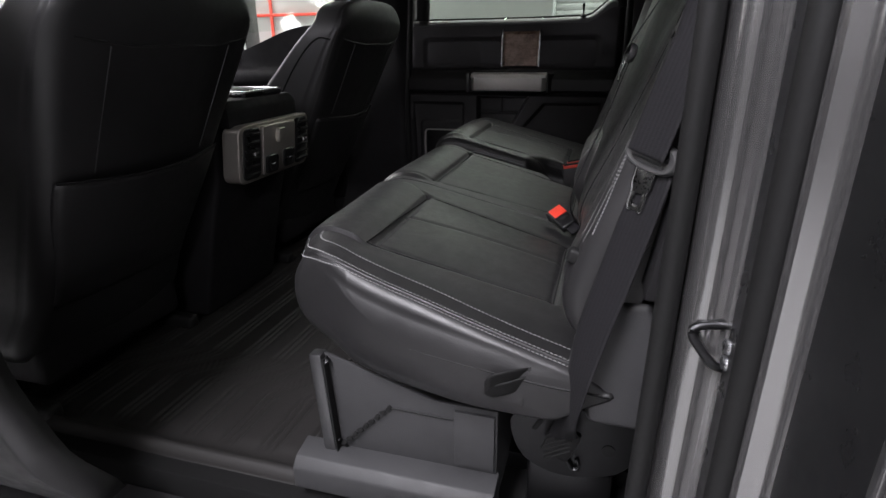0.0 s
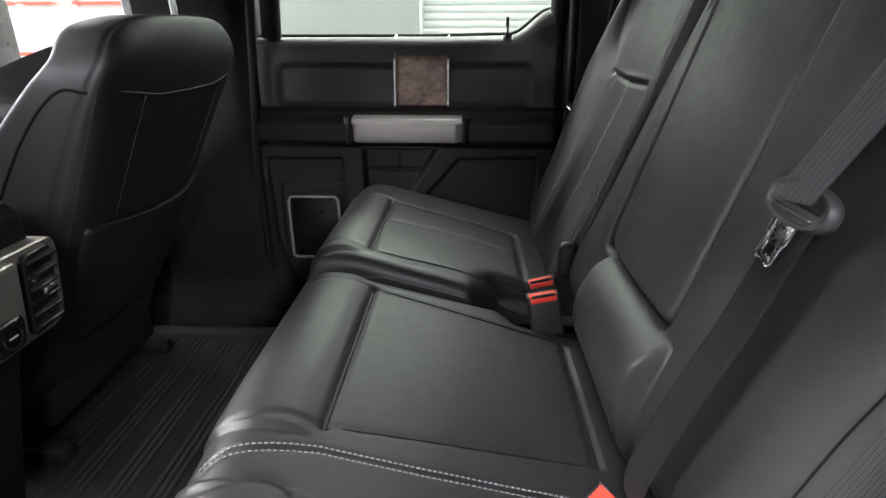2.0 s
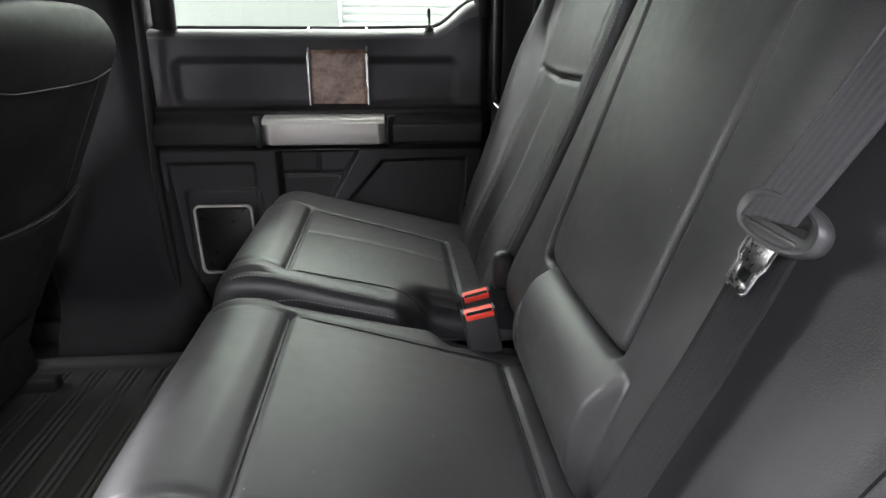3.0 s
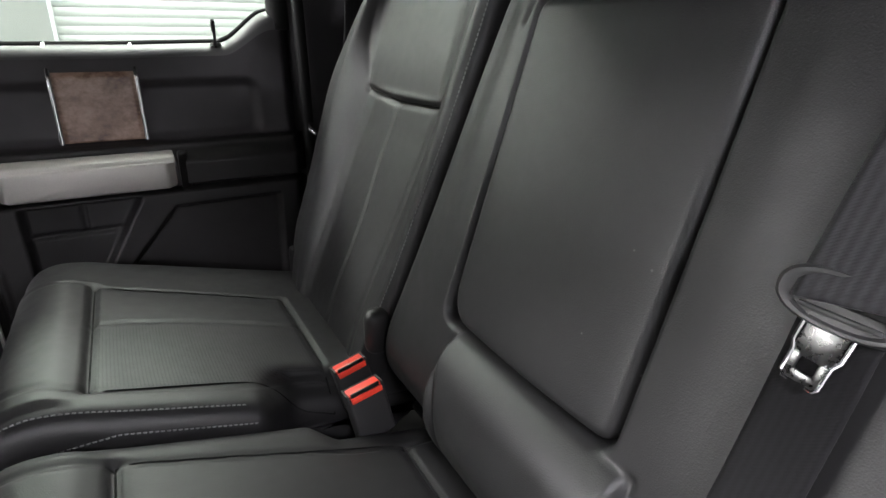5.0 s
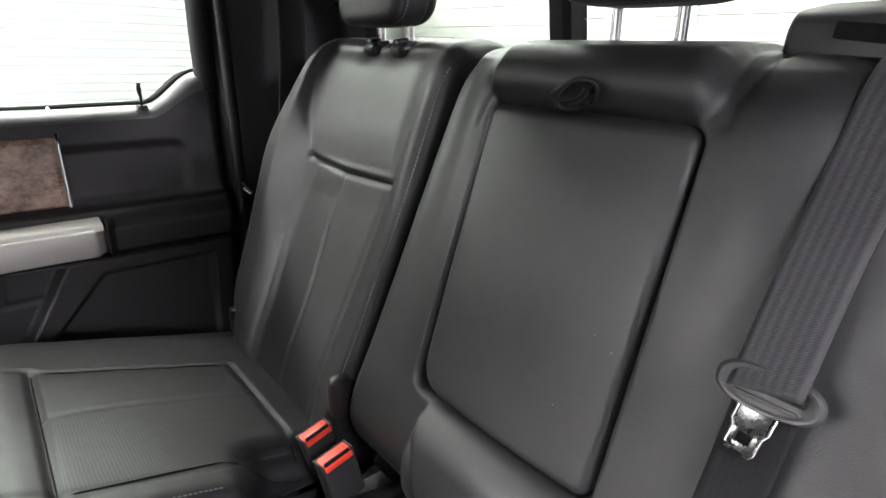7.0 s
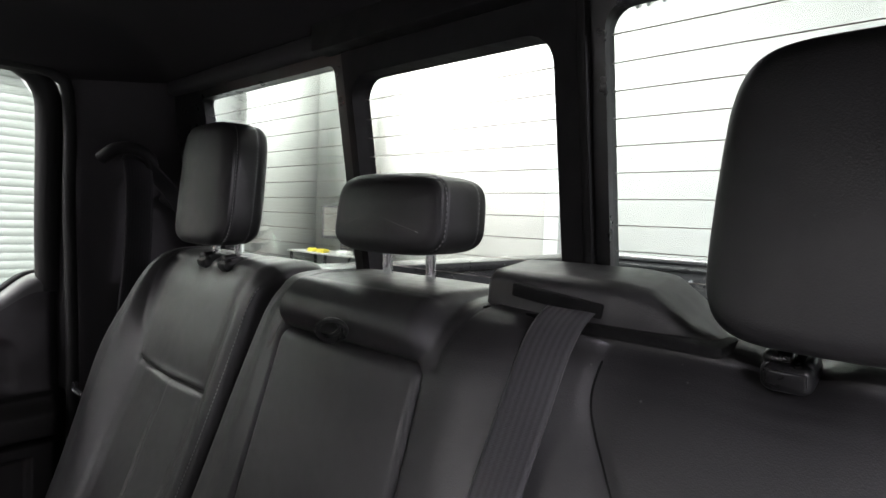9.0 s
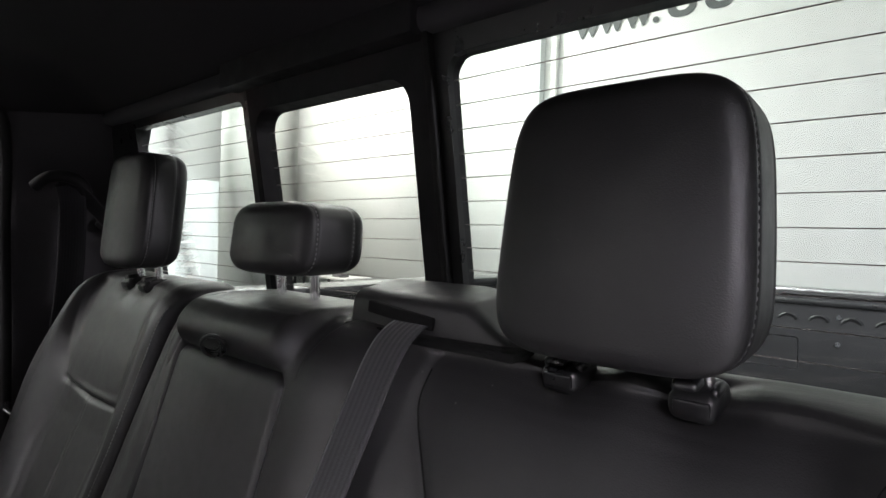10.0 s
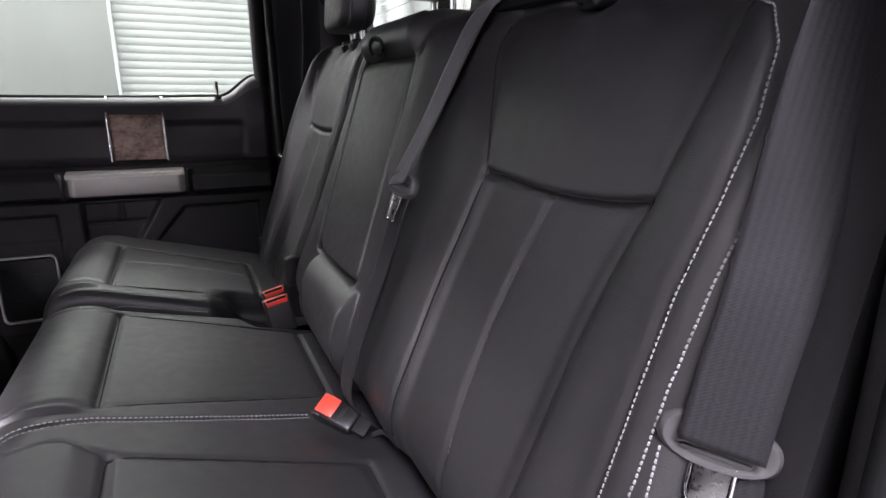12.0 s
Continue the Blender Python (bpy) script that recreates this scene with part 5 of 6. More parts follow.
part("window_frame", bm, PLASTIC_SOFT, dw)
seal_r = bmesh.new()
tube(seal_r, spline([(0.172, 0.800, 0.12), (0.176, 0.802, 0.5), (0.176, 0.812, 0.80), (0.172, 0.815, 1.0), (0.168, 0.80, 1.18), (0.14, 0.786, 1.238), (0.0, 0.785, 1.245), (-0.56, 0.785, 1.245)], 0.02), 0.011, 10)
tagged(part("weatherstrip_right", seal_r, RUBBER, None), "black rubber seal round the rear door", "door seal", kind="structure")
seal_f = bmesh.new()
tube(seal_f, [(-0.588, 0.79, 0.10), (-0.592, 0.792, 0.5), (-0.575, 0.805, 0.80), (-0.545, 0.80, 1.25)], 0.010, 10)
tagged(part("weatherstrip_right", seal_f, RUBBER, None), "black rubber seal round the rear door", "door seal", kind="structure")
# front side window pane and windscreen
fw = thing("window_3", (-1.2, 0.88, 0.80), "clear front side window", "window", kind="structure")
bm = bmesh.new()
pts = [(-1.86, 0.74), (-0.84, 0.80), (-0.80, 1.25), (-1.30, 1.25)]
vs = [[bm.verts.new((x, y - 0.05 * (z - 0.8), z)) for x, z in pts] for y in (0.884, 0.888)]
bm.faces.new(vs[0]), bm.faces.new(vs[1][::-1])
for i in range(4):
    bm.faces.new((vs[0][i], vs[0][(i + 1) % 4], vs[1][(i + 1) % 4], vs[1][i]))
pane = part("pane", bm, GLASS, fw)
pane.visible_shadow = False

# the rear door on the near side stands open, square to the cab
open_door = thing("door_3", (-0.66, -0.90, -0.05), "open rear door with black lining, standing square to the cab", "vehicle door", kind="structure")
swing = pose(0, 0, 0, 0, 0, -8)
part("panel", boxes(((-0.72, -1.36, 0.37), (0.09, 0.90, 0.86), 0.02, swing, 3)), PLASTIC_SOFT, open_door)
part("outer_skin", boxes(((-0.775, -1.36, 0.37), (0.012, 0.92, 0.88), 0.004, swing)), PAINT, open_door)
# pane added to keep lamplight off the door jamb
part("pane", boxes(((-0.72, -1.36, 1.01), (0.006, 0.84, 0.46), 0.0, swing)), GLASS_DARK, open_door, "dark unseen pane, added to block lamplight")
part("window_frame", boxes(((-0.66, -0.95, 1.02), (0.05, 0.06, 0.46), 0.01, swing), ((-0.775, -1.78, 1.02), (0.05, 0.06, 0.46), 0.01, swing), ((-0.72, -1.36, 1.26), (0.05, 0.90, 0.06), 0.01, swing)), PLASTIC_SOFT, open_door)


# ---------------------------------------------------------------- front seats
def front_seat(yc, s, label):
    """The back of a front seat; s is +1 where the outer side lies towards +y."""
    ob = thing("front_seat", (-0.85, yc, 0.06), label, "car seat", "front seats")
    outline = spline([(-0.17, 0.165), (0.17, 0.165), (0.188, 0.30), (0.202, 0.48), (0.220, 0.64), (0.226, 0.72), (0.218, 0.775), (0.180, 0.820), (0.09, 0.838),
                      (-0.09, 0.838), (-0.180, 0.820), (-0.218, 0.775), (-0.226, 0.72), (-0.220, 0.64), (-0.202, 0.48), (-0.188, 0.30)], 0.012, True)
    outline = outline + np.array([yc, 0.0])

    def rear_x(z):
        return -0.548 + 0.50 * (z - 0.72) - 0.035 * smooth01(z, 0.76, 0.85)

    def put(a, b, c):
        bow = 0.022 * ((a - yc) / 0.20) ** 2
        thick = np.clip(0.20 - 0.55 * (b - 0.60), 0.10, 0.21)
        return rear_x(b) - c * thick / 0.17 - bow, a, b

    def disp(a, b, c, na, nb):
        return 0.004 * np.exp(-((c - 0.03) / 0.004) ** 2)
    body = pillow("backrest", outline, 0.0, 0.17, 0.030, LEATHER, ob, disp, put, 0.008, 0.006)
    find = skin(body)
    fwd = (-1, 0, 0)

    def trail(pts, r, mat, name):
        bm = bmesh.new()
        got = [g for g in row(find, [(0.0, yc + y, z) for y, z in pts], fwd, 0.012, 0.3) if g]
        tube(bm, [g[0] + g[1] * (-0.0 + r * 0.35) if g[1].x > 0 else g[0] for g in got], r, 8)
        return part(name, bm, mat, body)
    # the soft map pocket and the seams above it
    V, F = [], []
    ys, zs = np.linspace(-0.205, 0.205, 30), np.linspace(0.285, 0.525, 20)
    for y in ys:
        for z in zs:
            w = 0.160 + 0.028 * smooth01(np.array(z), 0.30, 0.52)
            yy = y / 0.205 * w
            sag = -0.012 * math.cos(y / 0.205 * math.pi / 2)
            puff = 0.004 + 0.012 * math.cos(y / 0.205 * math.pi / 2) ** 0.5 * float(smooth01(np.array(z), 0.29, 0.36))
            V.append((float(rear_x(z)) - 0.022 * (yy / 0.20) ** 2 + puff, yc + yy, z + sag * (z - 0.285) / 0.24))
    n = len(V)
    V += [(x - 0.012, y, z) for x, y, z in V]
    F = [(i * 20 + j, (i + 1) * 20 + j, (i + 1) * 20 + j + 1, i * 20 + j + 1) for i in range(29) for j in range(19)]
    F += [tuple(n + v for v in f[::-1]) for f in F]
    rim = [i * 20 for i in range(30)] + [29 * 20 + j for j in range(1, 20)] + [i * 20 + 19 for i in range(28, -1, -1)] + list(range(18, 0, -1))
    F += [(rim[i], n + rim[i], n + rim[(i + 1) % len(rim)], rim[(i + 1) % len(rim)]) for i in range(len(rim))]
    pocket = from_np("map_pocket", V, F, LEATHER, ob, "black leather map pocket")
    bm = bmesh.new()
    tube(bm, [tuple(np.array(V[i * 20 + 19]) + (-0.001, 0, 0.0)) for i in range(30)], 0.0026, 8)
    part("piping", bm, PLASTIC_SOFT, pocket)
    trail([(-0.190, 0.735), (-0.1, 0.722), (0.1, 0.722), (0.190, 0.735)], 0.0016, LEATHER, "seam")
    trail([(-0.135, 0.722), (-0.13, 0.62), (-0.125, 0.53)], 0.0016, LEATHER, "seam")
    trail([(0.135, 0.722), (0.13, 0.62), (0.125, 0.53)], 0.0016, LEATHER, "seam")
    # stitched seam on the flank that faces the console
    inward = (0, s, 0)
    pts = [(rear_x(z) - 0.036, yc - s * 0.5, z) for z in np.linspace(0.46, 0.84, 24)]
    st = row(find, pts, inward, 0.004, 0.1)
    stitches("stitching", st, body, THREAD_DARK, wide=0.0009)
    bm = bmesh.new()
    arc = [(rear_x(0.74) - 0.05, yc - s * 0.5, 0.735), (rear_x(0.73) - 0.09, yc - s * 0.5, 0.735), (rear_x(0.66) - 0.13, yc - s * 0.5, 0.66), (rear_x(0.50) - 0.15, yc - s * 0.5, 0.52)]
    got = [g for g in row(find, spline(arc, 0.01), inward, 0.01, 0.1) if g]
    if len(got) > 2:
        tube(bm, [g[0] for g in got], 0.0022, 8)
        part("seam", bm, CARPET, body)
    # headrest on its posts
    headrest(ob, yc, 0.125, 0.875, 1.06, -0.66, -0.56, 0.15, "tall black leather front headrest", 0.83)
    # seat base and its rails
    base = pillow("seat_cushion", spline([(-0.92, 0.22), (-0.90, 0.34), (-0.94, 0.42), (-1.15, 0.44), (-1.22, 0.40), (-1.22, 0.26), (-1.1, 0.2)], 0.02, True), yc - 0.21, yc + 0.21, 0.03, LEATHER, ob, None, None, 0.02, 0.02)
    part("seat_frame", boxes(((-1.0, yc, 0.165), (0.36, 0.36, 0.09), 0.02, None, 3)), PLASTIC_SOFT, ob)
    for e in (-0.19, 0.19):
        part("rail", boxes(((-1.0, yc + e, 0.08), (0.40, 0.034, 0.036), 0.010, None, 3)), RUBBER, ob)
    return ob


front_seat(-0.417, -1, "black leather driver seat, back and map pocket to the rear")
front_seat(0.418, 1, "black leather front passenger seat beside the console")

# ---------------------------------------------------------------- centre console
console = thing("center_console", (-0.95, -0.01, 0.06), "black centre console with silver rear vent panel", "console")
bm = prism([(-1.35, 0.07), (-0.80, 0.07), (-0.745, 0.30), (-0.712, 0.415), (-0.690, 0.57), (-0.690, 0.603), (-1.35, 0.615)], "y", -0.180, 0.122, 0.012, 3)
part("body", bm, PLASTIC_SOFT, console)


def con_put(p, d):
    # a plate that leans with the console's rear face and bows back at its ends
    y, z = p
    return (-0.652 + 0.12 * (z - 0.46) + d - 0.45 * (y + 0.028) ** 2, y, z)


def plate(name, y0, y1, z0, z1, r, d0, d1, mat, parent, label=""):
    loop = rrect(y0, y1, z0, z1, r)
    bm = bmesh.new()
    n = len(loop)
    A = [bm.verts.new(con_put(p, d0)) for p in loop]
    cy, cz = (y0 + y1) / 2, (z0 + z1) / 2
    Bv = [bm.verts.new(con_put(p, d1 - 0.002)) for p in loop]
    Cv = [bm.verts.new(con_put((cy + (p[0] - cy) * (1 - 0.004 / (y1 - y0)), cz + (p[1] - cz) * (1 - 0.004 / (z1 - z0))), d1)) for p in loop]
    for P_, Q_ in ((A, Bv), (Bv, Cv)):
        for i in range(n):
            bm.faces.new((P_[i], P_[(i + 1) % n], Q_[(i + 1) % n], Q_[i]))
    bm.faces.new(A[::-1]), bm.faces.new(Cv)
    return part(name, bm, mat, parent, label)


rear_panel = plate("rear_panel", -0.174, 0.140, 0.419, 0.553, 0.024, -0.032, 0.010, SILVER_SATIN, console, "satin silver rear vent surround")
part("panel_hood", prism([(-0.72, 0.545), (-0.662, 0.548), (-0.664, 0.588), (-0.68, 0.606), (-0.78, 0.606)], "y", -0.172, 0.116, 0.006), PLASTIC_SOFT, console)
plate("centre_plate", -0.094, 0.052, 0.427, 0.545, 0.010, 0.0, 0.0135, SILVER_SATIN, rear_panel)
for y0_, y1_ in ((-0.160, -0.102), (0.064, 0.124)):
    vent = plate("air_vent", y0_, y1_, 0.427, 0.545, 0.012, 0.0, 0.0125, PLASTIC_GLOSS, rear_panel, "black slatted air vent")
    for i in range(6):
        z_ = 0.439 + i * 0.0188
        c = con_put(((y0_ + y1_) / 2, z_), 0.0135)
        part("slat", boxes((c, (0.010, y1_ - y0_ - 0.008, 0.006), 0.002, pose(0, 0, 0, 0, 25, 0))), PLASTIC_GLOSS, vent)
    c = con_put(((y0_ + y1_) / 2, 0.488), 0.021)
    part("vent_tab", boxes((c, (0.010, 0.022, 0.011), 0.003)), CHROME, vent)
for y_, z_, w in ((-0.062, 0.452, 0.048), (0.016, 0.455, 0.050)):
    so = plate("power_socket", y_ - w / 2, y_ + w / 2, z_ - 0.022, z_ + 0.022, 0.009, 0.01, 0.019, PLASTIC_GLOSS, rear_panel, "black covered power socket")
    c = con_put((y_, z_), 0.0195)
    bm = bmesh.new()
    tube(bm, [(c[0], y_ + 0.015 * math.cos(a), z_ + 0.015 * math.sin(a)) for a in np.linspace(0, 2 * math.pi, 24, endpoint=False)], 0.0016, 6, True)
    part("socket_ring", bm, PLASTIC_GLOSS, so)
    part("socket_mark", boxes(((c[0] + 0.001, y_, z_), (0.001, 0.014, 0.002))), GREY_PAINT, so)
plate("dial_knob", -0.040, -0.012, 0.500, 0.534, 0.006, 0.01, 0.022, SILVER_SATIN, rear_panel)
part("lid", boxes(((-0.93, -0.118, 0.622), (0.36, 0.11, 0.03), 0.012, None, 3)), LEATHER, console, "black padded console lid")
tray = part("cup_holder_tray", boxes(((-0.78, 0.010, 0.612), (0.19, 0.155, 0.012), 0.004)), PLASTIC_GLOSS, console, "gloss black cup holder tray")
for y_ in (-0.067, 0.087):
    part("chrome_strip", boxes(((-0.78, y_, 0.619), (0.19, 0.004, 0.004), 0.001)), CHROME, tray)
part("chrome_strip", boxes(((-0.687, 0.010, 0.619), (0.004, 0.15, 0.004), 0.001)), CHROME, tray)
for x_ in (-0.735, -0.825):
    bm = bmesh.new()
    tube(bm, [(x_ + 0.036 * math.cos(a), 0.015 + 0.036 * math.sin(a), 0.619) for a in np.linspace(0, 2 * math.pi, 28, endpoint=False)], 0.003, 8, True)
    bmesh.ops.create_cone(bm, cap_ends=True, segments=28, radius1=0.034, radius2=0.034, depth=0.004, matrix=Matrix.Translation((x_, 0.015, 0.618)))
    part("cup_well", bm, RUBBER, tray)

# ---------------------------------------------------------------- rubber floor mat
mat = thing("floor_mat", (-0.6, 0.0, 0.061), "black ribbed rubber all-weather floor mat", "floor mat")


def mat_z(x, y):
    e = sdf_rect(x, y, -0.93, -0.245, -0.625, 0.72, 0.05)
    z = 0.066 + 0.016 * smooth01(e, -0.026, -0.012) * smooth01(-e, 0.0, 0.005)
    inner = smooth01(-e, 0.05, 0.06)
    bend = 0.10 * smooth01(-y, 0.30, 0.44)
    tri = 0.003 * np.abs(((y * 14) % 2) - 1) * np.exp(-((y + 0.36) / 0.07) ** 2)
    # clusters of three grooves between flat bands
    ph = ((x + bend + tri + 0.93) / 0.078) % 1.0
    rib = 1 - np.exp(-((ph - 0.20) / 0.045) ** 2) - np.exp(-((ph - 0.38) / 0.045) ** 2) - np.exp(-((ph - 0.56) / 0.045) ** 2)
    panel = smooth01(sdf_rect(x, y, -0.95, -0.79, -0.14, 0.26, 0.03), -0.002, 0.008)
    lip = np.exp(-(sdf_rect(x, y, -0.95, -0.79, -0.14, 0.26, 0.03) / 0.006) ** 2)
    return z + inner * panel * 0.0036 * rib + 0.006 * inner * lip


xs, ys = np.linspace(-0.935, -0.24, 360), np.linspace(-0.63, 0.725, 160)
U, V = np.meshgrid(xs, ys, indexing="ij")
Zm = mat_z(U, V)
P0 = np.stack([U, V, Zm], -1).reshape(-1, 3)
k = len(ys)
F = [(i * k + j, (i + 1) * k + j, (i + 1) * k + j + 1, i * k + j + 1) for i in range(len(xs) - 1) for j in range(k - 1)]
rim = [i * k for i in range(360)] + [359 * k + j for j in range(1, k)] + [i * k + k - 1 for i in range(358, -1, -1)] + list(range(k - 2, 0, -1))
n0 = len(P0)
Q = P0[rim].copy()
Q[:, 2] = 0.0602
F += [(rim[i], n0 + i, n0 + (i + 1) % len(rim), rim[(i + 1) % len(rim)]) for i in range(len(rim))]
F.append([n0 + i for i in range(len(rim))])
from_np("mat_sheet", np.vstack([P0, Q]), F, MAT_RUBBER, mat)

# ---------------------------------------------------------------- storage bin and brackets under the wide seat
bin_ = thing("under_seat_bin", (-0.10, -0.55, 0.06), "grey folding storage bin under the rear seat", "storage bin")
part("side_wall", prism([(-0.232, 0.135), (0.030, 0.135), (0.030, 0.245), (-0.06, 0.246), (-0.232, 0.300)], "y", -0.606, -0.600, 0.001), PLASTIC_GREY, bin_)
part("end_pad", boxes(((-0.002, -0.609, 0.193), (0.058, 0.006, 0.09), 0.001)), PLASTIC_GREY, bin_)
part("leg", boxes(((-0.232, -0.608, 0.215), (0.020, 0.022, 0.17), 0.003, pose(0, 0, 0, 0, -4, 0))), LEG_STEEL, bin_, "grey steel upright")
part("leg_slot", boxes(((-0.219, -0.6105, 0.215), (0.003, 0.02, 0.16), 0.001, pose(0, 0, 0, 0, -4, 0))), RUBBER, bin_)
lip = prism([(-0.600, 0.140), (-0.640, 0.132), (-0.652, 0.118), (-0.652, 0.082), (-0.640, 0.078), (-0.600, 0.080)], "x", -0.275, 0.034, 0.003)
part("front_lip", lip, PLASTIC_GREY, bin_, "grey moulded bin flap folded down")
part("floor_panel", boxes(((-0.12, -0.40, 0.085), (0.30, 0.38, 0.012), 0.003)), PLASTIC_GREY, bin_)
for rv in (((-0.226, -0.611, 0.290), (-0.221, -0.6125, 0.286)), ((-0.218, -0.611, 0.150), (-0.213, -0.6125, 0.148))):
    bm = bmesh.new()
    tube(bm, rv, 0.0065, 10)
    part("rivet", bm, BLACK_STEEL, bin_)
bm = bmesh.new()
a, b = Vector((-0.205, -0.612, 0.148)), Vector((-0.130, -0.608, 0.222))
for i in range(9):
    c = a.lerp(b, i / 8)
    box(bm, c, (0.011, 0.004, 0.007), 0.002, pose(0, 0, 0, 0, -44 + (14 if i % 2 else -10), 0))
part("hinge_strap", bm, RUBBER, bin_, "black jointed hinge strap")
bm = bmesh.new()
tube(bm, [(-0.130, -0.608, 0.2235), (-0.06, -0.608, 0.222), (-0.03, -0.608, 0.221)], 0.0012, 6)
part("fold_line", bm, RUBBER, bin_)

bracket = thing("seat_bracket", (0.12, -0.55, 0.06), "dark steel seat mounting bracket on the cab floor", "bracket")
bm = prism([tuple(p) for p in spline([(0.05, 0.235), (0.05, 0.19), (0.075, 0.155), (0.125, 0.142), (0.19, 0.158), (0.222, 0.20), (0.222, 0.25), (0.12, 0.255)], 0.012, True)], "y", -0.586, -0.580, 0.001, 1)
part("plate", bm, BLACK_STEEL, bracket)
part("foot", boxes(((0.13, -0.55, 0.105), (0.12, 0.06, 0.09), 0.008)), BLACK_STEEL, bracket)
part("slot", boxes(((0.083, -0.5872, 0.222), (0.007, 0.002, 0.020), 0.001, pose(0, 0, 0, 0, 30, 0))), RUBBER, bracket)
bm = bmesh.new()
tube(bm, [(0.180, -0.588, 0.198), (0.180, -0.585, 0.198)], 0.009, 16)
part("bolt_hole", bm, RUBBER, bracket)
bm = bmesh.new()
tube(bm, [(0.118, -0.596, 0.205), (0.116, -0.585, 0.205)], 0.013, 6)
part("anchor_bolt", bm, STEEL, bracket)
bm = bmesh.new()
tube(bm, spline([(0.125, -0.589, 0.175), (0.135, -0.591, 0.16), (0.143, -0.591, 0.165), (0.139, -0.589, 0.178)], 0.004), 0.0028, 8)
part("wire_hook", bm, BLACK_STEEL, bracket)

quarter = thing("quarter_trim", (0.19, -0.66, 0.22), "grey moulded lower corner trim beside the seat", "trim panel")
bm = prism([(0.144, 0.292), (0.152, 0.284), (0.222, 0.284), (0.218, 0.450), (0.142, 0.446), (0.134, 0.434)], "y", -0.652, -0.600, 0.008, 3)
part("moulding", bm, PLASTIC_GREY, quarter)
part("upper_trim", prism([(0.19, 0.47), (0.24, 0.47), (0.30, 0.90), (0.26, 0.90)], "y", -0.69, -0.64, 0.006), PLASTIC_SOFT, quarter)
bm = bmesh.new()
tube(bm, [(0.146, -0.632, 0.36), (0.1405, -0.632, 0.36)], 0.008, 14)
part("clip", bm, RUBBER, quarter)

# ---------------------------------------------------------------- door striker on the jamb
striker = thing("door_striker", (0.276, -0.754, 0.492), "bright steel door striker loop on its base", "door latch")
bm = bmesh.new()
tube(bm, spline([(0.269, -0.744, 0.482), (0.241, -0.748, 0.481), (0.230, -0.750, 0.476), (0.232, -0.752, 0.468), (0.247, -0.758, 0.450), (0.255, -0.759, 0.446), (0.271, -0.754, 0.445)], 0.004), 0.0042, 12)
part("loop", bm, BLACK_STEEL, striker)
part("base_plate", boxes(((0.267, -0.758, 0.464), (0.010, 0.034, 0.058), 0.004, None, 3)), BLACK_STEEL, striker)
for z_ in (0.472, 0.456):
    bm = bmesh.new()
    tube(bm, [(0.265, -0.766, z_), (0.255, -0.768, z_)], 0.007, 6)
    part("bolt", bm, STEEL, striker)


# ---------------------------------------------------------------- seat belts
def buckle(base, tip, side, label, big=1.0, lying=False):
    """A buckle from its stalk to its red-topped end; side points across it."""
    base, tip, side = Vector(base), Vector(tip), Vector(side).normalized()
    ax = (tip - base).normalized()
    th = ax.cross(side).normalized()
    side = th.cross(ax).normalized()
    m = Matrix((( *side, 0), (*th, 0), (*ax, 0), (0, 0, 0, 1))).transposed()
    ob = thing("seat_belt_buckle", base, label, "seat belt buckle", "buckles")
    L = (tip - base).length

    def local(dx, dy, dz):
        return base + side * dx + th * dy + ax * dz
    bm = bmesh.new()
    box(bm, local(0, 0, L * 0.62), (0.042 * big, 0.020 * big, L * 0.76), 0.005, m, 3)
    # upright casings greyer to carry their highlights; the lying one stays black
    body = part("casing", bm, PLASTIC_GLOSS if lying else PLASTIC_TRIM, ob)
    bm = bmesh.new()
    box(bm, local(0, 0.0005, L * 1.0), (0.036 * big, 0.0145 * big, 0.010), 0.002, m, 2)
    if not lying:
        box(bm, local(0, -0.0098 * big, L * 0.975), (0.035 * big, 0.0030, 0.008), 0.0012, m, 2)
    else:
        box(bm, local(0.002, -0.0095 * big, L * 0.86), (0.034 * big, 0.004, L * 0.36), 0.0015, m, 2)
    part("release_button", bm, RED, body, "bright red release button")
    bm = bmesh.new()
    box(bm, local(0.0, -0.0072 * big, L * 1.008), (0.032 * big, 0.0026, 0.0105), 0.0006, m)
    part("slot", bm, RUBBER, body)
    bm = bmesh.new()
    for sx in (-0.0195 * big, 0.0195 * big):
        box(bm, local(sx, 0, L * 0.985), (0.003, 0.019, 0.012), 0.001, m)
    box(bm, local(0, 0.0085 * big, L * 0.99), (0.042 * big, 0.003, 0.012), 0.001, m)
    part("rim", bm, PLASTIC_TRIM, body)
    bm = bmesh.new()
    box(bm, local(0.0, -0.0103, L * 0.55), (0.014, 0.0006, 0.0016), 0, m)
    box(bm, local(0.004, -0.0103, L * 0.50), (0.018, 0.0006, 0.0012), 0, m)
    part("moulded_mark", bm, PLASTIC_GREY, body)
    bm = bmesh.new()
    box(bm, local(0, 0, L * 0.12), (0.022, 0.006, L * 0.3), 0.002, m)
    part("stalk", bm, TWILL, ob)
    return ob


buckle((0.074, 0.222, 0.335), (0.058, 0.232, 0.420), (0.84, 0.10, 0.45), "black belt buckle with red button, standing in the seat gap", 1.18)
buckle((0.080, 0.284, 0.338), (0.062, 0.293, 0.418), (0.84, 0.10, 0.45), "black belt buckle with red button, behind its twin", 1.12)
buckle((0.101, -0.222, 0.389), (0.055, -0.172, 0.408), (0.66, 0.56, 0.5), "black belt buckle with red button lying on the cushion", 0.80, True)
w = thing("buckle_cable", (0.12, -0.19, 0.33), "short grey steel buckle cable", "cable")
bm = bmesh.new()
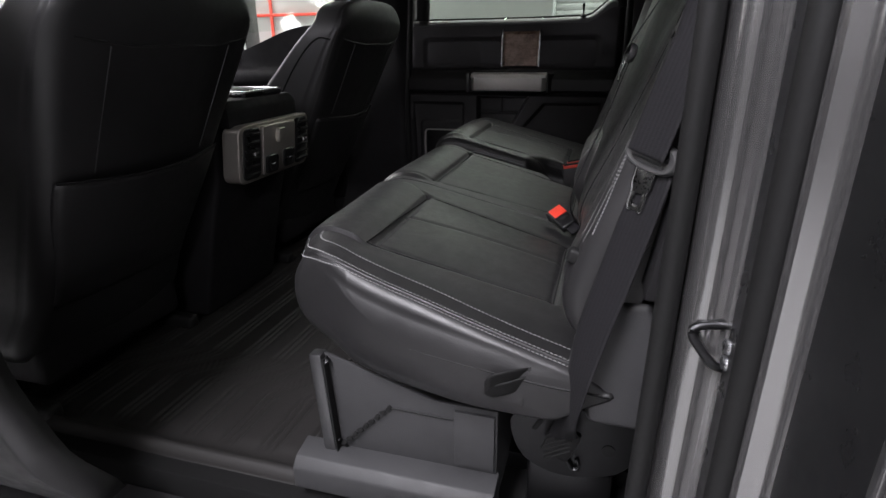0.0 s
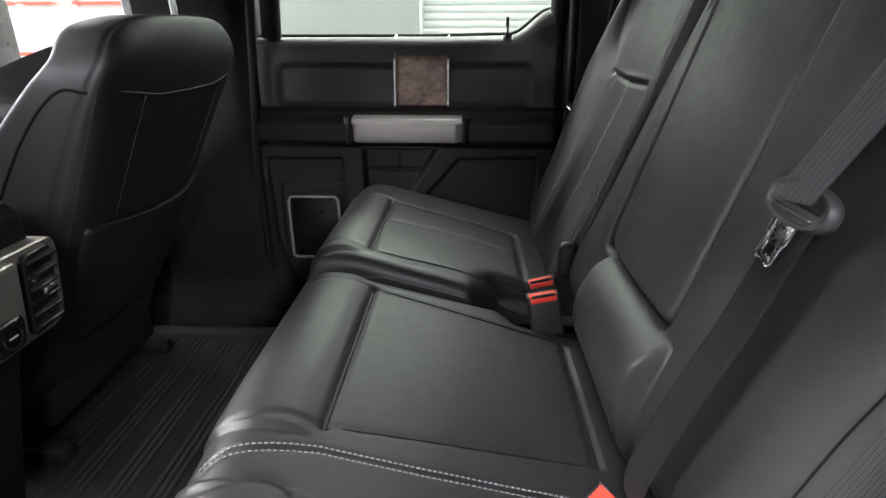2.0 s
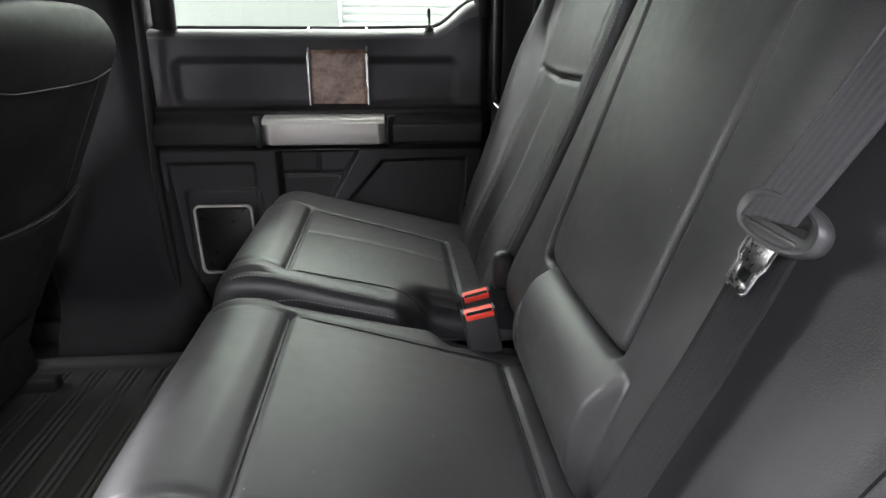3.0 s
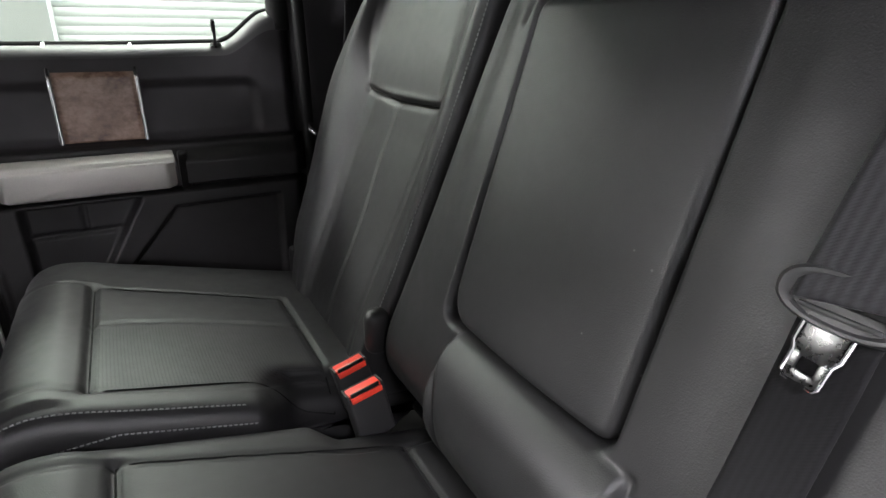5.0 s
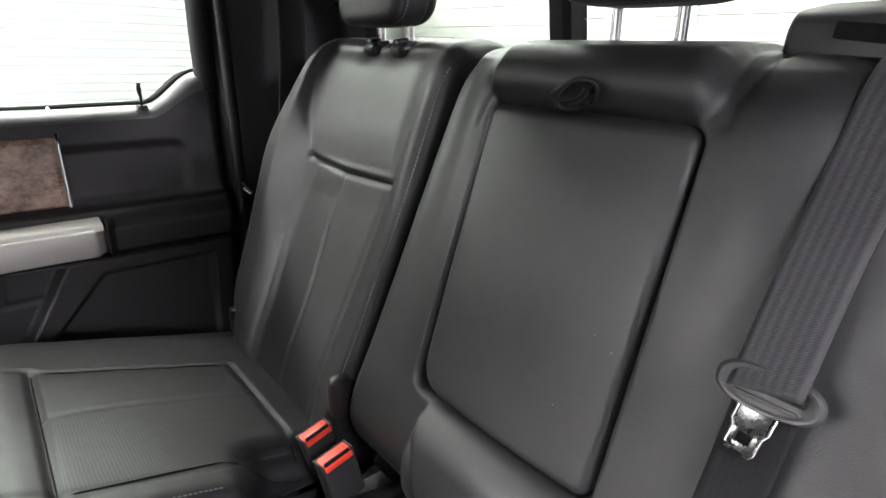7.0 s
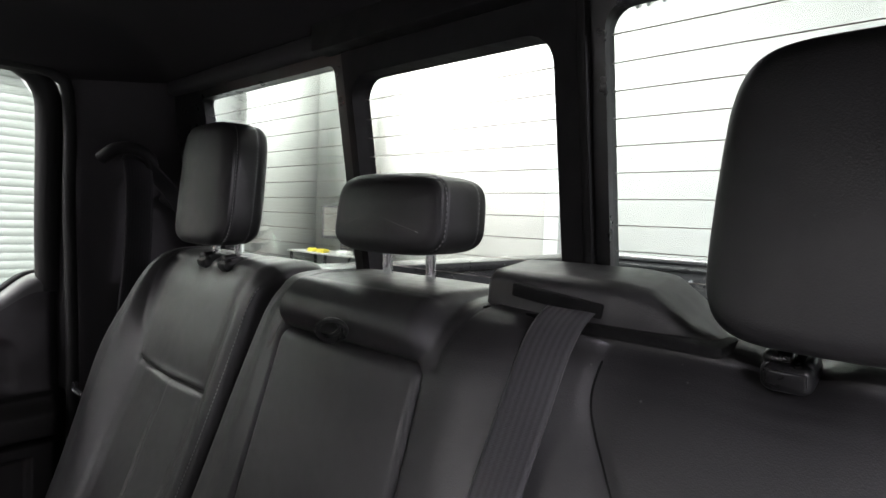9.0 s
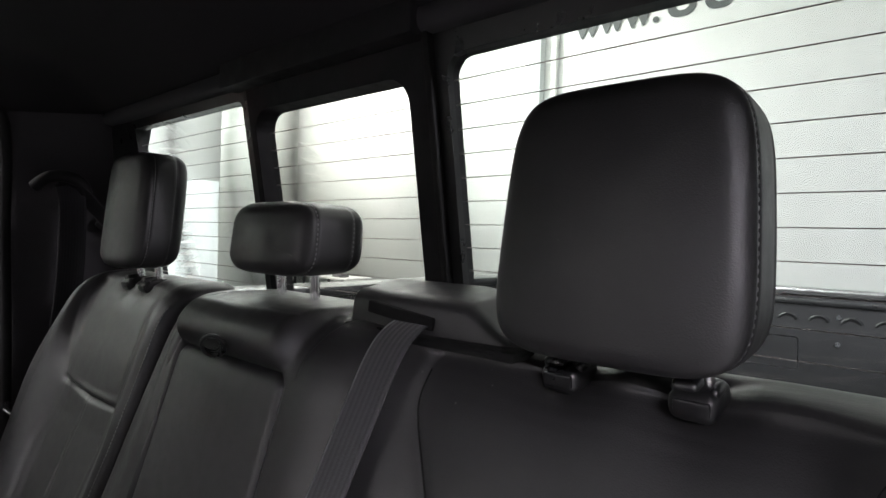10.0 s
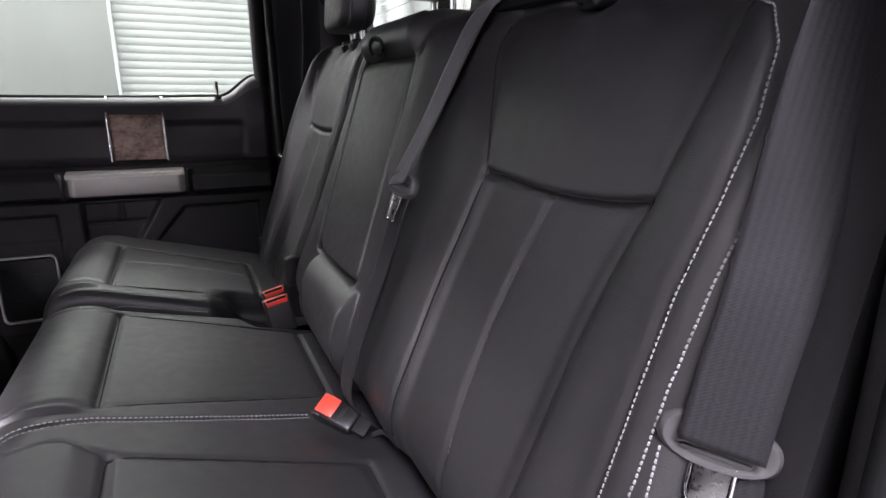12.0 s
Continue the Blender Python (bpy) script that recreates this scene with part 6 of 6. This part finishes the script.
tube(bm, spline([(0.112, -0.212, 0.372), (0.122, -0.222, 0.380), (0.132, -0.232, 0.374), (0.138, -0.236, 0.360)], 0.004), 0.0035, 8)
part("cable", bm, LEG_STEEL, w)


def tongue(parent, c, ax, side, metal_len=0.045, flip=1):
    """A belt tongue: moulded slot guide and steel blade; ax points to the blade's tip."""
    c, ax, side = Vector(c), Vector(ax).normalized(), Vector(side).normalized()
    th = ax.cross(side).normalized()
    wide, up = side, side.cross(th).normalized()
    if up.dot(ax) < 0:
        up = -up
    mr = Matrix(((*wide, 0), (*th, 0), (*up, 0), (0, 0, 0, 1))).transposed()
    side = th.cross(ax)
    m = Matrix(((*side, 0), (*th, 0), (*ax, 0), (0, 0, 0, 1))).transposed()
    bm = bmesh.new()
    # an oval moulded plate with a thick rolled rim
    an = np.linspace(0, 2 * math.pi, 44, endpoint=False)
    oval = [(0.0345 * math.copysign(abs(math.cos(q)) ** 0.80, math.cos(q)), 0.0165 * math.copysign(abs(math.sin(q)) ** 0.85, math.sin(q))) for q in an]
    n_ = len(oval)
    hub0 = bm.verts.new(c - th * 0.005)
    loops = [[bm.verts.new(c + wide * (w_ * k_) + up * (u_ * k_) + th * h) for w_, u_ in oval]
             for k_, h in ((0.88, -0.0050), (0.97, -0.0030), (1.0, 0.0005), (0.975, 0.0040), (0.90, 0.0062), (0.80, 0.0060), (0.72, 0.0040))]
    hub1 = bm.verts.new(c + th * 0.0036)
    for i in range(n_):
        j = (i + 1) % n_
        bm.faces.new((hub0, loops[0][j], loops[0][i]))
        for A_, B_ in zip(loops[:-1], loops[1:]):
            bm.faces.new((A_[i], A_[j], B_[j], B_[i]))
        bm.faces.new((hub1, loops[-1][i], loops[-1][j]))
    box(bm, c + up * 0.0070 + th * 0.0042, (0.040, 0.0030, 0.0030), 0.001, mr)
    guide = part("tongue_guide", bm, PLASTIC_GUIDE, parent, "dark grey moulded belt tongue")
    part("webbing_slot", boxes((c - up * 0.0010 + th * flip * 0.0034, (0.046, 0.0045, 0.0050), 0.001, mr)), RUBBER, guide)
    bm = bmesh.new()
    W, T = 0.0225, 0.0018
    a0, a1 = 0.012, 0.012 + metal_len
    root = c + th * 0.003
    # plate with a square hole near its tip and turned-up edges that step in halfway
    box(bm, root + ax * (a0 + (a1 - a0) * 0.30), (W - 0.002, T, (a1 - a0) * 0.60), 0.0006, m)
    for dx in (-0.0072, 0.0072):
        box(bm, root + side * dx + ax * (a0 + (a1 - a0) * 0.74), (0.005, T, (a1 - a0) * 0.42), 0.0006, m)
    box(bm, root + ax * (a1 - 0.0035), (W * 0.66, T, 0.006), 0.0006, m)
    part("blade", bm, BLADE, guide, "steel belt blade with a square hole")
    # turned-up edges in brighter chrome than the darkened plate, for their highlights
    bm = bmesh.new()
    for sx in (-1, 1):
        edge_ = [(0.0122, 0.0), (0.0122, 0.42), (0.0100, 0.55), (0.0098, 0.93), (0.0080, 1.0), (0.0045, 1.0)]
        tube(bm, [root + side * (sx * e0) + ax * (a0 + (a1 - a0) * e1) + th * 0.0008 for e0, e1 in edge_], 0.0011, 6)
    part("blade_edge", bm, CHROME, guide, "bright turned-up blade edge")
    return guide


# middle belt: out of its shelf housing, down the backrest, looped through the tongue and into the seat joint
mid_belt = thing("seat_belt", (0.25, -0.21, 0.34), "grey-black woven middle seat belt hanging down the backrest", "seat belt", "rear belts")
ribbon("webbing", [(0.350, -0.205, 0.934), (0.318, -0.204, 0.930), (0.286, -0.203, 0.922), (0.262, -0.200, 0.897), (0.232, -0.197, 0.840), (0.202, -0.194, 0.780), (0.1575, -0.1935, 0.704)],
       [(0.0, -1, 0.0), (0.0, -1, 0.0), (0.02, -1, 0.0), (0.03, -1, 0.02), (0.03, -1, 0.05), (0.03, -1, 0.10), (0.03, -1, 0.16)], 0.047, 0.0016, WEBBING, mid_belt)
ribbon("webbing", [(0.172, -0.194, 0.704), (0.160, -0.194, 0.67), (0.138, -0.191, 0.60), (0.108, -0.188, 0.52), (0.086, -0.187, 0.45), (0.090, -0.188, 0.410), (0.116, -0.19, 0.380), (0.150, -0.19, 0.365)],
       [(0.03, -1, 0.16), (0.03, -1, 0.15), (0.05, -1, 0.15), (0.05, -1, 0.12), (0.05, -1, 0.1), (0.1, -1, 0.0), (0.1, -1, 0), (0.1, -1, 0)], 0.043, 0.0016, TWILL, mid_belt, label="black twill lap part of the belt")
tongue(mid_belt, (0.167, -0.194, 0.702), (-0.26, 0.12, -0.9), (0.10, -1, -0.06), 0.036)
housing = thing("belt_guide_housing", (0.32, -0.24, 0.90), "black moulded belt outlet on top of the backrest", "belt guide")
bm = bmesh.new()
sec = [(0.296, 0.912), (0.300, 0.945), (0.309, 0.953), (0.372, 0.962), (0.390, 0.952), (0.394, 0.912)]
rings = []
for y_, kx, kz in ((-0.100, 0.84, 0.80), (-0.107, 0.97, 0.98), (-0.16, 1.0, 1.0), (-0.240, 1.0, 1.0), (-0.268, 0.98, 0.93), (-0.296, 0.95, 0.50), (-0.325, 0.90, 0.14), (-0.330, 0.85, 0.08)):
    rings.append([bm.verts.new((0.394 - (0.394 - x) * kx, y_, 0.908 + (z - 0.908) * kz)) for x, z in sec])
for A_, B_ in zip(rings[:-1], rings[1:]):
    for i in range(6):
        bm.faces.new((A_[i], A_[(i + 1) % 6], B_[(i + 1) % 6], B_[i]))
bm.faces.new(rings[0][::-1]), bm.faces.new(rings[-1])
bmesh.ops.bevel(bm, geom=list(bm.edges), offset=0.004, segments=2, affect="EDGES", profile=0.5)
shell = part("shell", bm, PLASTIC_TRIM, housing, sharp=0)
bm = bmesh.new()
box(bm, (0.299, -0.186, 0.932), (0.010, 0.092, 0.013), 0.002, pose(0, 0, 0, 6, 0, 0))
part("belt_slot", bm, CARPET, shell)
part("carpet_base", boxes(((0.338, -0.205, 0.912), (0.105, 0.250, 0.010), 0.0045)), CARPET, housing, "black felt pad")

# outer belts on the pillars
left_belt = thing("seat_belt", (0.15, -0.65, 0.22), "grey-black woven outer belt with its tongue, by the open door", "seat belt", "rear belts")
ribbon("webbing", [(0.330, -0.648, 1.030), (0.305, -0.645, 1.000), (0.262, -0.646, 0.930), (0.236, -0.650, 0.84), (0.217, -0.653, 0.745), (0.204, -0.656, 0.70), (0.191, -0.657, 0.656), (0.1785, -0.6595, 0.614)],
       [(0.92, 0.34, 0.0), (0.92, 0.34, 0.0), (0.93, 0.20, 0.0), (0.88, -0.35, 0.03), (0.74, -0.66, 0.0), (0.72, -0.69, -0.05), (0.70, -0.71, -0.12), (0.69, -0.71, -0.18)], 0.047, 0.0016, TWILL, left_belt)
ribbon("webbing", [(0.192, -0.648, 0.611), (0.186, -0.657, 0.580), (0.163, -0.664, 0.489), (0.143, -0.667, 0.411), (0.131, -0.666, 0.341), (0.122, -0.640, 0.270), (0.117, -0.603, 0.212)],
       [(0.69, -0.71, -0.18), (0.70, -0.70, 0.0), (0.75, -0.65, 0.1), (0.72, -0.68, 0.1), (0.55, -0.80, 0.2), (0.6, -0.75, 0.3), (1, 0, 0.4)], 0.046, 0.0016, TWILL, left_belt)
tongue(left_belt, (0.187, -0.651, 0.613), (-0.18, -0.04, -0.95), (0.69, -0.71, -0.18), 0.046)
anchor = part("anchor", boxes(((0.117, -0.606, 0.215), (0.040, 0.010, 0.05), 0.004, pose(0, 0, 0, 0, 20, 0))), RUBBER, left_belt, "black stitched belt anchor")
for i in range(6):
    part("stitch_rib", boxes(((0.113 + i * 0.0005, -0.612, 0.197 + i * 0.008), (0.040, 0.003, 0.003), 0.001, pose(0, 0, 0, 0, -30, 0))), RUBBER, anchor)
right_belt = thing("seat_belt", (0.25, 0.74, 0.40), "dark woven belt hanging from the pillar ring", "seat belt", "rear belts")
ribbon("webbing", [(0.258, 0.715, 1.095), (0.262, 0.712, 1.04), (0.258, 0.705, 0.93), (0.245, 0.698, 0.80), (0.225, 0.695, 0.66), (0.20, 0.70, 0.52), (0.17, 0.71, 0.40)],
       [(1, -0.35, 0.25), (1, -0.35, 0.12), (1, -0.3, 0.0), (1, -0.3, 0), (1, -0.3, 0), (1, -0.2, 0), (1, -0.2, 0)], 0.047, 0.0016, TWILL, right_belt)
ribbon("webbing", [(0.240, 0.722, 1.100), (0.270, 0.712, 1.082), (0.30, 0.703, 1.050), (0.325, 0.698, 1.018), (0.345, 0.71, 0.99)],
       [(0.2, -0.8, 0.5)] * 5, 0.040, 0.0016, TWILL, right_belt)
bm = bmesh.new()
tube(bm, spline([(0.205, 0.742, 1.088), (0.222, 0.722, 1.106), (0.25, 0.708, 1.110), (0.275, 0.706, 1.098), (0.285, 0.712, 1.080)], 0.005), 0.012, 12)
part("pillar_ring", bm, PLASTIC_SOFT, right_belt, "black moulded belt ring")
bm = bmesh.new()
box(bm, (0.342, 0.752, 1.012), (0.055, 0.012, 0.028), 0.008, pose(0, 0, 0, 0, 35, -22), 3)
part("belt_slot", bm, RUBBER, right_belt)
bm = bmesh.new()
tube(bm, [(0.176, 0.785, 0.655), (0.170, 0.765, 0.65), (0.178, 0.755, 0.64)], 0.006, 10)
hk = thing("coat_clip", (0.172, 0.77, 0.64), "small chrome catch beside the backrest", "clip")
part("catch", bm, CHROME, hk)


# ---------------------------------------------------------------- truck bed behind the window
bed = thing("truck_bed", (1.4, 0.0, -0.2), "black pickup bed with lined front wall", "truck bed")
part("front_wall", boxes(((0.575, 0.0, 0.465), (0.05, 1.76, 0.77), 0.008)), PLASTIC_SOFT, bed)
part("front_rail", boxes(((0.575, 0.0, 0.853), (0.066, 1.80, 0.022), 0.008)), PLASTIC_GLOSS, bed)
for s in (-1, 1):
    part("side_wall", boxes(((1.49, s * 0.88, 0.45), (1.78, 0.12, 0.74), 0.01)), PLASTIC_SOFT, bed)
    part("side_rail", boxes(((1.49, s * 0.87, 0.836), (1.80, 0.14, 0.034), 0.012)), PLASTIC_GLOSS, bed)
tailgate = part("tailgate", boxes(((2.44, 0.0, 0.45), (0.07, 1.70, 0.77), 0.012)), PLASTIC_SOFT, bed, "black inner face of the closed tailgate")
# grey paint here carries the pale reflection on the dark gloss top
part("tailgate_cap", boxes(((2.455, 0.0, 0.853), (0.11, 1.70, 0.030), 0.010)), PAINT, tailgate, "tailgate top, grey in place of the reflection on dark gloss")
part("step_edge", boxes(((2.399, 0.0, 0.815), (0.012, 1.66, 0.020), 0.004)), PLASTIC_GLOSS, tailgate)
part("bed_floor", boxes(((1.49, 0.0, 0.10), (1.80, 1.70, 0.04), 0.004)), PLASTIC, bed)
part("chassis_rail", boxes(((1.0, -0.45, -0.02), (2.6, 0.09, 0.22), 0.01)), BLACK_STEEL, bed)
part("chassis_rail", boxes(((1.0, 0.45, -0.02), (2.6, 0.09, 0.22), 0.01)), BLACK_STEEL, bed)
for s in (-1, 1):
    bm = bmesh.new()
    bmesh.ops.create_cone(bm, cap_ends=True, segments=40, radius1=0.39, radius2=0.39, depth=0.25, matrix=Matrix.Translation((1.45, s * 0.84, GROUND + 0.39)) @ pose(0, 0, 0, 90, 0, 0))
    part("wheel", bm, RUBBER, bed)
for i in range(15):
    y_ = -0.70 + i * 0.10
    bm = bmesh.new()
    tube(bm, [(2.403, y_ + 0.030 * math.cos(a), 0.740 + 0.024 * math.sin(a)) for a in np.linspace(0.2, math.pi - 0.2, 9)], 0.006, 6)
    part("pressed_arch", bm, PLASTIC_GLOSS, tailgate)
for y_ in (-0.73, -0.36, 0.01, 0.38, 0.75):
    for z_ in (0.765, 0.665):
        bm = bmesh.new()
        tube(bm, [(2.407, y_, z_), (2.398, y_, z_)], 0.009, 10)
        part("rivet", bm, STEEL, tailgate)

# ---------------------------------------------------------------- the hall
def hall(name, bm, mat, label, cat="wall"):
    ob = part(name, bm, mat, None, sharp=30)
    return tagged(ob, label, cat, kind="structure")


hall("ground", boxes(((2.0, 1.0, GROUND - 0.05), (26, 30, 0.1))), CONCRETE, "smooth grey painted concrete hall floor", "floor")
hall("hall_ceiling", boxes(((2.0, 1.0, CEIL + 0.1), (26, 30, 0.2))), WALL_WHITE, "white hall ceiling", "ceiling")
mid_z = (GROUND + CEIL) / 2
hh = CEIL - GROUND
hall("wall_front", boxes(((-10.9, 1.0, mid_z), (0.2, 30, hh))), WALL_WHITE, "white hall wall ahead of the truck")
hall("wall_back", boxes(((8.1, 3.0, mid_z), (0.2, 24.2, hh))), WALL_WHITE, "white hall wall behind the truck, lettered high up")
hall("wall_left", boxes(((2.0, -9.0, mid_z), (26, 0.2, hh))), WALL_GREY, "unseen hall wall beyond the open door, greyed to cut its light")
# side wall with a roller shutter in its opening
hall("wall_right", boxes(((-5.7, 5.6, mid_z), (10.3, 0.2, hh)), ((0.67, 5.6, (2.16 + CEIL) / 2), (2.44, 0.2, CEIL - 2.16)), ((2.47, 5.6, mid_z), (1.16, 0.2, hh))), WALL_WHITE, "white hall wall with a shutter opening")
hall("wall_far_right", boxes(((5.5, 11.3, mid_z), (5.2, 0.2, hh)), ((2.95, 8.45, mid_z), (0.2, 5.5, hh))), WALL_WHITE, "white wall at the far end of the hall")
shutter = thing("roller_shutter", (1.1, 5.62, GROUND), "closed white roller shutter of narrow steel slats", "shutter")
proto = None
zz = GROUND + 0.04
while zz < 2.12:
    bm = bmesh.new()
    pts = [(5.600, 0.0), (5.5945, 0.010), (5.5910, 0.035), (5.5945, 0.060), (5.600, 0.070), (5.612, 0.034)]
    if proto is None:
        bm = prism(pts, "x", -0.56, 1.90)
        proto = part("slat", bm, SHUTTER, None)
        proto.location = (0, 0, zz)
        base_data = proto.data
        adopt(proto, shutter)
    else:
        bm.free()
        o = new("slat", base_data)
        o.location = (0, 0, zz)
        adopt(o, shutter)
    zz += 0.072
for x_ in (-0.545, 1.88):
    part("guide_rail", boxes(((x_, 5.52, 0.7), (0.03, 0.06, 2.9), 0.004)), GREY_PAINT, shutter)
part("hood", boxes(((0.67, 5.50, 2.25), (2.5, 0.12, 0.20), 0.02)), SHUTTER, shutter)
# red lines along the wall beyond the front seats
rail = thing("red_rail", (-4.0, 5.48, GROUND), "red painted steel rail frame standing at the wall", "rail")
for z_ in (1.09, 0.60):
    part("bar", boxes(((-4.4, 5.46, z_), (3.2, 0.03, 0.035), 0.005)), RED_PAINT, rail)
for x_ in (-5.9, -4.06, -2.85):
    part("post", boxes(((x_, 5.46, (GROUND + 1.75) / 2), (0.035, 0.03, 1.75 - GROUND), 0.005)), RED_PAINT, rail)
# column at the wall's end, and the web address painted high on the wall
hall_door = thing("hall_door", (5.2, 11.18, GROUND), "pale grey steel door in the far white wall", "door")
part("leaf", boxes(((5.2, 11.19, 0.72), (1.40, 0.02, 2.98), 0.004)), SHUTTER, hall_door)
part("lintel", boxes(((5.2, 11.17, 2.25), (1.56, 0.06, 0.08), 0.008)), GREY_PAINT, hall_door)
for x_ in (4.46, 5.94):
    part("jamb", boxes(((x_, 11.17, 0.715), (0.07, 0.06, 2.99), 0.008)), GREY_PAINT, hall_door)
part("handle", boxes(((5.80, 11.16, 0.35), (0.03, 0.04, 0.14), 0.01)), PLASTIC_GREY, hall_door)
column_ = thing("wall_column", (8.0, 4.4, GROUND), "pale grey steel column at the end of the wall", "column")
part("shaft", boxes(((7.92, 4.40, mid_z), (0.16, 0.28, hh), 0.02)), GREY_PAINT, column_)
part("downpipe", boxes(((7.95, 4.05, mid_z), (0.10, 0.10, hh), 0.03)), WALL_WHITE, column_)
sign = thing("wall_lettering", (7.99, 1.0, 4.245), "dark grey web address lettering on the white wall", "sign")
txt = bpy.data.curves.new("lettering", "FONT")
txt.body, txt.size, txt.extrude, txt.align_x = "www.", 0.56, 0.004, "LEFT"
txt.offset = 0.010
txt.materials.append(PRINT_GREY)
lt = new("lettering", txt)
lt.matrix_world = Matrix.Translation((7.985, 3.72, 4.245)) @ pose(0, 0, 0, 90, 0, -90)
adopt(lt, sign)
for i in range(9):
    yb = 2.29 - i * 0.50
    bm = bmesh.new()
    ring(bm, rrect(yb - 0.30, yb - 0.12, 4.325, 4.705, 0.08), rrect(yb - 0.40, yb, 4.235, 4.795, 0.16), -0.006, 0.0, lambda p, d: (7.998 + d, p[0], p[1]))
    part("letter_shape", bm, PRINT_GREY, sign)
cab_ = thing("wall_cabinet", (2.7, 5.4, GROUND), "pale grey steel cabinet against the hall wall", "cabinet")
part("body", boxes(((2.68, 5.37, (GROUND + 1.55) / 2), (0.46, 0.26, 1.55 - GROUND), 0.01)), GREY_PAINT, cab_)
part("door", boxes(((2.68, 5.232, 0.42), (0.42, 0.012, 2.1), 0.004)), GREY_PAINT, cab_)

desk = thing("work_table", (7.35, 9.5, GROUND), "grey workbench with papers and a screen", "table")
tz = 0.13
part("tabletop", boxes(((7.4, 9.5, tz), (0.75, 2.8, 0.04), 0.006)), TABLE_TOP, desk)
for dx in (-0.33, 0.33):
    for dy in (-1.3, 0.0, 1.3):
        part("leg", boxes(((7.4 + dx, 9.5 + dy, (GROUND + tz) / 2), (0.05, 0.05, tz - GROUND), 0.004)), BLACK_STEEL, desk)
part("stretcher", boxes(((7.07, 9.5, -0.45), (0.04, 2.6, 0.04), 0.004)), BLACK_STEEL, desk)
mon = thing("monitor", (7.25, 9.12, tz + 0.02), "large flat monitor with a pale lit screen", "monitor")
part("stand", boxes(((7.27, 9.13, tz + 0.20), (0.08, 0.12, 0.36), 0.01)), PLASTIC, mon)
sc = part("casing", boxes(((7.25, 9.12, tz + 0.70), (0.05, 0.92, 0.68), 0.01, pose(0, 0, 0, 0, 0, 38))), PLASTIC, mon)
part("screen", boxes(((7.228, 9.103, tz + 0.71), (0.01, 0.84, 0.60), 0.002, pose(0, 0, 0, 0, 0, 38))), SCREEN, sc)
for x_, y_, w_, m_, nm, lb in ((7.2, 9.0, 0.30, PAPER, "paper_stack", "loose white papers on the bench"), (7.15, 9.7, 0.24, YELLOW, "storage_box", "small yellow plastic box on the bench"), (7.25, 8.5, 0.3, PLASTIC, "storage_box", "small black box on the bench"), (7.15, 10.1, 0.18, YELLOW, "storage_box", "small yellow plastic box on the bench")):
    t_ = thing(nm, (x_, y_, tz + 0.02), lb, "bench item")
    part("body", boxes(((x_, y_, tz + 0.06), (w_ * 0.7, w_, 0.08), 0.01)), m_, t_)

# housings for the added lamps under the ceiling
for lx, ly, lz, watts in LAMPS:
    f = thing("added_light", (lx, ly, lz), "long white housing of an added, unseen lamp", "ceiling light", "hall lights")
    along = ly == 4.3
    part("housing", boxes(((lx, ly, lz - 0.03), (3.46, 1.06, 0.06) if along else (1.06, 3.46, 0.06), 0.008)), WALL_WHITE, f)
    if lz < CEIL:
        for e in (-1.5, 1.5):
            part("hanger", boxes(((lx + (e if along else 0), ly + (0 if along else e), (lz + CEIL) / 2), (0.012, 0.012, CEIL - lz))), STEEL, f)
